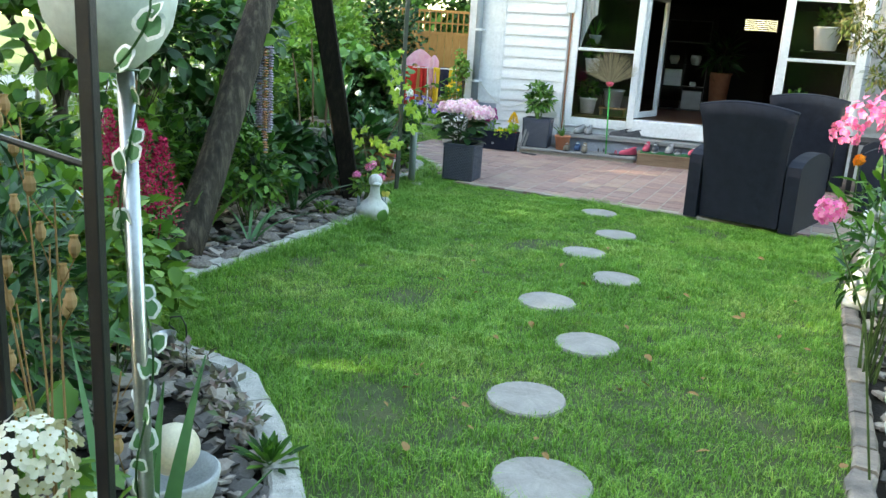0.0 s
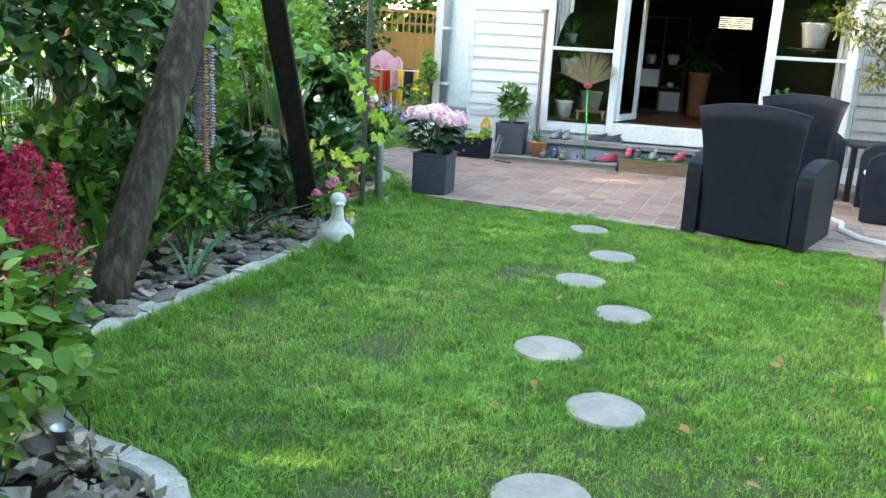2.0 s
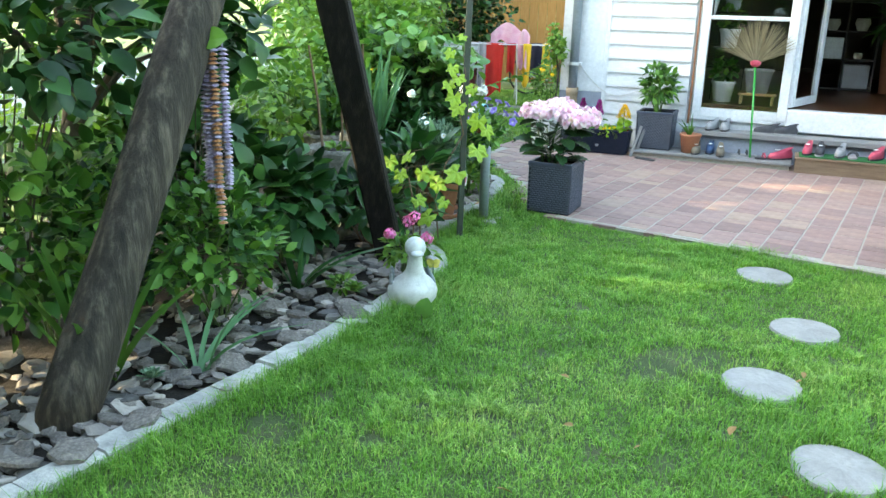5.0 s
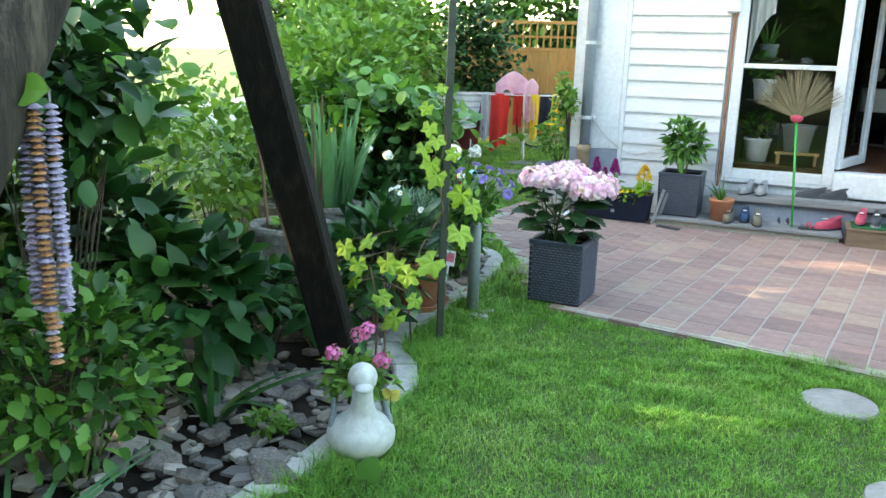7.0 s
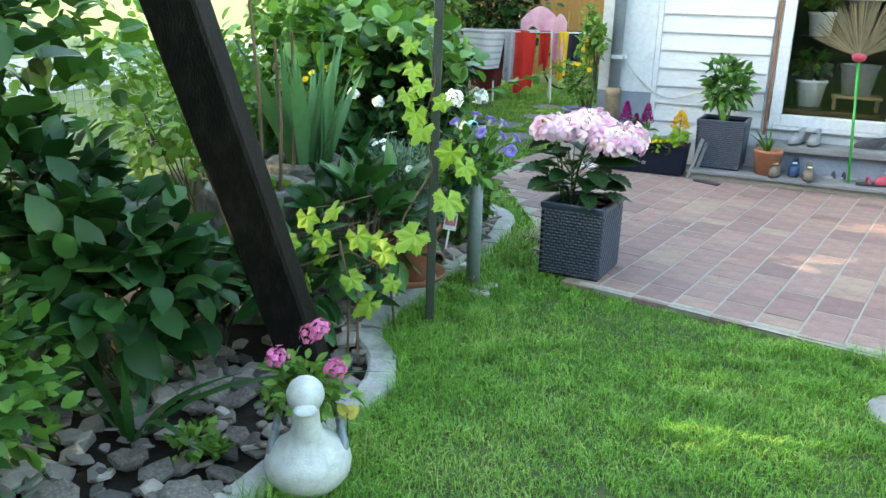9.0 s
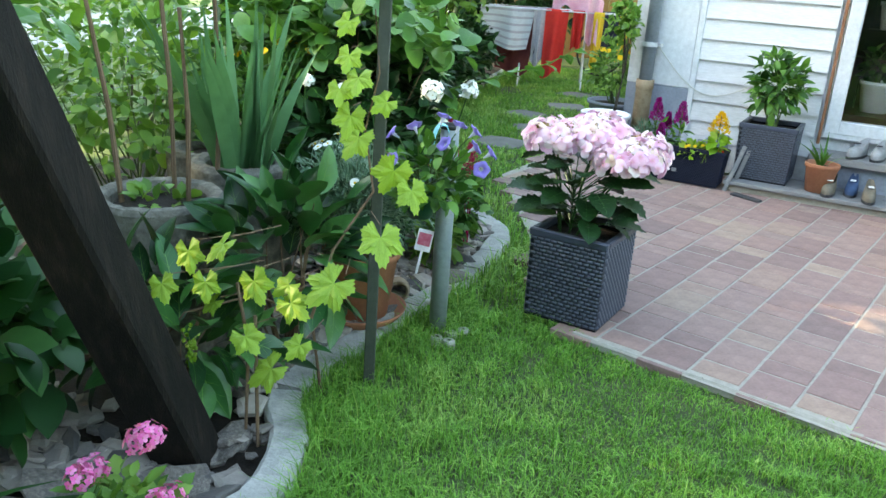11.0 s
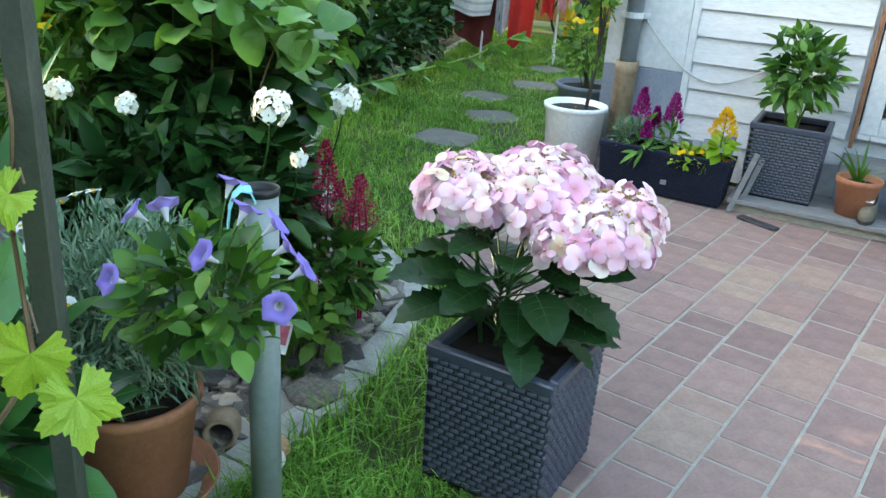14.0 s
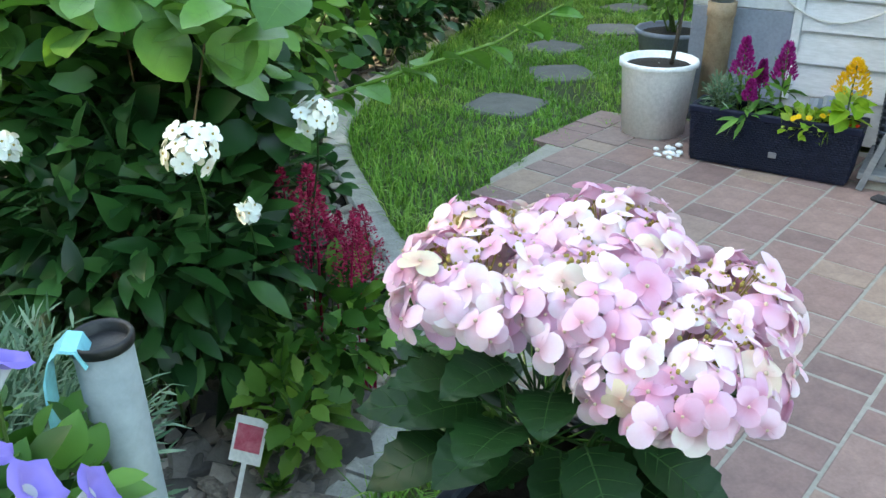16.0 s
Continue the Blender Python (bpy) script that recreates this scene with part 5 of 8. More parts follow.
def blades(name, label, base, n, length, width, mat, splay=0.35, r=0.08, arch=0.25, stiff=None):
    """Sword-shaped leaves fanning from one crown."""
    t = thing(name, label, "perennial", pose(*base))
    for k in range(n):
        a = R.uniform(0, 6.283)
        L = length * R.uniform(0.65, 1.08)
        sp = splay * R.random() ** 0.7
        rr = r * R.random()
        mb = MB()
        vs, fs = [], []
        m = 7
        side = Vector((-math.sin(a + 0.6), math.cos(a + 0.6), 0))
        for j in range(m):
            s = j / (m - 1)
            out = sp * s + arch * sp * s * s * 2
            c = Vector((math.cos(a) * (rr + out * L), math.sin(a) * (rr + out * L), L * s * (1 - 0.45 * sp * s * (1 + arch))))
            w = width * (0.75 + 0.25 * math.sin(math.pi * min(1, s * 1.3))) * (1 - s ** 3.2) / 2 + 0.0008
            vs += [c - side * w, c + Vector((math.cos(a), math.sin(a), 0)) * 0.004, c + side * w]
        for j in range(m - 1):
            fs += [(3 * j, 3 * j + 1, 3 * j + 4, 3 * j + 3), (3 * j + 1, 3 * j + 2, 3 * j + 5, 3 * j + 4)]
        mb.add([tuple(v) for v in vs], fs)
        part("blade", mb, mat, t, "", True)
    return t


blades("iris", "iris clump with tall blue-green sword leaves in a concrete ring", (-1.3, 10.2, 0.55), 36, 0.82, 0.062, "leaf_blue", 0.38, 0.12, 0.15)
blades("iris", "iris fan with tall blue-green sword leaves", (-1.95, 10.95, 0.45), 14, 0.8, 0.045, "leaf_blue", 0.4, 0.1, 0.15)
blades("iris", "iris leaves growing beside the log", (-1.55, 6.95, -0.04), 12, 0.75, 0.045, "leaf_mid", 0.5, 0.1, 0.4)
blades("iris", "arching dark leaves on the stones", (-1.15, 8.35, -0.04), 9, 0.6, 0.04, "leaf_dark", 0.75, 0.06, 0.5)
blades("day_lily", "arching strap leaves by the log", (-1.15, 7.15, -0.04), 7, 0.5, 0.028, "leaf_blue", 0.9, 0.05, 0.6)
blades("iris", "variegated iris leaves beside the lamp post", (0.0, 3.0, -0.04), 8, 0.86, 0.05, "leaf_blue", 0.35, 0.09, 0.3)

# concrete planting rings
for x, y, r, h in ((-1.35, 9.69, 0.255, 0.6), (-1.32, 10.22, 0.22, 0.63), (-1.85, 10.75, 0.22, 0.52)):
    mb = MB()
    prof = [(r, -0.05)] + [(r, h * q / 16) for q in range(1, 16)] + [(r, h - 0.02), (r - 0.014, h), (r - 0.036, h + 0.002), (r - 0.06, h - 0.004), (r - 0.072, h - 0.02), (r - 0.074, h - 0.07), (0.01, h - 0.06)]
    mb.lathe(prof, 72)
    for v in mb.v[0]:
        if v[0] ** 2 + v[1] ** 2 > (r - 0.08) ** 2:
            v += np.array([noise.noise((v[0] * 38 + c, v[1] * 38, v[2] * 38)) for c in (0.0, 9.0, 17.0)]) * (0.007, 0.007, 0.005)
    ring = thing("planting_ring", "rough grey concrete planting ring filled with soil", "planter", pose(x, y, 0))
    part("ring_wall", mb, "ring_concrete", ring)
    part("potting_soil", MB().lathe([(r - 0.08, h - 0.05), (r * 0.5, h - 0.035), (0.004, h - 0.03)], 20), "soil", ring)
for x, y, z, h, lean in ((-1.22, 9.7, 0.52, 0.78, 0.0), (-1.4, 9.86, 0.52, 0.95, -0.03), (-1.31, 10.02, 0.52, 0.8, 0.02), (-1.46, 9.62, 0.52, 0.8, -0.1)):
    mb = MB()
    mb.tube([(0, 0, 0), (lean * .5 + .01, 0.01, h * .5), (lean, 0, h)], [0.011, 0.01, 0.008], 7)
    solid("plant_stake", mb, "twig", "brown wooden plant stake in the concrete ring", "stake", pose(x, y, z))
bush("strawberry", "small green plants in the concrete ring", "perennial", (-1.34, 9.7, 0.53), (-1.34, 9.7, 0.57), (0.15, 0.15, 0.05), 60, TOOTH, 0.06, "leaf_light", 0)

# slender stake with grape vine
stake = solid("garden_stake", MB().box((-0.02, -0.02, -0.05), (0.02, 0.02, 2.3), 0.003), "stake", "slim dark green steel stake in the lawn edge", "stake", pose(-0.445, 9.71, 0, 0, 0.6, 20))
vine = thing("grape_vine", "yellow-green grape vine climbing the steel stake", "vine", pose(-0.47, 9.66, 0))
mb = MB()
cane = [(-0.1, -0.1, -0.02), (-0.12, -0.14, 0.3), (-0.06, -0.1, 0.55), (0.04, 0.0, 0.75), (-0.02, 0.05, 0.95), (0.04, 0.02, 1.15), (0.0, 0.06, 1.35)]
mb.tube(cane, [0.007, 0.006, 0.005, 0.005, 0.004, 0.003, 0.002], 6)
mb.tube([(-0.12, -0.14, 0.3), (-0.25, -0.3, 0.42), (-0.42, -0.45, 0.38), (-0.5, -0.5, 0.25)], [0.005, 0.004, 0.003, 0.002], 6)
mb.tube([(-0.2, -0.45, -0.04), (-0.2, -0.42, 0.3), (-0.25, -0.4, 0.5)], 0.006, 6)
mb.tube([(-0.14, -0.47, -0.04), (-0.16, -0.44, 0.42)], 0.006, 6)
part("cane", mb, "twig", vine)
vl = GRAPE
me_vine = MB().add(*vl).mesh("vine_leaf", "leaf_lime")
spots = [(-0.04, -0.03, 1.2, .1), (0.0, -.05, 1.13, .11), (-0.07, -.05, 1.09, .1), (-0.02, -0.05, 1.01, .12), (0.03, -.06, 0.94, .13), (-0.06, 0.02, 1.3, .09), (0.02, 0.02, 1.4, .08), (0.18, -0.12, 0.86, .14), (0.21, -0.1, 0.8, .12), (0.18, -0.26, 0.68, .15),
         (0.1, -0.33, 0.52, .16), (-0.06, -0.45, 0.24, .14), (0.03, -0.46, 0.36, .09), (-0.18, -0.5, 0.36, .11), (-0.15, -0.48, 0.55, .12), (-0.2, -0.5, 0.66, .11), (-0.27, -0.54, 0.55, .1), (-0.36, -0.5, 0.62, .11), (-0.42, -0.56, 0.52, .1), (-0.08, -0.4, 0.45, .12),
         (-0.06, -0.36, 0.5, .1), (-.3, -.42, .42, .09), (0.12, -.05, 1.06, .09)]
for x, y, z, s in spots:
    o = new("vine_leaf", me_vine)
    o.parent = vine
    s *= 1.05
    o.matrix_local = Matrix(frames_of([(x, y, z + 0.3 * s)], [(R.gauss(0.0, .45), R.gauss(-.35, .2), R.gauss(-.65, .25))], [(R.gauss(0.15, .35), -0.8, R.uniform(.4, 1.1))], [s])[0])
    part("leaf_stalk", MB().tube([(x * 0.6, y * 0.75 + 0.03, z + 0.34 * s), (x, y, z + 0.3 * s)], 0.0016, 4), "twig", vine)
mb = MB()
for k in range(46):
    s = k / 45
    sphere(mb, (-0.36 + R.uniform(-.02, .02) * (1.2 - s), -0.5 + R.uniform(-.02, .02), 0.36 - 0.13 * s), 0.0075, 0, 6, 4)
part("grape_cluster", mb, "leaf_lime", vine, "small unripe green grapes")

# terracotta pot with a grey-leaved marguerite
def round_pot(name, label, m, r, h, mat="terracotta", saucer=False, rim=0.03, taper=0.74, thick=0.012, sides=28):
    t = thing(name, label, "flower pot", m)
    prof = [(r * taper, 0), (r * taper + (r - r * taper) * .85, h - rim - .004), (r * 0.985, h - rim - .002), (r * 1.04, h - rim), (r * 1.05, h - .004), (r * 1.03, h), (r * 1.03 - thick, h), (r * 1.0 - thick, h - .01), (r * .93 - thick, h - .035), (0.005, h - .03)]
    part("pot", MB().lathe(prof, sides), mat, t, "", True)
    part("potting_soil", MB().lathe([(r * .94 - thick, h - .034), (r * .5, h - .024), (.004, h - .022)], sides), "soil", t)
    if saucer:
        part("saucer", MB().lathe([(r * .95, -0.03), (r * 1.22, 0.02), (r * 1.25, 0.03), (r * 1.2, 0.03), (r * .92, -0.015), (0.005, -0.018)], sides), mat, t, "", True)
    return t


round_pot("terracotta_pot", "large terracotta pot with saucer standing on the kerb", pose(-0.72, 10.22, 0.02), 0.165, 0.3, saucer=True)


def daisies(n, c, radii, r=0.02, ray="white_petal"):
    def make(t):
        for k in range(n):
            u = Vector((R.gauss(0, .6), R.gauss(0, .6), R.uniform(.5, 1))).normalized()
            p = Vector([c[i] + u[i] * radii[i] for i in range(3)])
            mb = MB()
            q = u.to_track_quat("Z", "Y").to_matrix().to_4x4()
            for j in range(10):
                a = 6.283 * j / 10
                m = Matrix.Translation(p) @ q @ pose(0, 0, 0, R.uniform(5, 25), 0, math.degrees(a)) @ Matrix.Diagonal((r, r, r, 1))
                mb.many(*PETAL, [np.array(m)])
            sphere(mb, p, r * .28, 1, 8, 5)
            part("daisy", mb, [ray, "yellow"], t, "small white daisy flower")
    return make


bush("marguerite", "silvery grey-leaved marguerite filling the terracotta pot", "perennial", (-0.72, 10.22, 0.3), (-0.76, 10.24, 0.52), (0.36, 0.4, 0.26), 7000, FINE, 0.046, "leaf_silver", 40, "stem", 0.25, 0.9, 0, -0.9, 0.004,
     daisies(13, (-0.04, 0.02, 0.24), (0.33, 0.36, 0.27)))

# grey pipe with a petunia basket
pipe = thing("drain_pipe", "upright grey plastic pipe beside the kerb with a black collar", "pipe", pose(-0.365, 10.26, 0))
part("tube", MB().lathe([(0.038, -0.05), (0.038, 0.878), (0.0345, 0.878), (0.034, 0.6)], 24), "pvc", pipe, "", True)
part("collar", MB().lathe([(0.0385, 0.878), (0.041, 0.88), (0.042, 0.892), (0.039, 0.896), (0.034, 0.892), (0.034, 0.84)], 24), "black_metal", pipe, "black rubber collar", True)
M["cyan"] = surface("cyan", [(0.16, 0.52, 0.6), (0.22, 0.6, 0.68)], 6, 0.5)
mb = MB()
pts = [(0.62 * x, 0.72 * y, z) for x, y, z in ((-0.005, -0.03, 0.872), (-0.02, -0.036, 0.896), (-0.045, -0.05, 0.9), (-0.066, -0.062, 0.885), (-0.08, -0.07, 0.855), (-0.086, -0.074, 0.81), (-0.086, -0.076, 0.78), (-0.08, -0.08, 0.74))]
vs = []
for p in pts:
    vs += [(p[0] - .012, p[1] + .022, p[2]), (p[0] + .016, p[1] - .018, p[2]), (p[0] + .014, p[1] - .021, p[2] - .003), (p[0] - .014, p[1] + .019, p[2] - .003)]
fs = []
for i in range(len(pts) - 1):
    for k in range(4):
        fs.append((4 * i + k, 4 * i + (k + 1) % 4, 4 * i + 4 + (k + 1) % 4, 4 * i + 4 + k))
mb.add(vs, fs)
part("strap", mb, "cyan", pipe, "light blue plastic hanger strap")
M["green_plastic"] = surface("green_plastic", [(0.005, 0.06, 0.04), (0.01, 0.09, 0.06)], 6, 0.35)
basket = thing("hanging_basket", "dark green plastic pot hung on the grey pipe", "flower pot", pose(-0.42, 10.11, 0.54))
part("bowl", MB().lathe([(0.045, 0), (0.07, 0.05), (0.085, 0.13), (0.09, 0.135), (0.085, 0.14), (0.078, 0.13), (0.01, 0.12)], 24), "green_plastic", basket, "", True)


def petunia_flowers(spots, c, mat="violet", r=0.042):
    def make(t):
        for fx, fy, fz, dx, dy, dz in spots:
            p = Vector((fx, fy, fz)) - Vector(c)
            q = Vector((dx, dy, dz)).to_track_quat("Z", "Y").to_matrix().to_4x4()
            part("flower_stalk", MB().tube([(p.x * .5, p.y * .5, 0.06), tuple(p * .8), tuple(p)], [.003, .0025, .002], 5), "stem", t)
            mb = MB()
            s = 20
            prof = [(0.08, 0, 1), (0.17, 0.5, 1), (0.3, 1.0, 1), (0.55, 1.35, 0), (0.85, 1.5, 0), (1.05, 1.5, 0)]
            vs, fs, mi = [], [], []
            for i, (rr, zz, _) in enumerate(prof):
                for j in range(s):
                    a = 6.283 * j / s
                    w = 1 + (0.09 * math.cos(5 * a) if i > 2 else 0)
                    vs.append(tuple(Matrix.Translation(p) @ q @ Vector((r * rr * w * math.cos(a), r * rr * w * math.sin(a), r * 0.95 * zz - (0.25 * r * abs(math.sin(2.5 * a)) if i == 5 else 0)))))
            for i in range(len(prof) - 1):
                for j in range(s):
                    fs.append((i * s + j, i * s + (j + 1) % s, (i + 1) * s + (j + 1) % s, (i + 1) * s + j))
                    mi.append(1 if i < 2 else 0)
            mb.add(vs, fs)
            mb.mi = mi
            part("petunia_flower", mb, [mat, "lilac_throat"], t, "violet-blue trumpet flower", True)
    return make


PETUNIAS = [(-0.35, 10.1, 0.92, 0.1, 0.5, 1), (-0.4, 9.98, 0.9, -0.6, 0.5, 0.8), (-0.25, 9.98, 0.92, 0.2, 0.6, 0.9), (-0.24, 9.9, 0.88, -0.5, -0.7, 0.6), (-0.2, 9.98, 0.91, 0.7, 0.5, 0.7),
            (-0.13, 9.92, 0.82, 0.4, -0.9, 0.1), (-0.13, 9.95, 0.85, 0.8, 0.5, 0.6), (-0.22, 10.05, 0.84, 0.7, 0.6, 0.5), (-0.5, 10.05, 0.86, -0.8, -0.3, 0.6), (-0.44, 9.9, 0.8, -0.4, -0.9, 0.5)]


bush("petunia", "violet petunia with light green leaves in the hanging pot", "perennial", (-0.42, 10.11, 0.66), (-0.38, 10.06, 0.72), (0.2, 0.18, 0.17), 260, OVATE, 0.055, "leaf_mid", 14, "stem", 0.4, 0.7, 0, -0.8, 0.004,
     petunia_flowers(PETUNIAS, (-0.42, 10.11, 0.66), r=0.029))

# crimson astilbe by the kerb
a = bush("astilbe", "crimson astilbe with feathery plumes beside the kerb", "perennial", (-0.68, 11.38, -0.04), (-0.66, 11.26, 0.24), (0.2, 0.3, 0.22), 320, TOOTH, 0.075, "leaf_mid", 8)
spires(a, 2, 0.05, 0.4, 0.62, "crimson", "crimson feathery flower plume", 0.07)
a2 = thing("astilbe", "slender crimson astilbe plumes leaning over the kerb", "perennial", pose(-0.58, 11.32, -0.03))
spires(a2, 3, 0.06, 0.43, 0.66, "crimson", "crimson feathery flower plume", 0.06)
a3 = thing("astilbe", "broad crimson astilbe plume beside the phlox", "perennial", pose(-0.74, 11.3, -0.03))
spires(a3, 3, 0.06, 0.46, 0.75, "crimson", "crimson feathery flower plume", 0.05)
bush("dahlia_seedling", "fresh green toothed leaves among the stones", "perennial", (-0.64, 10.98, -0.03), (-0.64, 11.0, 0.15), (0.15, 0.17, 0.14), 90, TOOTH, 0.075, "leaf_light", 6)
M["card_white"] = surface("card_white", [(0.7, 0.7, 0.68), (0.78, 0.78, 0.76)], 9, 0.5)
M["card_red"] = surface("card_red", [(0.5, 0.03, 0.08), (0.65, 0.2, 0.25)], 40, 0.5)
tag = thing("plant_label", "small printed plant label stuck among the stones", "label", pose(-0.66, 10.85, 0.17, 62, 8, 12) @ Matrix.Scale(1.25, 4))
part("card", MB().box((-0.032, -0.045, -0.001), (0.032, 0.045, 0.001)), "card_white", tag)
part("picture", MB().box((-0.026, -0.022, 0.001), (0.026, 0.03, 0.0016)), "card_red", tag, "dark red printed picture")
part("spike", MB().box((-0.005, -0.16, -0.001), (0.005, -0.045, 0.001)), "card_white", tag)


def phlox_head(t, c, r, n, mat, label="rounded flower head", fl=0.016):
    """A dome of five-petalled flat florets, spread evenly."""
    ph = R.uniform(0, 6.28)
    for k in range(n):
        zz = 1 - 1.75 * (k + 0.5) / n
        a = ph + k * 2.39996
        rr = math.sqrt(max(0.0, 1 - zz * zz))
        u = Vector((rr * math.cos(a), rr * math.sin(a), zz))
        p = Vector(c) + u * r * R.uniform(.84, 1.12)
        q = (u + Vector((R.gauss(0, .38), R.gauss(0, .38), .15))).to_track_quat("Z", "Y").to_matrix().to_4x4()
        mb = MB()
        for j in range(5):
            m = Matrix.Translation(p) @ q @ pose(0, 0, 0, R.uniform(-8, 12), R.uniform(-8, 8), 72 * j) @ Matrix.Diagonal((fl * 0.86, fl, fl, 1))
            mb.many(*PETAL_FLAT, [np.array(m)])
        sphere(mb, p + u * fl * 0.05, fl * 0.13, 1, 6, 4)
        part("floret", mb, [mat, "yellow_old"], t)


for x, y, z, r, n in ((-0.64, 10.79, 0.93, 0.05, 15), (-0.56, 11.12, 0.91, 0.042, 12), (-1.1, 10.75, 0.89, 0.025, 8), (-0.61, 10.9, 0.76, 0.018, 4), (-1.2, 10.6, 0.95, 0.025, 6)):
    t = thing("white_phlox", "round white phlox flower head on a dark stem", "flower", pose(x, y, z), "white phlox heads")
    part("stem", MB().tube([(-0.3, 0.3, -z + 0.02), (-0.22, 0.25, -z * .5), (-0.07, 0.1, -0.15), (0, 0, 0)], [0.004, 0.0035, 0.003, 0.002], 6), "leaf_dark", t)
    phlox_head(t, (0, 0, 0), r, n + 4, "white_petal", fl=0.023)

bush("yellow_loosestrife", "leafy perennial with small yellow flowers behind the iris", "perennial", (-1.6, 11.05, -0.04), (-1.55, 10.95, 0.85), (0.3, 0.22, 0.25), 260, LANCE, 0.08, "leaf_mid", 10, flowers=daisies(16, (0.05, -0.1, 0.9), (0.3, 0.24, 0.22), 0.022, "yellow"))

# long shoot reaching over the lawn
shoot = thing("rose_shoot", "long arching green rose shoot with paired leaves", "branch", pose(-0.6, 11.25, 0.9))
curve = [Vector((-0.35, -0.05, -0.15)), Vector((-0.1, 0.0, -0.02)), Vector((0.15, 0.05, 0.07)), Vector((0.38, 0.09, 0.15)), Vector((0.53, 0.1, 0.24))]
part("shoot_stem", MB().tube(curve, [0.006, 0.005, 0.0045, 0.004, 0.002], 6), "leaf_light", shoot)
lp = MB().add(*OVATE).mesh("shoot_leaf", "leaf_mid")
for k in range(17):
    s = 0.15 + 0.85 * k / 16
    i = min(int(s * 4), 3)
    p = curve[i].lerp(curve[i + 1], s * 4 - i)
    o = new("shoot_leaf", lp)
    o.parent = shoot
    z = 0.13 * (1.05 - 0.5 * s)
    o.matrix_local = Matrix.Translation(p) @ pose(0, 0, 0, R.uniform(-30, 25), R.uniform(-30, 30), (-110 if k % 2 else 10) + R.uniform(-25, 25)) @ Matrix.Diagonal((z, z, z, 1))

# ---- hydrangea in the woven cube ----
hyd = thing("hydrangea", "pale pink hydrangea in full bloom in the woven cube", "hydrangea", pose(0.06, 10.74, 0.37))
HEADS = [(-0.07, -0.02, 0.435, 0.15), (0.08, 0.16, 0.45, 0.145), (0.25, -0.07, 0.39, 0.155), (0.3, 0.1, 0.405, 0.12), (0.1, -0.03, 0.44, 0.13), (-0.13, 0.16, 0.42, 0.115)]
for x, y, z, r in HEADS:
    part("woody_stem", MB().tube([(x * .25, y * .25, 0), (x * .55, y * .5, z * .5), (x, y, z - r * .3)], [0.006, 0.005, 0.004], 7), "leaf_dark", hyd)
floret_me = []
for v in range(6):
    mb = MB()
    for j in range(4):
        m = pose(0, 0, 0, R.uniform(-14, 34), R.uniform(-20, 20), 90 * j + R.uniform(-9, 9)) @ Matrix.Diagonal((0.028 * R.uniform(.88, 1.1), 0.0275, 0.0275, 1))
        mb.many(*leaf_shape([(0.12, 0.02), (0.4, 0.2), (0.54, 0.45), (0.54, 0.68), (0.4, 0.88), (0.2, 0.98), (0.02, 1.0)], 0.22 - 0.1 * v, 0.1 + 0.14 * v), [np.array(m)])
    sphere(mb, (0, 0, 0.002), 0.0026, 1, 6, 4)
    floret_me.append(mb.mesh("floret", ["hyd_petal", "hyd_eye"], True))
for hx, hy, hz, hr in HEADS:
    k = 0
    nfl = int(74 * (hr / 0.15) ** 2)
    for i in range(nfl):
        # even spread over the upper dome
        zz = 1 - 1.35 * (i + 0.5) / nfl
        a = i * 2.39996 + hx * 9
        rr = math.sqrt(max(0, 1 - zz * zz))
        u = Vector((rr * math.cos(a), rr * math.sin(a), zz))
        pos = Vector((hx, hy, hz)) + Vector((u.x * hr, u.y * hr, u.z * hr * 0.56)) * R.uniform(0.82, 1.12)
        if zz > 0.86 and i % 2:
            continue  # the open middle, where the fertile flowers show
        q = (u + Vector((R.gauss(0, .5), R.gauss(0, .5), .35))).to_track_quat("Z", "Y").to_matrix().to_4x4()
        o = new("floret", floret_me[R.randrange(6)])
        o.parent = hyd
        s = R.uniform(0.95, 1.42)
        o.matrix_local = Matrix.Translation(pos) @ q @ pose(0, 0, 0, 0, 0, R.uniform(0, 360)) @ Matrix.Diagonal((s, s, s, 1))
    mb = MB()
    for i in range(110):
        u = Vector((R.gauss(0, .5), R.gauss(0, .5), 0.6)).normalized()
        e = Vector((hx, hy, hz)) + Vector((u.x * hr * .8, u.y * hr * .8, u.z * hr * R.uniform(.42, .56)))
        sphere(mb, e, R.uniform(0.0025, 0.0045), 0, 5, 4)
        if i % 4 == 0:
            mb.tube([(hx + u.x * hr * .2, hy + u.y * hr * .2, hz), tuple(e)], 0.0012, 4)
    part("flower_centre", mb, "yellow_old", hyd, "yellowish fertile flowers at the centre of a head")
HLEAF = leaf_shape([(0.01, 0), (0.2, 0.08), (0.18, 0.11), (0.3, 0.22), (0.28, 0.25), (0.36, 0.38), (0.33, 0.41), (0.36, 0.54), (0.32, 0.57), (0.3, 0.7), (0.25, 0.73), (0.18, 0.86), (0.13, 0.88), (0.005, 1)], 0.22, 0.28, 0.022)
mb = MB().add(*HLEAF)
nf = len(mb.f)
vein = [((0, 0.0), (0, 0.95), 0.012)]
for y0 in (0.08, 0.22, 0.36, 0.5, 0.64, 0.77):
    reach = 0.3 * math.sin(math.pi * min(0.95, y0 + 0.18)) ** 0.7
    vein += [((0, y0), (s * reach, y0 + 0.17), 0.006) for s in (-1, 1)]
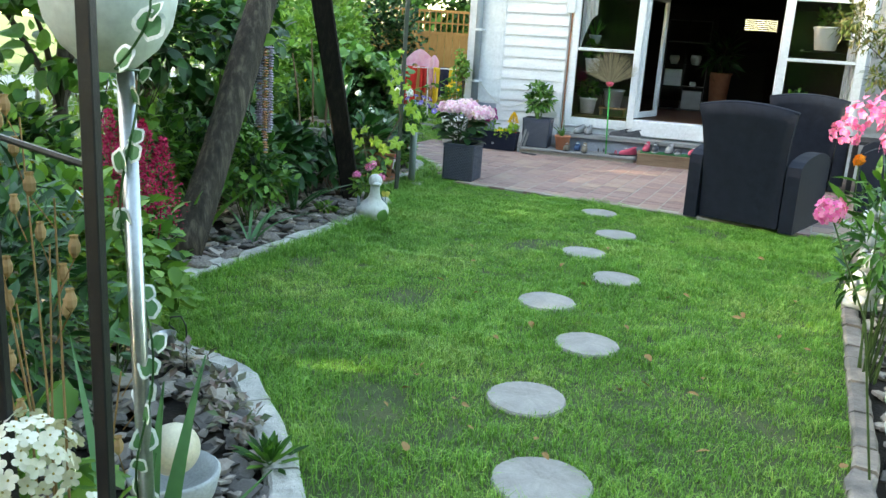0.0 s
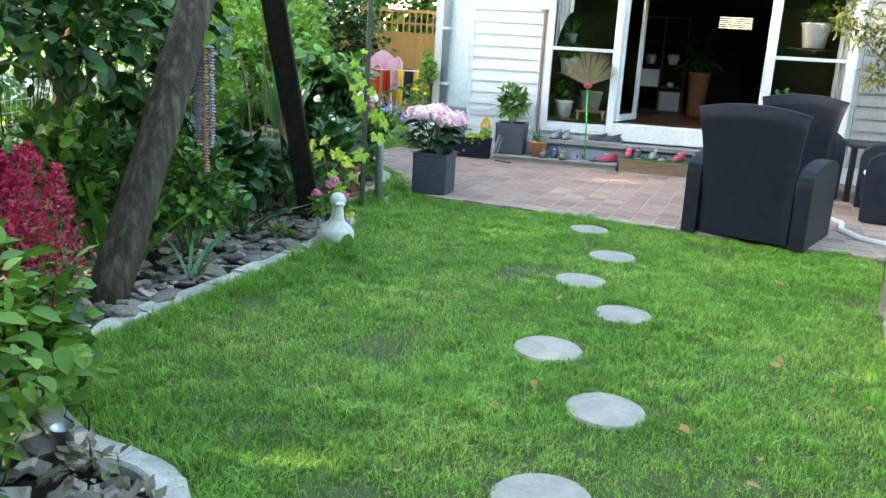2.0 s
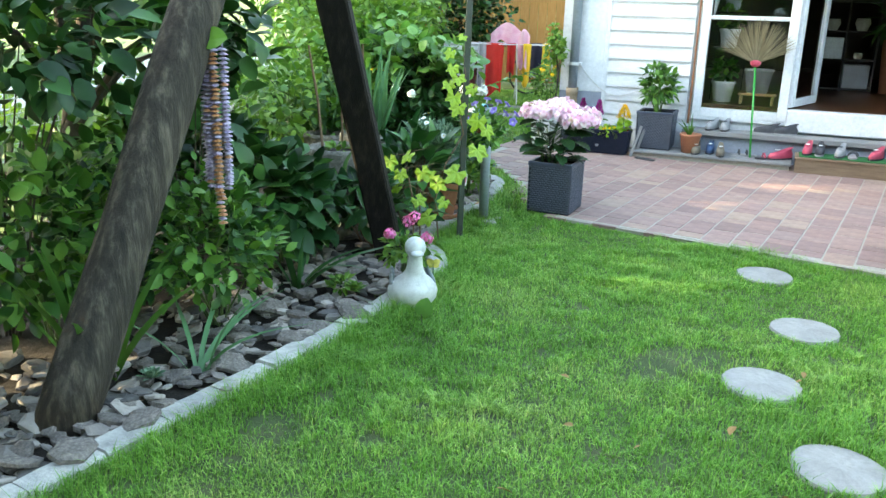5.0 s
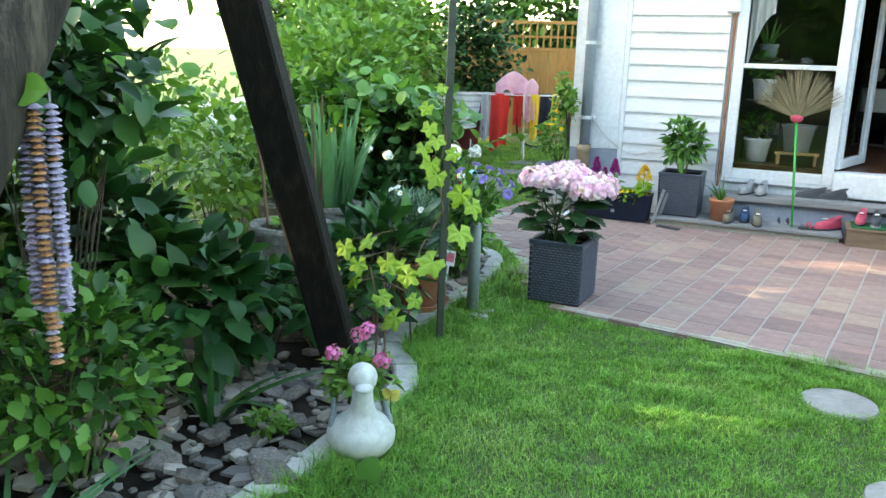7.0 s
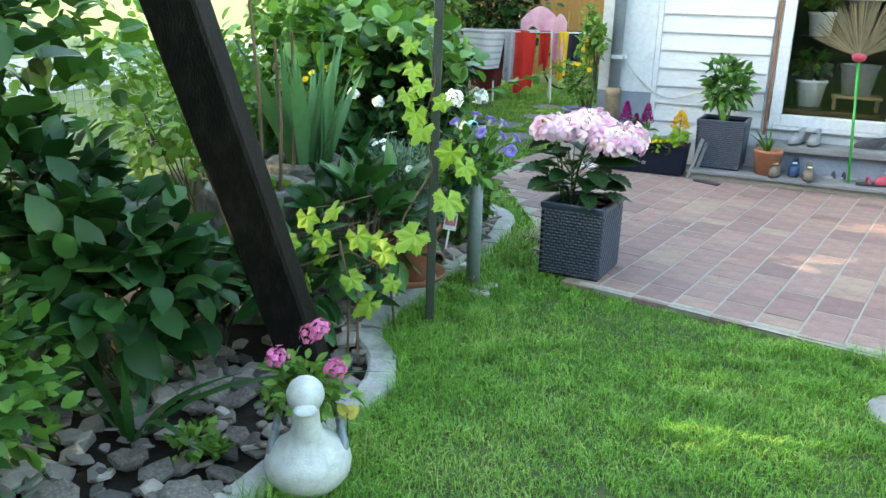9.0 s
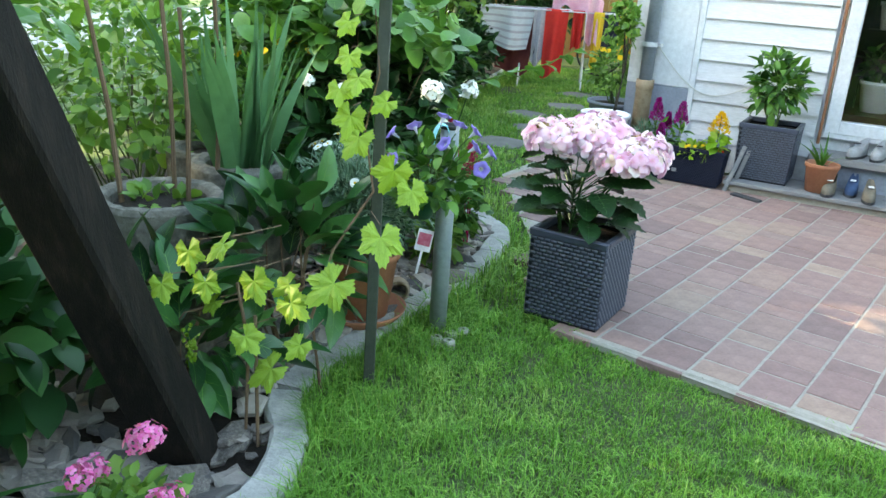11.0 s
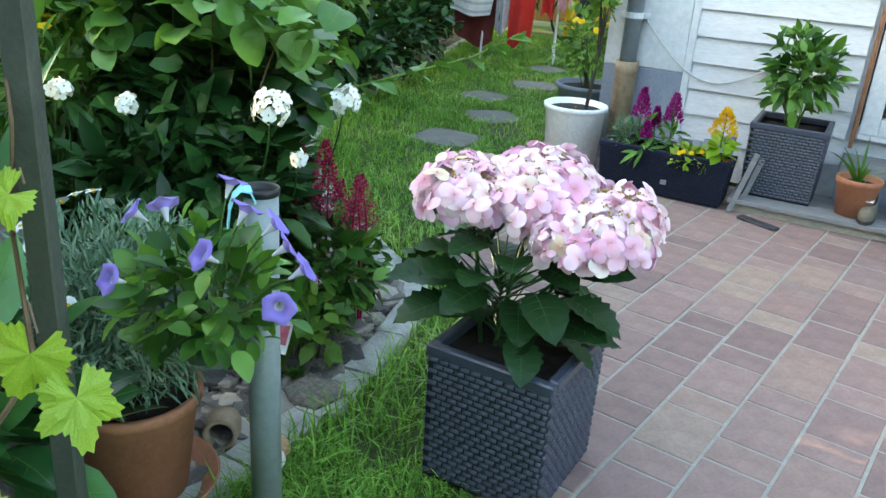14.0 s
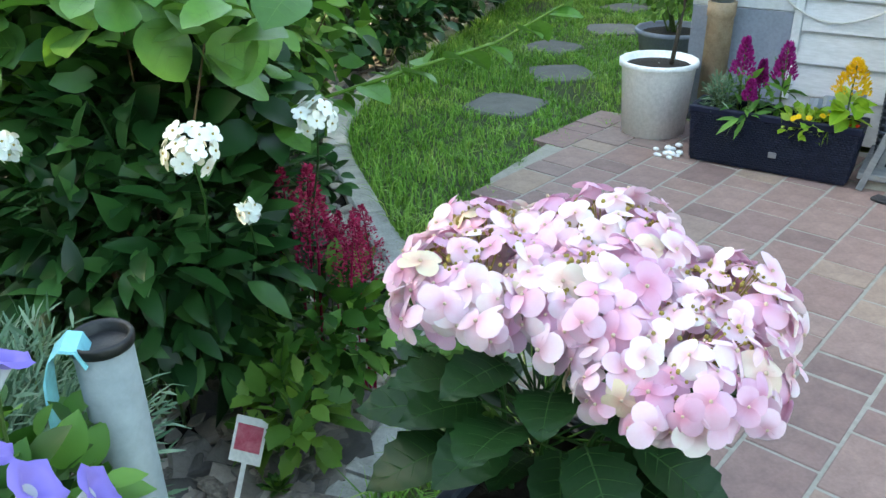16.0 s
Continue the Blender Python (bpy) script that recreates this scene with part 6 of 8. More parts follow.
for (x0, y0), (x1, y1), w in vein:
    vs = []
    for k in range(6):
        q = k / 5
        x, y = x0 + (x1 - x0) * q, y0 + (y1 - y0) * q
        z = -0.28 * y * y + 0.22 * abs(x) + 0.024 * min(1, abs(x) * 12) + 0.004
        vs += [(x - w * (1.1 - q) * (0.6 if x1 else 1), y + (w * (1.1 - q) if x1 else 0), z), (x + w * (1.1 - q) * (0.6 if x1 else 1), y - (w * (1.1 - q) if x1 else 0), z)]
    mb.add(vs, [(2 * k, 2 * k + 1, 2 * k + 3, 2 * k + 2) for k in range(5)], 1)
hl = mb.mesh("hydrangea_leaf", ["leaf_hyd", "leaf_vein"], True)
for k in range(52):
    a = k * 2.39996 + R.uniform(-.3, .3)
    tier = (k + 0.5) / 52
    rad = 0.04 + 0.13 * R.uniform(.2, 1.2)
    o = new("hydrangea_leaf", hl)
    o.parent = hyd
    s = R.uniform(0.13, 0.185)
    o.matrix_local = pose(0.05 + rad * math.cos(a), 0.03 + rad * math.sin(a), 0.05 + 0.3 * tier, 0, 0, math.degrees(a) - 90) @ pose(0, 0, 0, R.uniform(-10, 30), R.uniform(-22, 22), 0) @ Matrix.Diagonal((s, s, s, 1))
    part("leaf_stalk", MB().tube([(0.02, 0.01, 0.02 + 0.2 * tier), (0.05 + rad * math.cos(a), 0.03 + rad * math.sin(a), 0.05 + 0.3 * tier)], 0.0025, 5), "leaf_dark", hyd)

# ---- duck with verbena ----
duck = thing("duck_planter", "white-glazed ceramic duck planter beside the kerb", "planter", pose(-0.43, 8.3, -0.02, 0, 0, 24) @ Matrix.Scale(1.17, 4))
mb = MB()
prof = [(0.08, 0.0), (0.105, 0.012), (0.12, 0.04), (0.122, 0.07), (0.112, 0.1), (0.088, 0.128), (0.06, 0.152), (0.045, 0.18), (0.038, 0.21), (0.036, 0.24), (0.034, 0.27)]
mb.lathe(prof, 26)
lift = np.clip(mb.v[0][:, 2] / 0.2, 0, 1)
mb.v[0][:, 1] = mb.v[0][:, 1] * (1.3 - 0.3 * lift) + 0.03 * (1 - lift) - 0.055 * lift
sphere(mb, (0, -0.058, 0.3), 0.052, 0, 16, 12, (0.98, 1.1, 0.96))
sphere(mb, (0, -0.12, 0.285), 0.034, 0, 12, 8, (0.95, 0.9, 0.42))
part("body", mb, "ceramic", duck, "", True)
for s in (-1, 1):
    mb = MB()
    for j in range(5):
        sphere(mb, (s * (0.1 - 0.004 * j), 0.01 + 0.03 * j, 0.1 + 0.012 * j), 0.036 - 0.003 * j, 0, 12, 8, (0.4, 1.2, 0.8))
    part("wing", mb, "pvc", duck, "grey feathered wing", True)
v = bush("verbena", "bright pink verbena growing out of the duck planter", "perennial", (-0.5, 8.42, 0.12), (-0.5, 8.44, 0.24), (0.17, 0.15, 0.12), 260, TOOTH, 0.05, "leaf_light", 12, "stem", 0.3)
for x, y, z in ((-0.1, 0.0, 0.22), (0.02, 0.1, 0.31), (-0.03, 0.12, 0.27), (0.12, 0.0, 0.22), (0.1, 0.07, 0.18), (-0.12, 0.06, 0.2)):
    phlox_head(v, (x, y, z), 0.033, 16, "pink_hot", fl=0.013)
M["paint_yellow"] = surface("paint_yellow", [(0.6, 0.5, 0.08), (0.7, 0.6, 0.15)], 9, 0.5)
butterfly = thing("butterfly_stick", "small yellow and green decorative butterfly on a stick", "ornament", pose(-0.34, 8.42, 0.1))
part("stick", MB().tube([(0, 0, -0.12), (0, 0, 0.08)], 0.003, 6), "green_plastic", butterfly)
mb = MB()
mb.many(*ROUND, frames_of([(0, 0, .08)] * 4, [(1, 0, .7), (-1, 0, .7), (1, 0, -.3), (-1, 0, -.3)], [(0, -1, .1)] * 4, [.045, .045, .035, .035]))
part("wings", mb, "paint_yellow", butterfly)

leaf_orn = thing("leaf_ornament", "pale green leaf-shaped garden ornament standing in the grass", "ornament", pose(-0.29, 7.96, 0.0))
part("stick", MB().tube([(0, 0, -0.04), (0.0, 0.0, 0.05)], 0.003, 6), "stem", leaf_orn)
part("leaf_blade", MB().many(*ROUND, frames_of([(0, 0, 0.04), (0, 0.004, 0.04)], [(0.25, -0.1, 1)] * 2, [(0, -1, 0.3)] * 2, [0.1, 0.1])), "leaf_fresh", leaf_orn, "", True)
M["shell_pale"] = surface("shell_pale", [(0.6, 0.58, 0.54), (0.76, 0.74, 0.7)], 40, 0.5, bump=0.4)
M["shell_orange"] = surface("shell_orange", [(0.55, 0.25, 0.14), (0.72, 0.45, 0.32)], 40, 0.5, bump=0.4)
for x, y, rz, mat, lab in ((-0.47, 10.52, 30, "shell_orange", "small orange seashell lying on the kerb"), (-0.48, 10.4, 110, "shell_pale", "small white seashell lying on the kerb")):
    mb = MB()
    mb.lathe([(0.004, 0.0), (0.016, 0.012), (0.013, 0.018), (0.024, 0.034), (0.02, 0.044), (0.028, 0.06), (0.022, 0.074), (0.006, 0.082)], 14, close=True)
    solid("seashell", mb, mat, lab, "shell", pose(x, y, 0.042, 86, 0, rz), smooth=True)

# ---- shell wind chime on the log ----
M["shell"] = surface("shell", [(0.14, 0.1, 0.2), (0.34, 0.28, 0.4), (0.62, 0.58, 0.62)], 60, 0.4, bump=0.3)
M["shell_brown"] = surface("shell_brown", [(0.35, 0.14, 0.05), (0.5, 0.25, 0.12)], 60, 0.4)
chime = thing("shell_chime", "hanging chime of purple, white and brown shells", "wind chime", pose(-1.13, 7.42, 1.43))
part("hook_leaf", MB().many(*ROUND, frames_of([(0.0, -0.06, 0.02)], [(0.9, -0.3, 0.2)], [(0, -1, .5)], [0.11])), "leaf_light", chime, "pale green plastic leaf")
for k, (dx, dy, L) in enumerate(((-0.05, 0, 0.62), (-0.022, -0.03, 0.64), (0.02, -0.03, 0.8), (0.05, 0, 0.62), (0.03, 0.03, 0.66), (-0.03, 0.03, 0.6), (0, 0, 0.7))):
    mb = MB()
    n = int(L / 0.019)
    for i in range(n):
        z = -0.02 - i * 0.019
        a = R.uniform(0, 6.28)
        mb.lathe([(0.004, z - .008), (0.02 + R.uniform(0, .006), z - .003), (0.017, z + .002), (0.003, z + .008)], 8, 1 if (k == 2 and i % 4) or (3 * k + i) % 17 == 0 else 0, (dx + 0.004 * math.cos(a), dy + 0.004 * math.sin(a), 0))
    mb.tube([(dx, dy, 0.03), (dx, dy, -L)], 0.0015, 4)
    part("shell_strand", mb, ["shell", "shell_brown"], chime)
part("cord", MB().tube([(0, 0, 0.0), (-0.02, 0.03, 0.12)], 0.002, 5), "twig", chime)

# ---- near lamp post with plastic ivy, obelisk, seed heads ----
lamp = thing("globe_lamp", "white glass globe lamp on an ivy-wound steel pole", "garden lamp", pose(0.082, 2.88, 0))
part("pole", MB().tube([(0.03, 0, -0.05), (0, 0, 1.45)], 0.0165, 16), "steel", lamp, "brushed steel pole", True)
mb = MB()
mb.lathe([(0.02, 1.445), (0.045, 1.455), (0.085, 1.49), (0.112, 1.535), (0.123, 1.585), (0.12, 1.63), (0.1, 1.67), (0.06, 1.695), (0.004, 1.705)], 28, 0, (-0.02, -0.015, 0))
part("globe", mb, "globe", lamp, "milky white glass globe", True)


def ivy_leaf_mesh():
    """Rounded leaf: green middle, cream rim a hair above it."""
    mb = MB()
    k = 18
    rim = []
    for i in range(k):
        a = 6.283 * i / k
        r = 0.5 * (1 + 0.07 * math.cos(5 * a)) * (0.78 if abs(a - 4.712) < 0.25 else 1)
        rim.append((r * math.cos(a), 0.5 + r * math.sin(a), 0.06 * math.cos(2 * a)))
    mid = [(x * .74, 0.5 + (y - .5) * .74, z * .4 + .015) for x, y, z in rim]
    mb.add([(0, .5, .0)] + mid + rim, [(0, 1 + i, 1 + (i + 1) % k) for i in range(k)], 0)
    mb.mi = [0] * k
    fs = [(1 + i, 1 + k + i, 1 + k + (i + 1) % k, 1 + (i + 1) % k) for i in range(k)]
    mb.f += fs
    mb.mi += [1] * k
    return mb.mesh("ivy_leaf", ["leaf_blue", "white_petal"])


ivy_me = ivy_leaf_mesh()


def ivy_garland(t, pts, n, size, seed):
    rs = random.Random(seed)
    part("ivy_vine", MB().tube(pts, 0.0025, 5), "leaf_dark", t)
    P = [Vector(p) for p in pts]
    for k in range(n):
        s = (k + rs.random()) / n * (len(P) - 1)
        i = min(int(s), len(P) - 2)
        p = P[i].lerp(P[i + 1], s - i)
        o = new("ivy_leaf", ivy_me)
        o.parent = t
        z = size * rs.uniform(.75, 1.25)
        o.matrix_local = Matrix.Translation(p) @ pose(0, 0, 0, rs.uniform(50, 105), rs.uniform(-35, 35), rs.uniform(-55, 55)) @ Matrix.Diagonal((z, z, z, 1))


spiral = []
for k in range(40):
    s = k / 39
    spiral.append((0.03 * (1 - s) + 0.024 * math.cos(13 * s), 0.024 * math.sin(13 * s), 0.25 + 1.2 * s))
for k in range(10):
    s = k / 9
    spiral.append((0.1 * math.cos(-1.2 + 2 * s) + .02, -0.13 * math.sin(1.8 - s) - 0.02, 1.46 + 0.18 * s))
ivy_garland(lamp, spiral, 27, 0.05, 4)

ob = thing("plant_obelisk", "black metal plant support with square bars", "plant support", pose(0.22, 2.5, 0))
part("upright", MB().box((-0.011, -0.011, -0.05), (0.011, 0.011, 1.9), 0.002), "black_metal", ob)
part("upright", MB().box((-0.36, 0.25, -0.05), (-0.338, 0.272, 1.9), 0.002), "black_metal", ob)
for z in (1.33, 0.6):
    mb = MB()
    mb.tube([(0, 0, z), (-0.35, 0.26, z)], 0.006, 6)
    part("crossbar", mb, "black_metal", ob)
seeds = thing("dry_seed_heads", "dry brown columbine seed heads on bleached stalks", "dead stalks", pose(-0.1, 2.9, -0.04))
for k in range(9):
    x, y, h = R.uniform(-.22, .16), R.uniform(-.25, .2), R.uniform(0.75, 1.45)
    mb = MB()
    mb.tube([(x * .4, y * .4, 0), (x * .7 + R.uniform(-.04, .04), y * .8, h * .55), (x, y, h)], [.004, .003, .002], 5)
    for j in range(3):
        p = Vector((x + R.uniform(-.05, .05), y + R.uniform(-.05, .05), h - j * R.uniform(.06, .16)))
        mb.tube([(x, y, p.z - .06), tuple(p)], .0015, 4)
        mb.lathe([(0.003, 0), (0.011, .012), (0.012, .026), (0.007, .04), (.009, .046)], 8, 0, tuple(p))
    part("stalk", mb, "dry", seeds)
wh = bush("white_hydrangea", "white mophead hydrangea beside the lamp post", "shrub", (-0.32, 2.95, -0.04), (-0.3, 2.98, 0.35), (0.34, 0.3, 0.3), 160, TOOTH, 0.11, "leaf_light", 9)
for x, y, z in ((0.24, -0.2, 0.72), (0.12, -0.24, 0.6), (0.36, -0.22, 0.56), (0.3, -0.26, 0.46), (0.14, -0.2, 0.44)):
    phlox_head(wh, (x, y, z), 0.09, 60, "cream_petal", fl=0.021)
bush("weigela_shrub", "mixed green shrub with small white flowers at the near corner", "shrub", (-0.75, 3.5, -0.04), (-0.8, 3.6, 0.62), (0.5, 0.5, 0.6), 1300, LANCE, 0.09, "leaf_dark", 14, flowers=daisies(16, (0, 0, 0.62), (0.48, 0.48, 0.6), 0.022))
bush("weigela_shrub", "dense green shrub at the near corner of the bed", "shrub", (-1.0, 2.4, -0.04), (-1.0, 2.4, 0.7), (0.5, 0.6, 0.75), 1000, LANCE, 0.09, "leaf_dark", 14)
ball = thing("ceramic_ball", "cream ceramic garden ball among the stones", "ornament", pose(-0.2, 3.68, 0.2))
mb = MB()
sphere(mb, (0, 0, 0), 0.085, 0, 24, 16)
part("ball", mb, "cream", ball, "", True)
jug = thing("stone_bowl", "pale stone bowl in the bed", "bowl", pose(-0.2, 3.68, -0.02))
part("bowl", MB().lathe([(0.07, 0), (0.13, 0.06), (0.15, 0.14), (0.14, 0.15), (0.12, 0.12), (0.02, 0.05)], 22), "statue", jug, "", True)


def rosette(name, label, x, y, z, r, n, mat, wide=0.3):
    mb = MB()
    ms = []
    for k in range(n):
        a = k * 2.39996
        s = (k + 1) / n
        el = 1.25 * (1 - s) + 0.2
        ms.append(np.array(pose(0, 0, 0.01, 0, 0, math.degrees(a)) @ pose(0, 0, 0, math.degrees(el), 0, 0) @ Matrix.Diagonal((r * wide * 2.2, r * (0.45 + .55 * s), r * .5, 1))))
    mb.many(*leaf_shape([(0.08, 0), (0.2, 0.4), (0.22, 0.75), (0.01, 1)], 0.5, -0.15), ms)
    return solid(name, mb, mat, label, "succulent", pose(x, y, z))


rosette("agave", "green succulent rosette beside the kerb", 0.02, 4.0, -0.02, 0.17, 34, "leaf_mid", 0.16)
rosette("houseleek", "grey-green houseleek rosette among slate chips", -1.27, 6.97, 0.0, 0.075, 40, "leaf_silver", 0.3)
rosette("houseleek", "green houseleek rosette among slate chips", -0.78, 8.3, 0.0, 0.09, 34, "leaf_light", 0.3)
rosette("houseleek", "small green houseleek beside the kerb", -0.61, 10.87, 0.0, 0.06, 30, "leaf_mid", 0.3)
M["sedum_pink"] = leafy("sedum_pink", [(0.1, 0.16, 0.07), (0.3, 0.2, 0.2), (0.15, 0.22, 0.11)], 0.6, 0.15)
for x, y, r in ((-0.35, 4.45, 0.15), (-0.6, 4.7, 0.14), (-0.18, 4.2, 0.12)):
    bush("sedum", "dusty pink sedum on the slate chips", "succulent", (x, y, -0.03), (x, y, 0.06), (r, r, 0.08), 55, SMALL, 0.05, "sedum_pink", 0, flowers=None)
bucket = thing("tin_bucket", "tiny zinc bucket hanging from a scrolled wire hook", "ornament", pose(-0.72, 4.78, 0.06))
part("bucket", MB().lathe([(0.03, 0), (0.042, 0.09), (0.044, 0.092), (0.04, 0.09), (0.02, 0.02)], 18), "steel", bucket, "", True)
part("hook", MB().tube([(0.08, 0.03, -0.1), (0.08, 0.03, 0.12), (0.06, 0.02, 0.17), (0.02, 0.0, 0.17), (0.01, 0, 0.13), (0.04, 0, 0.11)], 0.004, 6), "black_metal", bucket)
jar = thing("clay_jar", "small dark clay jar lying on its side among the stones", "jar", pose(-0.66, 10.52, 0.03, 80, 0, 25))
part("jar", MB().lathe([(0.03, -0.06), (0.05, -0.03), (0.055, 0.02), (0.045, 0.06), (0.05, 0.075), (0.038, 0.075), (0.036, 0.03)], 18), "clay_pipe", jar, "", True)

# ---- terrace: steps, shoes, pots by the door ----
def at_house(u, v, z=0.0, rz=0.0):
    return HM @ pose(u, v, z, 0, 0, rz)


deck = thing("step_board", "weathered grey plank step along the terrace doors", "step", HM)
for k in range(3):
    part("plank", MB().box((-0.62, -0.66 + 0.15 * k, 0.055), (1.1, -0.515 + 0.15 * k, 0.085), 0.004), "deck", deck)
part("bearer", MB().box((-0.6, -0.62, 0.0), (1.08, -0.25, 0.055)), "joint", deck)
ledge = thing("door_ledge", "grey stone ledge under the terrace doors", "step", HM)
part("slab", MB().box((-0.1, -0.34, 0.26), (3.9, -0.03, 0.32), 0.008), "deck", ledge)
part("riser", MB().box((-0.1, -0.27, 0.0), (3.9, -0.03, 0.26)), "plinth", ledge, "dark grey riser")
bench = thing("wooden_step", "low brown wooden step box before the doors", "step", HM)
part("top_board", MB().box((1.12, -0.72, 0.145), (2.9, -0.36, 0.17), 0.004), "brown_wood", bench)
part("front_board", MB().box((1.13, -0.71, 0.0), (2.89, -0.69, 0.145), 0.003), "brown_wood", bench)
part("side_board", MB().box((1.13, -0.69, 0.0), (1.15, -0.37, 0.145), 0.003), "brown_wood", bench)
M["mat_green"] = surface("mat_green", [(0.01, 0.1, 0.03), (0.02, 0.17, 0.05)], 80, 0.95, bump=0.8, bscale=300)
solid("door_mat", MB().box((1.16, -0.69, 0.172), (2.5, -0.4, 0.184), 0.003), "mat_green", "green artificial turf mat on the wooden step", "mat", HM)

M["rubber"] = surface("rubber", [(0.02, 0.02, 0.025), (0.05, 0.05, 0.055)], 20, 0.7)
M["shoe_pink"] = surface("shoe_pink", [(0.4, 0.035, 0.08), (0.58, 0.09, 0.14)], 12, 0.6)
M["shoe_grey"] = surface("shoe_grey", [(0.2, 0.2, 0.21), (0.36, 0.36, 0.37)], 14, 0.8)
M["shoe_dark"] = surface("shoe_dark", [(0.03, 0.032, 0.04), (0.07, 0.07, 0.08)], 14, 0.7)
M["shoe_tan"] = surface("shoe_tan", [(0.1, 0.085, 0.065), (0.2, 0.17, 0.13)], 14, 0.8)
M["shoe_blue"] = surface("shoe_blue", [(0.02, 0.05, 0.12), (0.05, 0.1, 0.2)], 14, 0.8)


def shoe(name, label, m, upper, sole="rubber", high=0.075, strap=False, L=0.25):
    """Sole plus a hollowed upper that is higher at the heel, or straps for a sandal."""
    t = thing(name, label, "shoe", m)
    outl = []
    for k in range(18):
        a = 6.283 * k / 18
        outl.append(((0.043 + 0.008 * math.sin(a)) * math.cos(a), L / 2 * math.sin(a)))
    mb = MB()
    n = len(outl)
    mb.add([(x * 1.05, y * 1.02, 0) for x, y in outl] + [(x * 1.05, y * 1.02, 0.018) for x, y in outl], [(i, (i + 1) % n, n + (i + 1) % n, n + i) for i in range(n)] + [tuple(range(n - 1, -1, -1)), tuple(range(n, 2 * n))])
    part("sole", mb, sole, t)
    if strap:
        for y in (0.05, -0.03):
            mb = MB()
            mb.tube([(0.045 * math.cos(a), y, 0.018 + 0.045 * math.sin(a)) for a in np.linspace(0, math.pi, 9)], 0.01, 6)
            part("strap", mb, upper, t)
    else:
        mb = MB()
        rings = []
        for s, zf in ((1.0, 0.0), (1.02, 0.35), (0.86, 0.75), (0.66, 1.0), (0.58, 0.98), (0.55, 0.4)):
            for x, y in outl:
                h = high * (0.62 + 0.38 * max(0, min(1, 0.5 - y / L * 1.6)))
                yy = y * s - (0.055 * zf if s < .8 else 0)
                rings.append((x * s, yy, 0.018 + h * zf))
        mb.add(rings, [(r * n + i, r * n + (i + 1) % n, (r + 1) * n + (i + 1) % n, (r + 1) * n + i) for r in range(5) for i in range(n)] + [tuple(5 * n + i for i in range(n))])
        up = part("upper", mb, upper, t, "", True)
        mb = MB()
        for j in range(3):
            mb.tube([(-0.018, 0.02 + 0.02 * j, 0.018 + high * .82), (0.018, 0.026 + 0.02 * j, 0.018 + high * .82)], 0.003, 4)
        part("laces", mb, "card_white" if upper != "shoe_grey" else "rubber", up)
    return t


zb, zl, zm = 0.086, 0.321, 0.185
for u, v, z, rz, kind, lab, st in ((0.22, -0.2, zl, 160, "shoe_grey", "light grey canvas shoe on the ledge", False), (0.36, -0.19, zl, 170, "shoe_grey", "light grey canvas shoe on the ledge", False), (0.98, -0.2, zl, 100, "shoe_dark", "black slip-on shoe on the ledge", False),
                                   (0.8, -0.22, zl, 95, "shoe_dark", "black slip-on shoe on the ledge", False),
                                   (0.1, -0.52, zb, 175, "shoe_tan", "worn tan work shoe on the step board", False), (0.36, -0.53, zb, 185, "shoe_tan", "worn tan work shoe on the step board", False), (0.24, -0.4, zb, 180, "shoe_blue", "dark blue trainer on the step board", False),
                                   (0.6, -0.42, zb, 100, "shoe_dark", "dark flat sandal on the step board", True), (0.86, -0.5, zb, 110, "shoe_pink", "pink clog on the step board", True), (0.98, -0.44, zb, 130, "shoe_pink", "red-pink clog on the step board", False),
                                   (1.24, -0.52, zm, 170, "shoe_pink", "red and grey trainer on the green mat", False), (1.36, -0.53, zm, 175, "shoe_dark", "dark trainer on the green mat", False), (1.56, -0.52, zm, 165, "shoe_grey", "grey and black shoe on the green mat", False),
                                   (1.68, -0.53, zm, 172, "shoe_dark", "dark shoe on the green mat", True), (1.9, -0.53, zm, 150, "shoe_pink", "pink child's shoe on the green mat", False), (2.1, -0.54, zm, 170, "shoe_dark", "dark shoe on the green mat", False),
                                   (2.22, -0.54, zm, 178, "shoe_dark", "dark shoe on the green mat", False)):
    shoe("shoe", lab, at_house(u, v, z, rz), kind, "rubber" if kind != "shoe_dark" else "shoe_grey", 0.11, st, R.uniform(.27, .31))
dust = solid("black_wedge", MB().box((-0.12, -0.03, 0), (0.12, 0.03, 0.02), 0.006), "rubber", "black rubber wedge lying before the step board", "wedge", at_house(-0.42, -0.78, 0.002, -25))

# terracotta pot with aloe
tp = at_house(0.02, -0.5, 0.087)
round_pot("terracotta_pot", "small terracotta pot with an aloe on the step board", tp, 0.115, 0.21)
blades("aloe", "slim dark green aloe leaves in the terracotta pot", tuple((tp @ Vector((0, 0, 0.18)))), 11, 0.26, 0.022, "leaf_mid", 0.8, 0.03, 0.2)
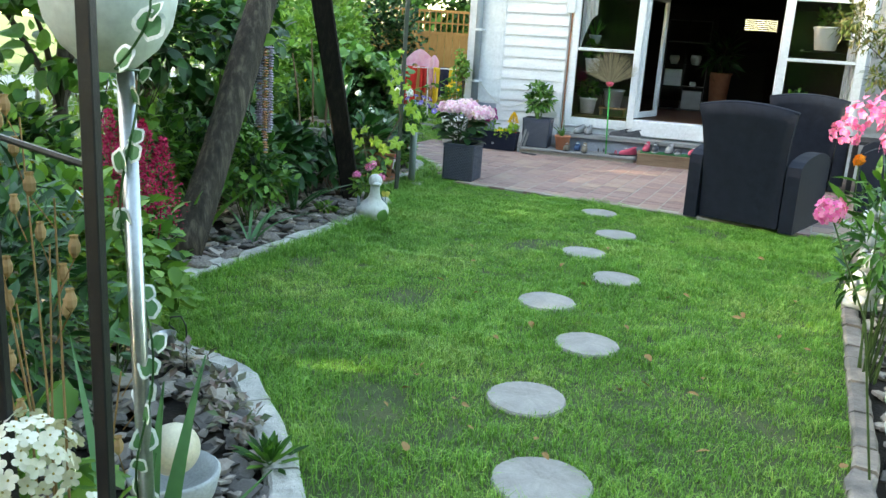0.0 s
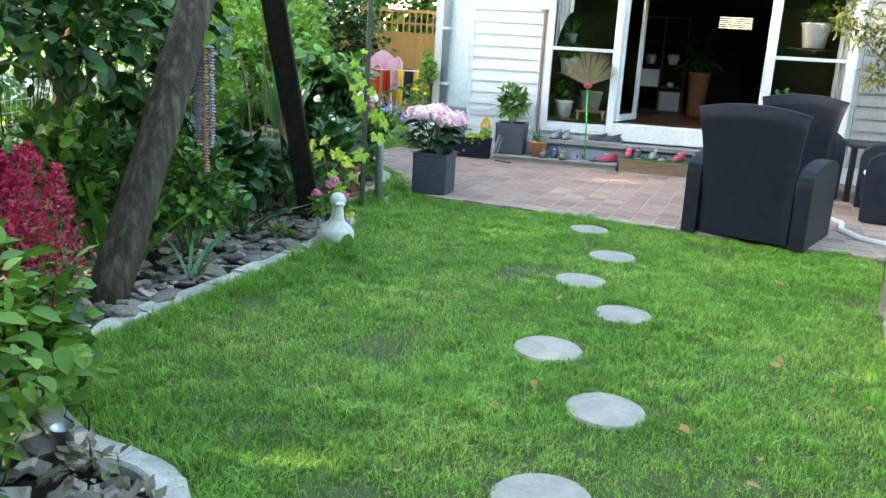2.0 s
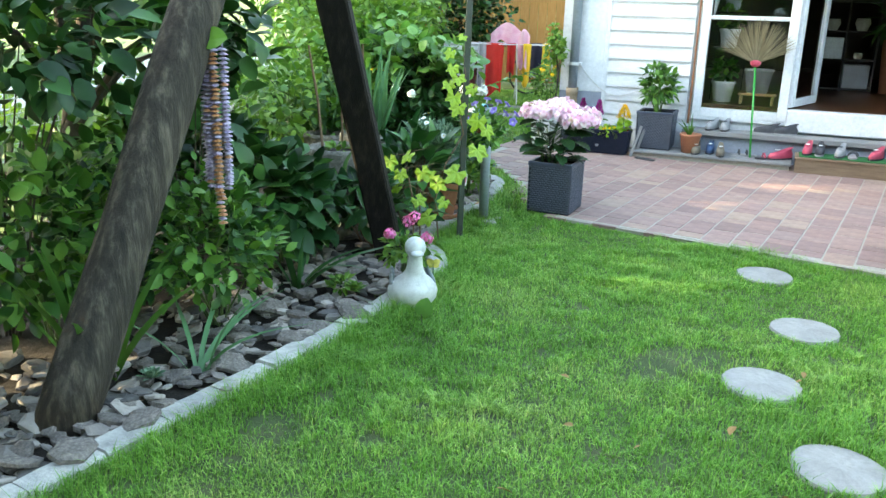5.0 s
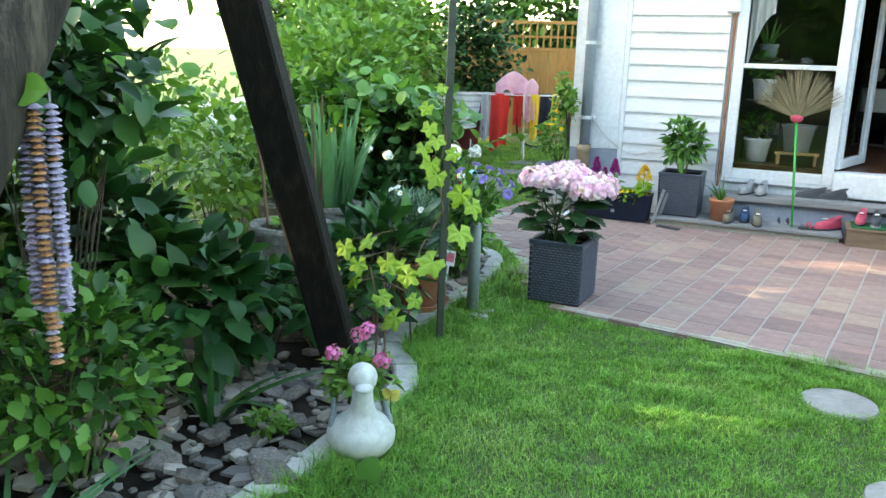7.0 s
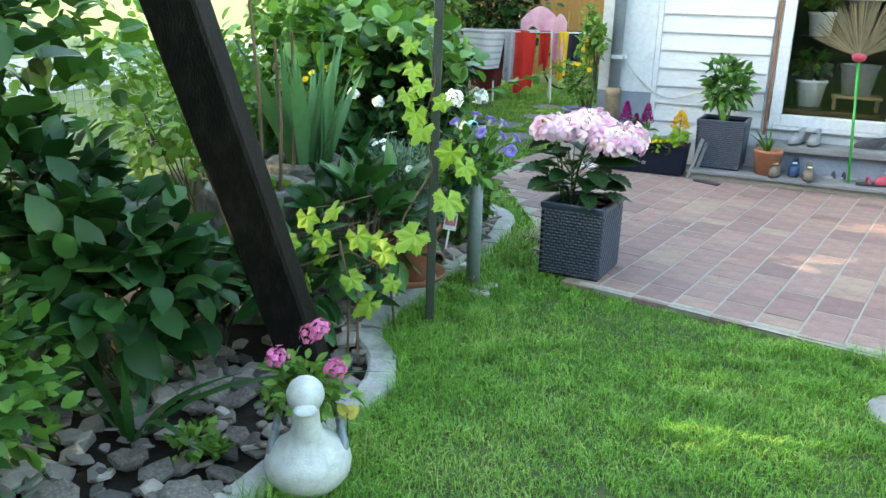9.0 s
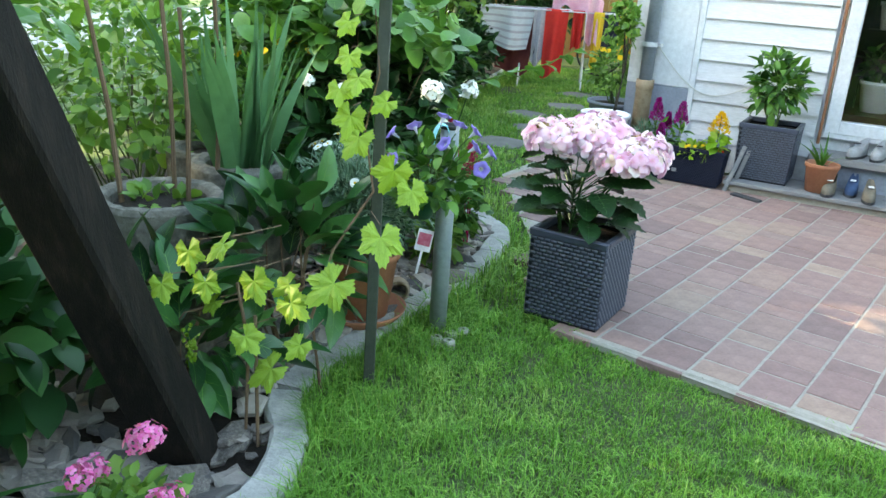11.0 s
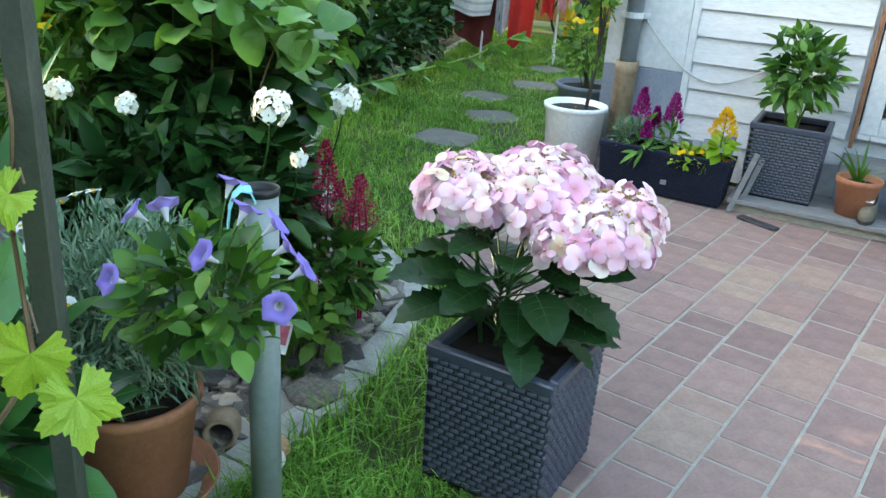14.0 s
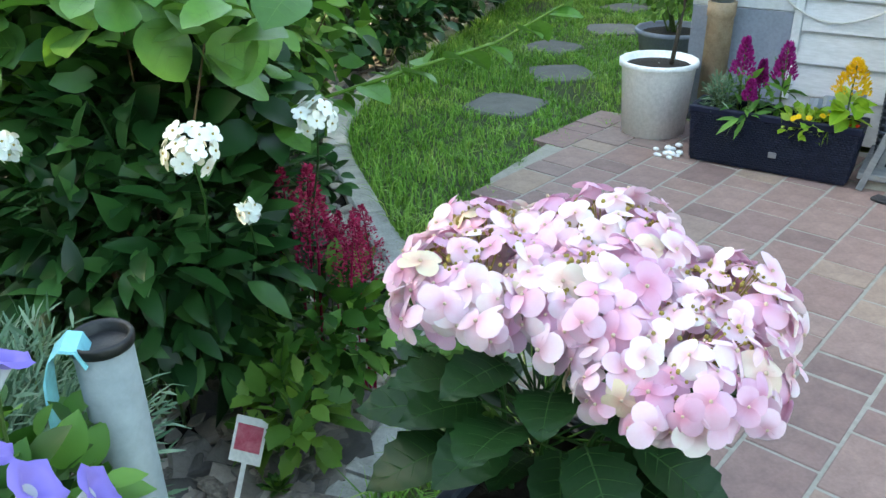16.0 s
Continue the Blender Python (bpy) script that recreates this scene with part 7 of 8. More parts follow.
# upturned palm broom
broom = thing("palm_broom", "straw palm broom with green handle standing upside down", "broom", at_house(0.67, -0.5, 0.087))
part("handle", MB().tube([(0, 0, 0), (-0.08, 0.32, 0.98)], 0.012, 10), "broom_green", broom, "bright green handle", True)
part("collar", MB().lathe([(0.014, 0), (0.05, 0.02), (0.06, 0.06), (0.03, 0.075)], 14, 0, (-0.08, 0.32, 0.95)), "shoe_pink", broom, "pink plastic collar", True)
mb = MB()
for k in range(240):
    a = R.uniform(-1.2, 1.2) if k % 3 else R.gauss(0, 0.6)
    a = max(-1.25, min(1.25, a))
    L = 0.47 * R.uniform(.8, 1.03) * (1 - 0.12 * abs(a))
    b = Vector((-0.08 + 0.03 * math.sin(a), 0.32 + R.uniform(-.02, .02), 1.0))
    e = b + Vector((math.sin(a) * L, R.uniform(-.03, .02), math.cos(a) * L))
    mb.tube([b, b.lerp(e, .5) + Vector((0, -.01, 0)), e], [0.0035, 0.003, 0.0012], 4, 0, False)
part("bristles", mb, "straw", broom, "tan straw bristles")
bush("pepper_shrub", "leafy green shrub in the woven cube by the door", "shrub", (1.03, 13.79, 0.47), (1.03, 13.79, 0.78), (0.24, 0.22, 0.28), 300, leaf_shape([(0.01, 0), (0.17, 0.2), (0.24, 0.45), (0.14, 0.78), (0.005, 1)], 0.3, 0.35), 0.095, "leaf_mid", 12, "stem", 0.35, 0.8, 0.0)

# trough planting
def celosia(u, v, h, mat, lab, wide=0.02):
    t = thing("celosia", lab, "flower", at_house(u, v, 0.215))
    part("stem", MB().tube([(0, 0, 0), (0, 0, h)], 0.004, 6), "stem", t)
    mb = MB()
    m = 460
    s = NR.rand(m)
    r = wide * (1 - s) ** .7 * (0.5 + 0.5 * NR.rand(m))
    ph = NR.rand(m) * 6.283
    mb.many(*SMALL, frames_of(np.c_[r * np.cos(ph), r * np.sin(ph), h * .62 + s * h * .45], np.c_[np.cos(ph), np.sin(ph), np.full(m, 1.2)], NR.normal(size=(m, 3)), 0.022, 0.02))
    part("plume", mb, mat, t)
    mb = MB()
    pos, out = spread(26, (0, 0, h * .35), (0.06, 0.06, h * .3), 0.4)
    leaves(mb, pos, out, LANCE if mat == "magenta" else OVATE, 0.1, 0, 0.6)
    part("foliage", mb, "leaf_mid" if mat == "magenta" else "leaf_lime", t)
    return t


celosia(-1.2, -0.6, 0.37, "magenta", "dark magenta plume celosia in the trough", 0.055)
celosia(-1.12, -0.55, 0.27, "magenta", "dark magenta plume celosia in the trough", 0.03)
celosia(-1.02, -0.56, 0.36, "magenta", "dark magenta plume celosia in the trough", 0.055)
celosia(-1.14, -0.65, 0.2, "magenta", "dark magenta plume celosia in the trough", 0.03)
celosia(-0.72, -0.6, 0.33, "yellow", "bright yellow plume celosia in the trough", 0.085)
bush("trailing_lantana", "yellow-green trailing plants with small yellow flowers in the trough", "perennial", tuple(at_house(-0.88, -0.58, 0.215).translation), tuple(at_house(-0.86, -0.6, 0.255).translation), (0.2, 0.1, 0.07), 170, TOOTH, 0.045, "leaf_lime", 4, flowers=daisies(6, (0, -0.02, 0.05), (0.2, 0.11, 0.06), 0.014, "yellow"))
bush("rosemary", "fine grey-green herb at the end of the trough", "perennial", tuple(at_house(-1.3, -0.57, 0.215).translation), tuple(at_house(-1.29, -0.57, 0.315).translation), (0.09, 0.08, 0.11), 380, NEEDLE, 0.05, "leaf_silver", 12, up=0.9)
rf = thing("red_begonia", "small red flowering plant in the trough", "flower", at_house(-0.68, -0.63, 0.225))
phlox_head(rf, (0, 0, 0.04), 0.028, 12, "red", fl=0.011)
logo = solid("trough_badge", MB().box((-0.018, -0.002, -0.014), (0.018, 0.002, 0.014), 0.001), "steel", "small square silver badge on the trough", "badge", at_house(-0.99, -0.682, 0.105))
# edge slats leaning between trough and cube
for k in range(2):
    solid("cover_strip", MB().box((-0.015, -0.012, 0), (0.015, 0.012, 0.36), 0.003), "deck", "grey grooved slat leaning against the trough", "strip", at_house(-0.6 + 0.035 * k, -0.66 + 0.1 * k, 0.005) @ pose(0, 0, 0, -8, 14, 0))
for k in range(4):
    solid("roof_tile", MB().tube([(-0.07 + 0.0 * k, 0, 0), (0.07, 0, 0.0)], 0.035, 10), "pipe_grey", "grey rounded tile leaning on the wall", "tile", at_house(-0.9 + 0.06 * k, -0.3, 0.22 + 0.02 * k) @ pose(0, 0, 0, 0, -60, 90))
M["cable"] = surface("cable", [(0.5, 0.5, 0.48), (0.6, 0.6, 0.58)], 9, 0.5)
mb = MB()
pts = []
for k in range(15):
    s = k / 14
    pts.append((-1.4 + 0.8 * s, -0.06 + 0.02 * math.sin(3 * s), 0.95 - 0.2 * s - 0.42 * math.sin(math.pi * s) * 0.55))
mb.tube(pts, 0.006, 6)
solid("white_cable", mb, "cable", "white cable sagging along the clapboard wall", "cable", HM)

# white pebbles between pot and trough
heap = thing("pebble_heap", "small heap of white pebbles beside the white pot", "pebbles", at_house(-1.5, -0.62, 0.0))
for k in range(16):
    mb = MB()
    a, r = R.uniform(0, 6.28), 0.09 * R.random() ** .5
    sphere(mb, (r * math.cos(a), r * math.sin(a), 0.01 + 0.008 * (k % 3)), R.uniform(.011, .02), 0, 8, 6, (1.2, .9, .7))
    part("pebble", mb, "white_glaze", heap, "", True)

# white pot with a young tree; blue-grey pot round the corner
wp = pose(-0.26, 14.03, 0.0)
round_pot("white_pot", "tall faceted white glazed pot at the house corner", wp, 0.2, 0.4, "white_glaze", taper=0.84, sides=16)
t = tree("standard_tree", "slim young tree with fresh green leaves in the white pot", (-0.2, 14.03, 0.36), 1.2, (-0.22, 14.03, 1.1), (0.2, 0.2, 0.38), 260, OVATE, 0.06, "leaf_light", 0.011, 6, 10)
round_pot("blue_pot", "blue-grey square-shouldered pot behind the white pot", pose(-0.35, 15.15, -0.02), 0.24, 0.36, "plinth")
bush("yellow_lantana", "green bush with small yellow flowers behind the white pot", "shrub", (-0.35, 15.15, 0.3), (-0.38, 15.12, 0.62), (0.28, 0.26, 0.28), 420, OVATE, 0.055, "leaf_light", 10, flowers=daisies(12, (-0.03, -0.03, 0.32), (0.28, 0.26, 0.26), 0.028, "yellow"))

# ---- armchairs beyond the first ----
armchair("armchair", "black woven high-backed armchair by the terrace doors", pose(4.38, 12.45, 0.02, 0, 0, -12))
armchair("armchair", "black woven armchair at the side of the terrace", pose(5.1, 10.9, 0.02, 0, 0, 70))
mb = MB()
mb.box((-0.55, -0.4, 0.62), (0.55, 0.4, 0.66), 0.01)
tbl = thing("patio_table", "low dark woven table between the armchairs", "table", pose(5.4, 12.0, 0.02, 0, 0, -12))
part("tabletop", mb, "wicker", tbl)
for x in (-.48, .48):
    for y in (-.33, .33):
        part("leg", MB().box((x - .03, y - .03, 0), (x + .03, y + .03, .62), .004), "wicker", tbl)
mb = MB()
mb.tube([(0, 0, 0.02), (0.02, -0.3, 0.03), (-0.12, -0.6, 0.03), (-0.08, -0.95, 0.02), (0.12, -1.2, 0.02), (0.4, -1.3, 0.02)], 0.028, 10)
solid("water_pipe", mb, "cable", "bent pale drain pipe on the ground beside the chair", "pipe", pose(4.2, 10.6, 0.0), smooth=True)
tree("japanese_maple", "Japanese maple with drooping green-brown leaves before the wall", (5.8, 12.2, 0.0), 2.4, (5.3, 12.1, 1.85), (0.75, 0.5, 0.6), 2200, LANCE, 0.09, "leaf_maple", 0.03, 9, 16)

# ---- right bed ----
def statue(name, label, m, kind):
    mb = MB()
    if kind == 0:   # seated plump figure on a base
        mb.lathe([(0.1, 0), (0.1, 0.03), (0.085, 0.035), (0.11, 0.09), (0.1, 0.17), (0.07, 0.22), (0.05, 0.245)], 18)
        sphere(mb, (0, -0.01, 0.3), 0.07, 0, 16, 12, (1, 1, 0.95))
        for s in (-1, 1):
            sphere(mb, (s * 0.075, -0.07, 0.07), 0.05, 0, 12, 8, (0.8, 1.4, 0.75))
            sphere(mb, (s * 0.1, -0.02, 0.17), 0.033, 0, 10, 8, (0.9, 1.1, 1.7))
            sphere(mb, (s * 0.045, 0.0, 0.365), 0.03, 0, 10, 8, (1, .7, 1))
    else:           # small curly dog
        sphere(mb, (0, 0.05, 0.13), 0.1, 0, 14, 10, (0.85, 1.2, 1.05))
        sphere(mb, (0, -0.08, 0.27), 0.075, 0, 14, 10)
        sphere(mb, (0, -0.15, 0.25), 0.035, 0, 10, 8)
        for s in (-1, 1):
            sphere(mb, (s * 0.075, -0.07, 0.27), 0.04, 0, 10, 8, (0.7, .9, 1.5))
            sphere(mb, (s * 0.05, -0.07, 0.06), 0.035, 0, 10, 8, (1, 1, 1.9))
        for k in range(30):
            u = Vector((R.gauss(0, 1), R.gauss(0, 1), R.gauss(0, 1))).normalized()
            sphere(mb, Vector((0, 0.05, 0.13)) + Vector((u.x * .085, u.y * .12, u.z * .1)), 0.024, 0, 8, 6)
    return solid(name, mb, "statue", label, "statue", m, smooth=True)


statue("stone_figure", "weathered grey stone garden figurine on the kerb", pose(3.13, 6.75, 0.02, 0, 0, 20), 0)
statue("stone_dog", "weathered grey stone dog figure beside the bed", pose(3.4, 7.4, 0.3, 0, 0, 15), 1)
solid("stone_block", MB().box((-0.1, -0.1, -0.05), (0.1, 0.1, 0.3), 0.02), "slate", "dark stone block under the dog figure", "block", pose(3.41, 7.42, 0, 0, 0, 15))
px = bush("pink_phlox", "tall phlox with bright pink flower heads leaning over the lawn", "perennial", (2.72, 5.55, -0.04), (2.72, 5.6, 0.72), (0.26, 0.3, 0.5), 360, LANCE, 0.11, "leaf_mid", 14)
for x, y, z, r in ((-0.25, -0.05, 1.36, 0.09), (-0.14, 0.0, 1.42, 0.08), (-0.02, 0.05, 1.44, 0.08), (-0.3, 0.05, 1.27, 0.07), (-0.12, -0.1, 1.25, 0.07), (-0.05, -.1, 1.33, .07)):
    phlox_head(px, (x, y, z), r, 30, "pink_hot", fl=0.02)
low = thing("leaning_phlox", "single bright pink phlox head leaning over the lawn", "flower", pose(1.93, 4.3, 1.05))
part("stem", MB().tube([(0.35, 0.05, -1.06), (0.2, 0.02, -0.4), (0, 0, 0)], [0.005, 0.004, 0.003], 6), "stem", low)
phlox_head(low, (0, 0, 0), 0.05, 26, "pink_hot", fl=0.018)
og = thing("orange_flower", "orange daisy-like flower above the bed", "flower", pose(3.25, 7.5, 0.9))
part("stem", MB().tube([(0.1, 0.05, -1.0), (0, 0, 0)], 0.004, 6), "stem", og)
phlox_head(og, (0, 0, 0), 0.03, 14, "orange", fl=0.03)
bush("mixed_perennial", "leafy green perennials with white flowers in the bed along the fence", "perennial", (3.5, 6.6, -0.04), (3.5, 6.6, 0.5), (0.42, 0.5, 0.5), 600, OVATE, 0.08, "leaf_mid", 12, flowers=daisies(8, (0, 0, .5), (.4, .48, .5), .03))
bush("mixed_perennial", "leafy green perennials in the bed along the fence", "perennial", (3.0, 5.0, -0.04), (3.05, 5.0, 0.5), (0.38, 0.5, 0.5), 600, OVATE, 0.08, "leaf_mid", 12)
bush("mixed_perennial", "leafy green perennials with red flowers in the bed along the fence", "perennial", (4.1, 7.9, -0.04), (4.1, 7.9, 0.5), (0.4, 0.5, 0.55), 600, OVATE, 0.08, "leaf_mid", 12, flowers=daisies(9, (0, 0, .5), (.4, .48, .52), .035, "red"))
rp = thing("ivy_stake", "thin stake wound with variegated plastic ivy", "plant support", pose(2.42, 4.55, 0))
part("stake", MB().tube([(0, 0, -0.05), (0.02, 0, 0.9)], 0.008, 8), "black_metal", rp)
ivy_garland(rp, [(0.02 * math.cos(k), 0.02 * math.sin(k), 0.05 + 0.07 * k) for k in range(12)], 22, 0.06, 9)
bush("white_begonia", "low plant with white flowers at the kerb", "perennial", (2.5, 4.15, -0.04), (2.5, 4.15, 0.1), (0.14, 0.14, 0.1), 90, ROUND, 0.05, "leaf_mid", 4, flowers=daisies(6, (0, 0, .1), (.13, .13, .1), .03))

# ---- inside the room ----
def room_at(u, v, z=0.58, rz=0.0):
    return HM @ pose(u, v, z, 0, 0, rz)


shelf = thing("shelf_unit", "dark open shelf unit holding boxes and crockery", "shelf", room_at(1.25, 2.9))
for x in (0.0, 0.36, 0.75):
    part("side_panel", MB().box((x, 0, 0), (x + 0.02, 0.35, 1.6)), "dark_cabinet", shelf)
for z in (0.02, 0.42, 0.8, 1.2, 1.58):
    part("shelf_board", MB().box((0, 0, z), (0.77, 0.35, z + 0.02)), "dark_cabinet", shelf)
M["box_grey"] = surface("box_grey", [(0.3, 0.3, 0.31), (0.38, 0.38, 0.4)], 9, 0.8)
solid("storage_box", MB().box((0, 0, 0), (0.33, 0.3, 0.32), 0.006), "box_grey", "grey storage box on the lowest shelf", "box", room_at(1.64, 2.91, 0.625))
solid("storage_box", MB().box((0, 0, 0), (0.3, 0.3, 0.3), 0.006), "white_paint", "white storage box on the shelf", "box", room_at(1.29, 2.91, 1.005))
for u, z, r in ((1.43, 1.4, 0.09), (1.8, 1.4, 0.1), (1.8, 1.0, 0.06)):
    solid("pot", MB().lathe([(r * .6, 0), (r, r), (r * .85, r * 1.7), (r * .8, r * 1.7), (.01, r * .3)], 18), "ceramic", "round ceramic pot on the shelf", "pot", room_at(u, 3.05, z), smooth=True)
round_pot("tall_clay_planter", "tall tapered terracotta floor planter in the room", room_at(2.25, 2.9, 0.58), 0.19, 0.72, "terracotta", taper=0.7)
bush("indoor_palm", "dark indoor plant in the tall planter", "houseplant", tuple(room_at(2.25, 2.9, 1.27).translation), tuple(room_at(2.25, 2.9, 1.6).translation), (0.3, 0.3, 0.35), 90, LANCE, 0.25, "leaf_dark", 8)
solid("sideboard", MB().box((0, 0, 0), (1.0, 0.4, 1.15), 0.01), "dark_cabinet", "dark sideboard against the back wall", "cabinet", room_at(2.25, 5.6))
bl = thing("venetian_blind", "half-open venetian blind at the far window, coloured dark as if backlit", "blind", room_at(2.2, 6.42, 0))
# slats take the cabinet's dark colour to stand in for their backlit shade
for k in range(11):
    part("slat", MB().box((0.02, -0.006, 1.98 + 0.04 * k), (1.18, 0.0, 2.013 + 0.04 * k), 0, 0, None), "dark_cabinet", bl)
# plants and stools just behind the fixed panes
def indoor_pot(u, v, z, r, h, mat, lab, plant):
    round_pot("indoor_pot", lab, room_at(u, v, z), r, h, mat)
    p = room_at(u, v, z + h - .03).translation
    if plant == 1:
        blades("indoor_aloe", "aloe in a pot behind the glass", tuple(p), 14, 0.34, 0.03, "leaf_mid", 0.5, 0.04, 0.2)
    elif plant == 2:
        bush("indoor_plant", "green leafy houseplant behind the glass", "houseplant", tuple(p), tuple(p + Vector((0, 0, .14))), (0.17, 0.15, 0.15), 90, OVATE, 0.09, "leaf_mid", 6)


M["wood_light"] = surface("wood_light", [(0.35, 0.2, 0.09), (0.45, 0.28, 0.14)], 4, 0.6, stretch=(1, 8, 8))
stool = thing("wooden_stool", "low light wooden stool behind the glass", "stool", room_at(0.62, 0.42))
part("seat", MB().box((-0.2, -0.13, 0.1), (0.22, 0.13, 0.13), 0.006), "wood_light", stool)
for x in (-0.18, 0.17):
    for y in (-.11, .08):
        part("leg", MB().box((x, y, 0), (x + 0.03, y + .03, 0.1)), "wood_light", stool)
indoor_pot(0.62, 0.42, 0.71, 0.16, 0.27, "box_grey", "large grey pot on the wooden stool", 0)
indoor_pot(0.24, 0.42, 0.585, 0.135, 0.24, "white_glaze", "white pot on the floor behind the glass", 2)
shelf2 = thing("plant_rack", "thin wire plant rack behind the fixed pane", "rack", room_at(0.24, 0.46))
for z in (0.62, 1.02):
    part("rack_shelf", MB().box((-0.16, -0.14, z), (0.2, 0.14, z + 0.012)), "black_metal", shelf2)
for x in (-.16, .19):
    part("rack_leg", MB().box((x, 0.12, 0), (x + .012, .132, 1.3)), "black_metal", shelf2)
indoor_pot(0.24, 0.46, 1.212, 0.115, 0.21, "white_glaze", "white pot on the plant rack", 2)
indoor_pot(0.24, 0.46, 1.612, 0.09, 0.16, "plinth", "blue-grey pot with an aloe on the plant rack", 1)
indoor_pot(3.25, 0.45, 0.7, 0.12, 0.2, "white_glaze", "white pot on the stand behind the glass", 2)
indoor_pot(3.55, 0.4, 0.75, 0.09, 0.17, "lime_pot", "lime green pot behind the pane", 0)
solid("side_stand", MB().box((3.0, 0.28, 0.58), (3.8, 0.6, 0.72), 0.01), "dark_cabinet", "dark low stand behind the pane", "stand", HM)
indoor_pot(3.5, 0.42, 1.75, 0.19, 0.32, "white_glaze", "large white pot hanging behind the pane", 2)
solid("pot_shelf", MB().box((3.2, 0.25, 1.72), (3.8, 0.6, 1.745), 0.004), "dark_cabinet", "dark shelf carrying the large white pot", "shelf", HM)
M["curtain"] = surface("curtain", [(0.62, 0.62, 0.62), (0.72, 0.72, 0.72)], 6, 0.9)
mb = MB()
vs = []
for j in range(8):
    for i in range(24):
        s = i / 23
        zz = 2.4 - 0.55 * j / 7 * (1 - s) ** 2 - 0.05 * j
        vs.append((0.06 + 0.22 * s, 0.12 + 0.02 * math.sin(18 * s), zz))
mb.add(vs, [(j * 24 + i, j * 24 + i + 1, (j + 1) * 24 + i + 1, (j + 1) * 24 + i) for j in range(7) for i in range(23)])
solid("curtain", mb, "curtain", "white curtain gathered at the window edge", "curtain", HM, smooth=True)
mb = MB()
vs = []
for j in range(2):
    for i in range(20):
        s = i / 19
        vs.append((3.75 + 0.2 * s, 0.1 + 0.025 * math.sin(20 * s), 2.45 - 1.85 * j))
mb.add(vs, [(i, i + 1, 20 + i + 1, 20 + i) for i in range(19)])
solid("curtain", mb, "curtain", "white curtain hanging behind the pane", "curtain", HM, smooth=True)

# ---- kerbs, slate, litter and pavers ----
def kerb_run(name, label, line, w, mat, z=0.012, piece=0.3, jitter=0.008, side=1):
    t = thing(name, label, "kerb", pose(float(line[0][0]), float(line[0][1]), 0), kind="structure")
    o = np.array(line[0])
    step = max(2, int(round(piece / 0.1)))
    for i in range(0, len(line) - step, step):
        seg = line[i:i + step + 1]
        d = np.gradient(seg, axis=0)
        d /= np.linalg.norm(d, axis=1, keepdims=True)
        nrm = np.c_[-d[:, 1], d[:, 0]] * side
        seg = seg + 0.0
        L = d * 0.004
        seg[0] += L[0]
        seg[-1] -= L[-1]
        a, b = seg - o, seg + nrm * w * R.uniform(.93, 1.07) - o
        zt = z + R.uniform(-jitter, jitter)
        vs, fs = [], []
        for k in range(len(seg)):
            e = [R.uniform(-.006, .006) for _ in range(4)]
            vs += [(a[k][0], a[k][1], -0.08), (a[k][0] + e[0], a[k][1], zt - 0.012), (a[k][0] + nrm[k][0] * .014, a[k][1] + nrm[k][1] * .014, zt + e[1] * .5),
                   (b[k][0] - nrm[k][0] * .014, b[k][1] - nrm[k][1] * .014, zt + e[2] * .5), (b[k][0] + e[3], b[k][1], zt - 0.012), (b[k][0], b[k][1], -0.08)]
        for k in range(len(seg) - 1):
            for j in range(5):
                q = (6 * k + j, 6 * k + j + 1, 6 * k + 7 + j, 6 * k + 6 + j)
                fs.append(q if side < 0 else q[::-1])
        fs += [(0, 1, 2, 3, 4, 5), tuple(6 * (len(seg) - 1) + j for j in (5, 4, 3, 2, 1, 0))]
        part("kerb_stone", MB().add(vs, fs), mat, t)
    return t


kerb_run("kerb_left", "pale rough concrete kerb edging the planted bed", left_line, 0.125, "concrete", side=1)
kerb_run("kerb_right", "dark grey stone kerb edging the bed along the fence", right_line, 0.1, "slate", 0.02, 0.25, side=-1)
edge_line = smooth_line([(0.2, 10.49), (1.2, 10.14), (2.6, 9.61), (4.9, 8.77)], 0.1)
kerb_run("terrace_edge", "thin pale concrete edge of the terrace", edge_line, 0.04, "joint", 0.0075, 0.6, 0.0012, side=-1)


def rock_mesh(seed, flat):
    rs = random.Random(seed)
    mb = MB()
    k = rs.randint(5, 7)
    ring = [(math.cos(6.283 * i / k + rs.uniform(-.3, .3)) * rs.uniform(.7, 1.1), math.sin(6.283 * i / k + rs.uniform(-.3, .3)) * rs.uniform(.6, 1.0)) for i in range(k)]
    vs = [(x, y, -flat) for x, y in ring] + [(x * 1.05, y * 1.05, flat * rs.uniform(.1, .5)) for x, y in ring] + [(x * rs.uniform(.6, .85), y * rs.uniform(.6, .85), flat * rs.uniform(.7, 1.1)) for x, y in ring]
    fs = [(j * k + i, j * k + (i + 1) % k, (j + 1) * k + (i + 1) % k, (j + 1) * k + i) for j in range(2) for i in range(k)] + [tuple(2 * k + i for i in range(k)), tuple(range(k - 1, -1, -1))]
    return mb.add(vs, fs)


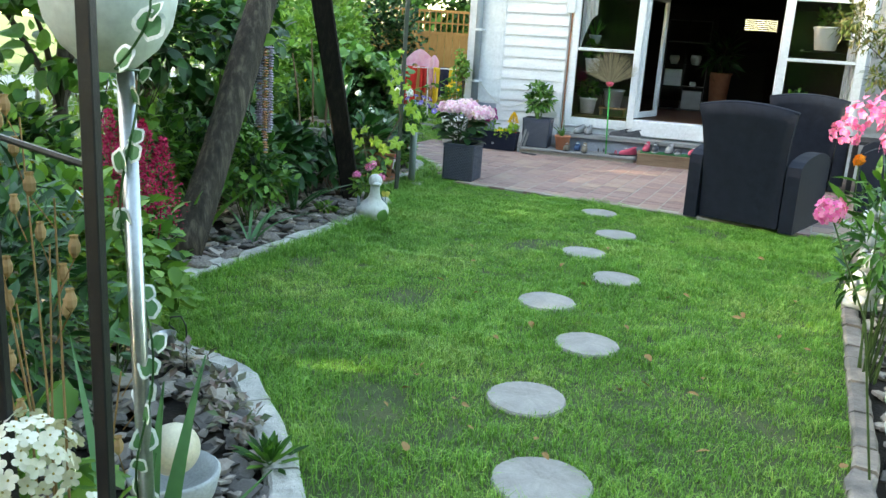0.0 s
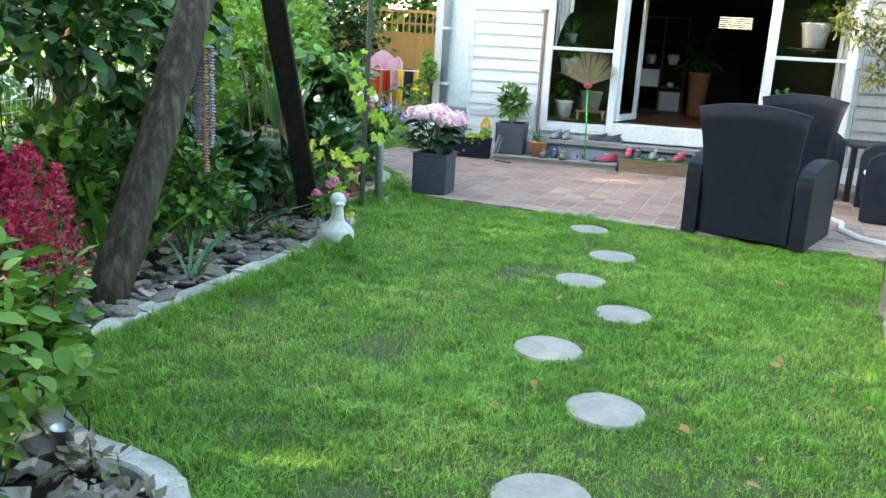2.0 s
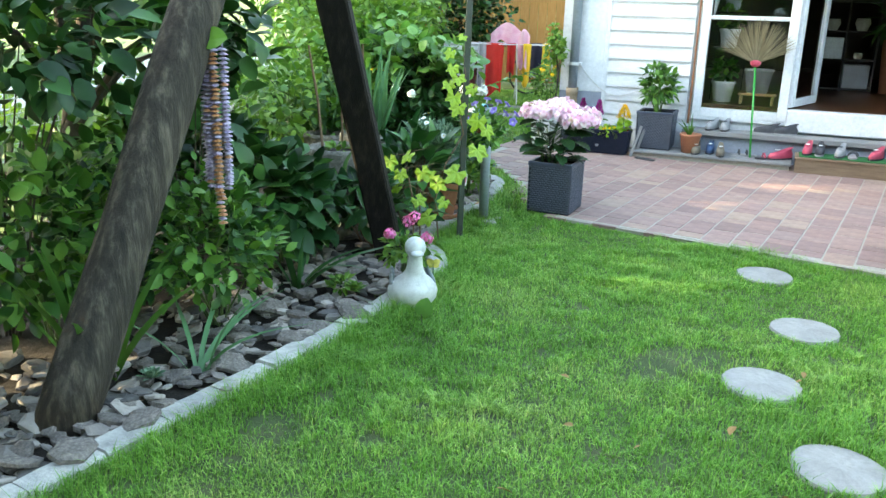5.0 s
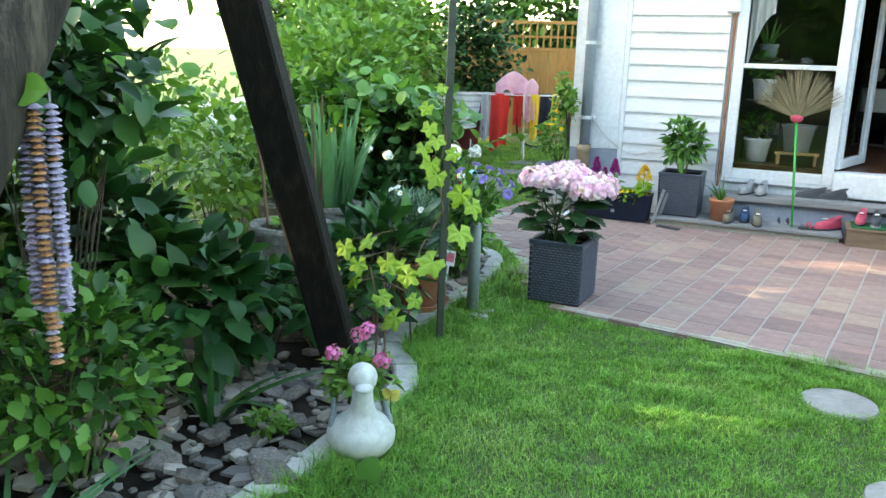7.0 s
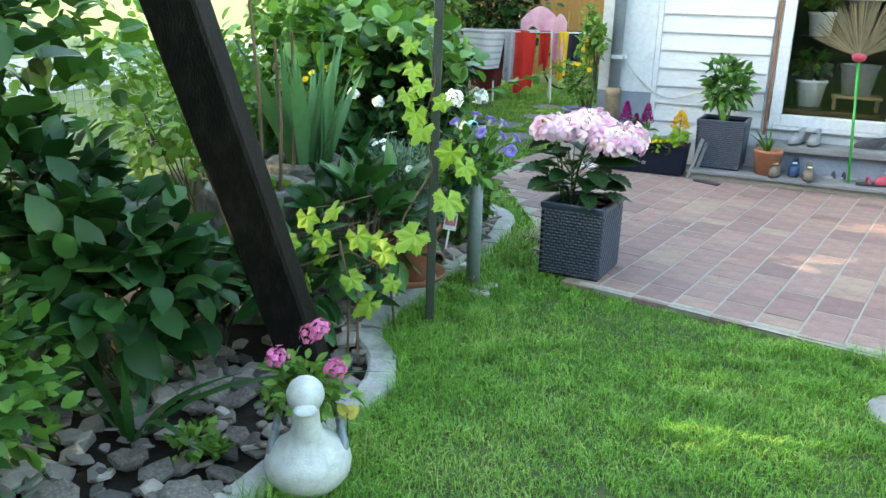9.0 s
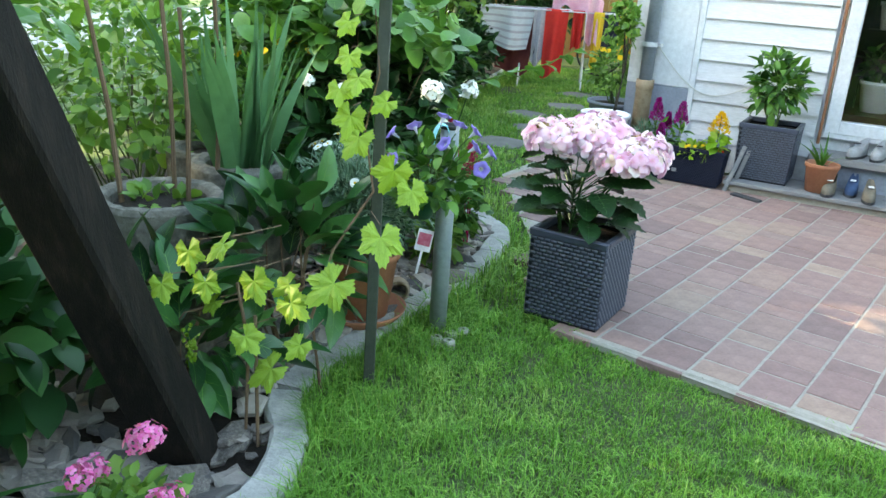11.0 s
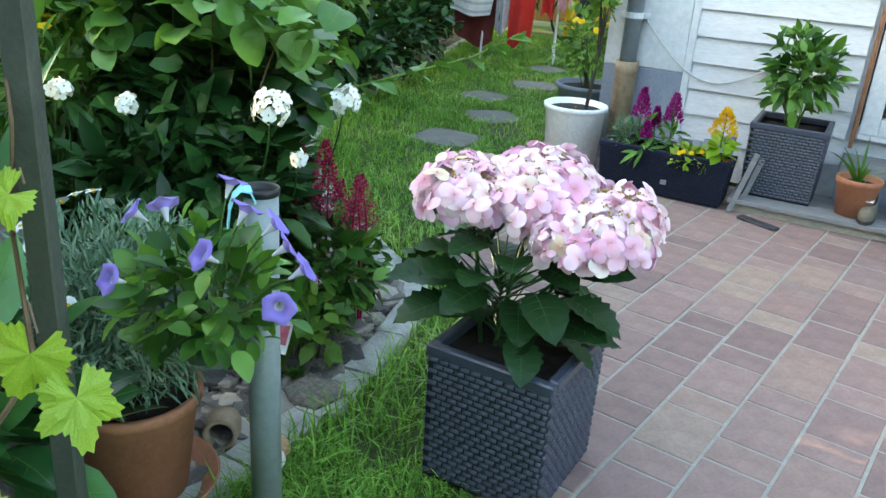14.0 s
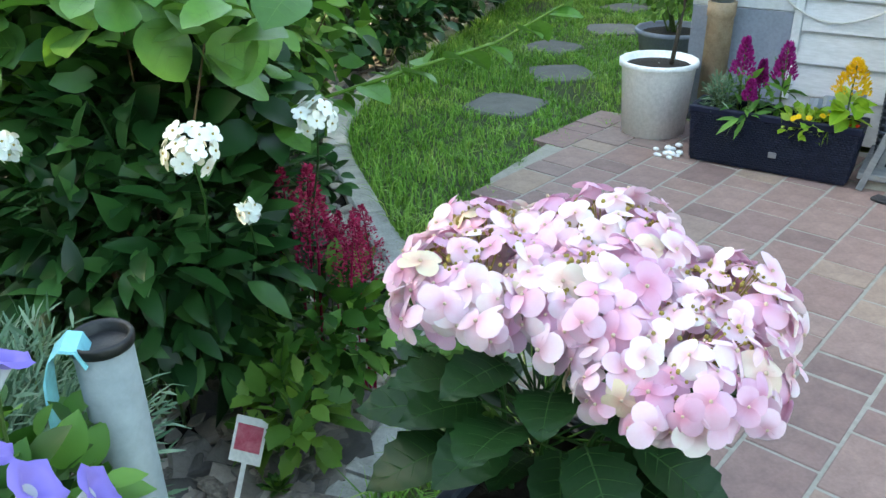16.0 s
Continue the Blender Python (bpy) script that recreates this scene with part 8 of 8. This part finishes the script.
rocks = [rock_mesh(s, 0.13 if s % 2 else 0.22) for s in range(10)]
rock_me = [r.mesh("slate_chip", "slate") for r in rocks]
bed_stones = thing("slate_chippings", "brown and grey slate chippings covering the bed", "stones", pose(-0.8, 7, 0), kind="structure")
rest = MB()
rs = np.random.RandomState(3)
count = 0
N_ROCK = 4300
tl = rs.rand(N_ROCK)
far_end = [i for i, q in enumerate(left_line) if 9.5 < q[1] < 11.9]
tl[3500:] = (far_end[0] - 10 + rs.rand(800) * (far_end[-1] - far_end[0])) / (len(left_line) * 0.83)
for k in range(N_ROCK):
    i = int(tl[k] * (len(left_line) * 0.83)) + 10
    i = min(i, len(left_line) - 2)
    p, q = left_line[i], left_line[i + 1]
    d = (q - p) / np.linalg.norm(q - p)
    nrm = np.array([-d[1], d[0]])
    off = 0.15 + (1.0 if k < 3500 else 0.4) * rs.rand() ** 1.3
    x, y = p + nrm * off
    if inside(np.array([x]), np.array([y]), lawn_poly)[0] or np.min(np.hypot(left_line[:, 0] - x, left_line[:, 1] - y)) < 0.14:
        continue
    s = 0.026 + 0.06 * rs.rand() ** 2 + (0.006 if k >= 3500 else 0)
    m = pose(x, y, -0.03 + rs.rand() * 0.04, rs.uniform(-22, 22), rs.uniform(-22, 22), rs.uniform(0, 360)) @ Matrix.Diagonal((s, s, s, 1))
    v = rs.randint(10)
    if count < 300 and off < 0.6 and 5.6 < y < 11.6:
        o = new("slate_chip", rock_me[v])
        o.parent = bed_stones
        o.matrix_local = pose(0.8, -7, 0) @ m
        count += 1
    else:
        rest.many(np.concatenate(rocks[v].v), rocks[v].f, [np.array(pose(0.8, -7, 0) @ m)])
o = part("slate_chips_rest", rest, "slate_island", bed_stones)
o["kind"] = "stuff"
for x, y, s, mat in ((-1.1, 6.62, 0.09, "slate"), (-1.2, 6.35, 0.1, "slate"), (-1.0, 7.2, 0.09, "slate"), (-0.86, 7.55, 0.08, "slate"), (-0.5, 10.81, 0.11, "slate"), (-0.66, 7.95, 0.1, "slate"), (-0.95, 7.85, 0.08, "slate"), (-0.73, 8.05, 0.09, "slate"), (-0.9, 6.95, 0.03, "pebble"), (-0.62, 8.12, 0.022, "pebble"), (-0.58, 7.85, 0.03, "pebble"), (-1.15, 6.9, 0.03, "pebble")):
    o = new("field_stone", rocks[int(s * 1000) % 10].mesh("field_stone", mat))
    o.matrix_world = pose(x, y, 0.02, R.uniform(-12, 12), R.uniform(-12, 12), R.uniform(0, 360)) @ Matrix.Diagonal((s, s, s * .8, 1))
    tagged(o, "larger flat brown field stone among the slate" if mat == "slate" else "small white pebble among the slate", "stone")
rest = MB()
for k in range(420):
    i = rs.randint(10, 75)
    i = min(i, len(right_line) - 2)
    p, q = right_line[i], right_line[i + 1]
    d = (q - p) / np.linalg.norm(q - p)
    x, y = p + np.array([d[1], -d[0]]) * (0.13 + 0.5 * rs.rand())
    v = rs.randint(10)
    s = 0.025 + 0.03 * rs.rand()
    rest.many(np.concatenate(rocks[v].v), rocks[v].f, [np.array(pose(x, y, -0.025, rs.uniform(-20, 20), rs.uniform(-20, 20), rs.uniform(0, 360)) @ Matrix.Diagonal((s, s, s, 1)))])
solid("slate_chippings_right", rest, "slate_island", "dark slate chippings in the bed along the fence", "stones", kind="stuff")
# drain cover stones at the pipe foot
for x, y in ((-0.29, 10.22), (-0.27, 10.14), (-0.33, 10.15), (-0.25, 10.27)):
    solid("gravel_stone", MB().lathe([(0.03, -0.03), (0.03, 0.0), (0.024, 0.008), (0.01, 0.009)], 10), "pebble", "round pale stone in the earth beside the pipe", "stone", pose(x, y, 0.0))
# fallen leaves
fl = MB().add(*OVATE).mesh("fallen_leaf", "dry")
for k in range(70):
    x, y = rs.uniform(0.3, 2.8), 2.6 + 5.5 * rs.rand() ** 1.4
    if not inside(np.array([x]), np.array([y]), lawn_poly)[0]:
        continue
    o = new("fallen_leaf", fl)
    s = rs.uniform(0.03, 0.06)
    o.matrix_world = pose(x, y, 0.022, rs.uniform(-25, 25), rs.uniform(-25, 25), rs.uniform(0, 360)) @ Matrix.Diagonal((s, s, s, 1))
    tagged(o, "dry brown fallen leaf lying in the grass", "leaf", "fallen leaves")

# pavers
PA = -18.4
PW, PL1, PL2 = 0.208, 0.277, 0.141
pv = [MB().box((-w / 2, -l / 2, -0.04), (w / 2, l / 2, 0.0045), 0.003).mesh("paver", "paver") for w, l in ((PW - .011, PL1 - .011), (PW - .011, PL2 - .011))]
ca, sa = math.cos(radians(PA)), math.sin(radians(PA))
rs = np.random.RandomState(8)
far_pv = MB()
npv = 0
house_x, house_y = math.cos(radians(-10)), math.sin(radians(-10))
cells = []
for i in range(-12, 30):
    for j in range(-9, 16):
        for h in (0, 1):
            along = j * (PL1 + PL2) + (PL1 / 2 if h == 0 else PL1 + PL2 / 2) + (0.2 if i % 2 else 0.0) + 0.075
            acr = (i + 0.5) * PW
            x = 0.46 + acr * ca - along * sa * 1.0
            y = 10.93 + acr * sa + along * ca
            if not inside(np.array([x]), np.array([y]), PATIO)[0]:
                continue
            v = -(x - 1.47) * house_y * 1.0 + (y - 14.05) * house_x
            if v > -0.05:
                continue
            cells.append((math.hypot(x - 0.9, y - 11.6), x, y, h))
cells.sort()
for k, (dd, x, y, h) in enumerate(cells):
    m = pose(x, y, rs.uniform(-.002, .002), rs.uniform(-.5, .5), rs.uniform(-.5, .5), PA + rs.uniform(-.5, .5))
    if k < 300:
        o = new("paver", pv[h])
        o.parent = patio
        o.matrix_local = m
    else:
        w, l = PW - .011, (PL1 if h == 0 else PL2) - .011
        far_pv.box((-w / 2, -l / 2, -0.04), (w / 2, l / 2, 0.0045), 0, 0, m)
o = part("pavers_rest", far_pv, "paver_island", patio)
o["kind"] = "stuff"
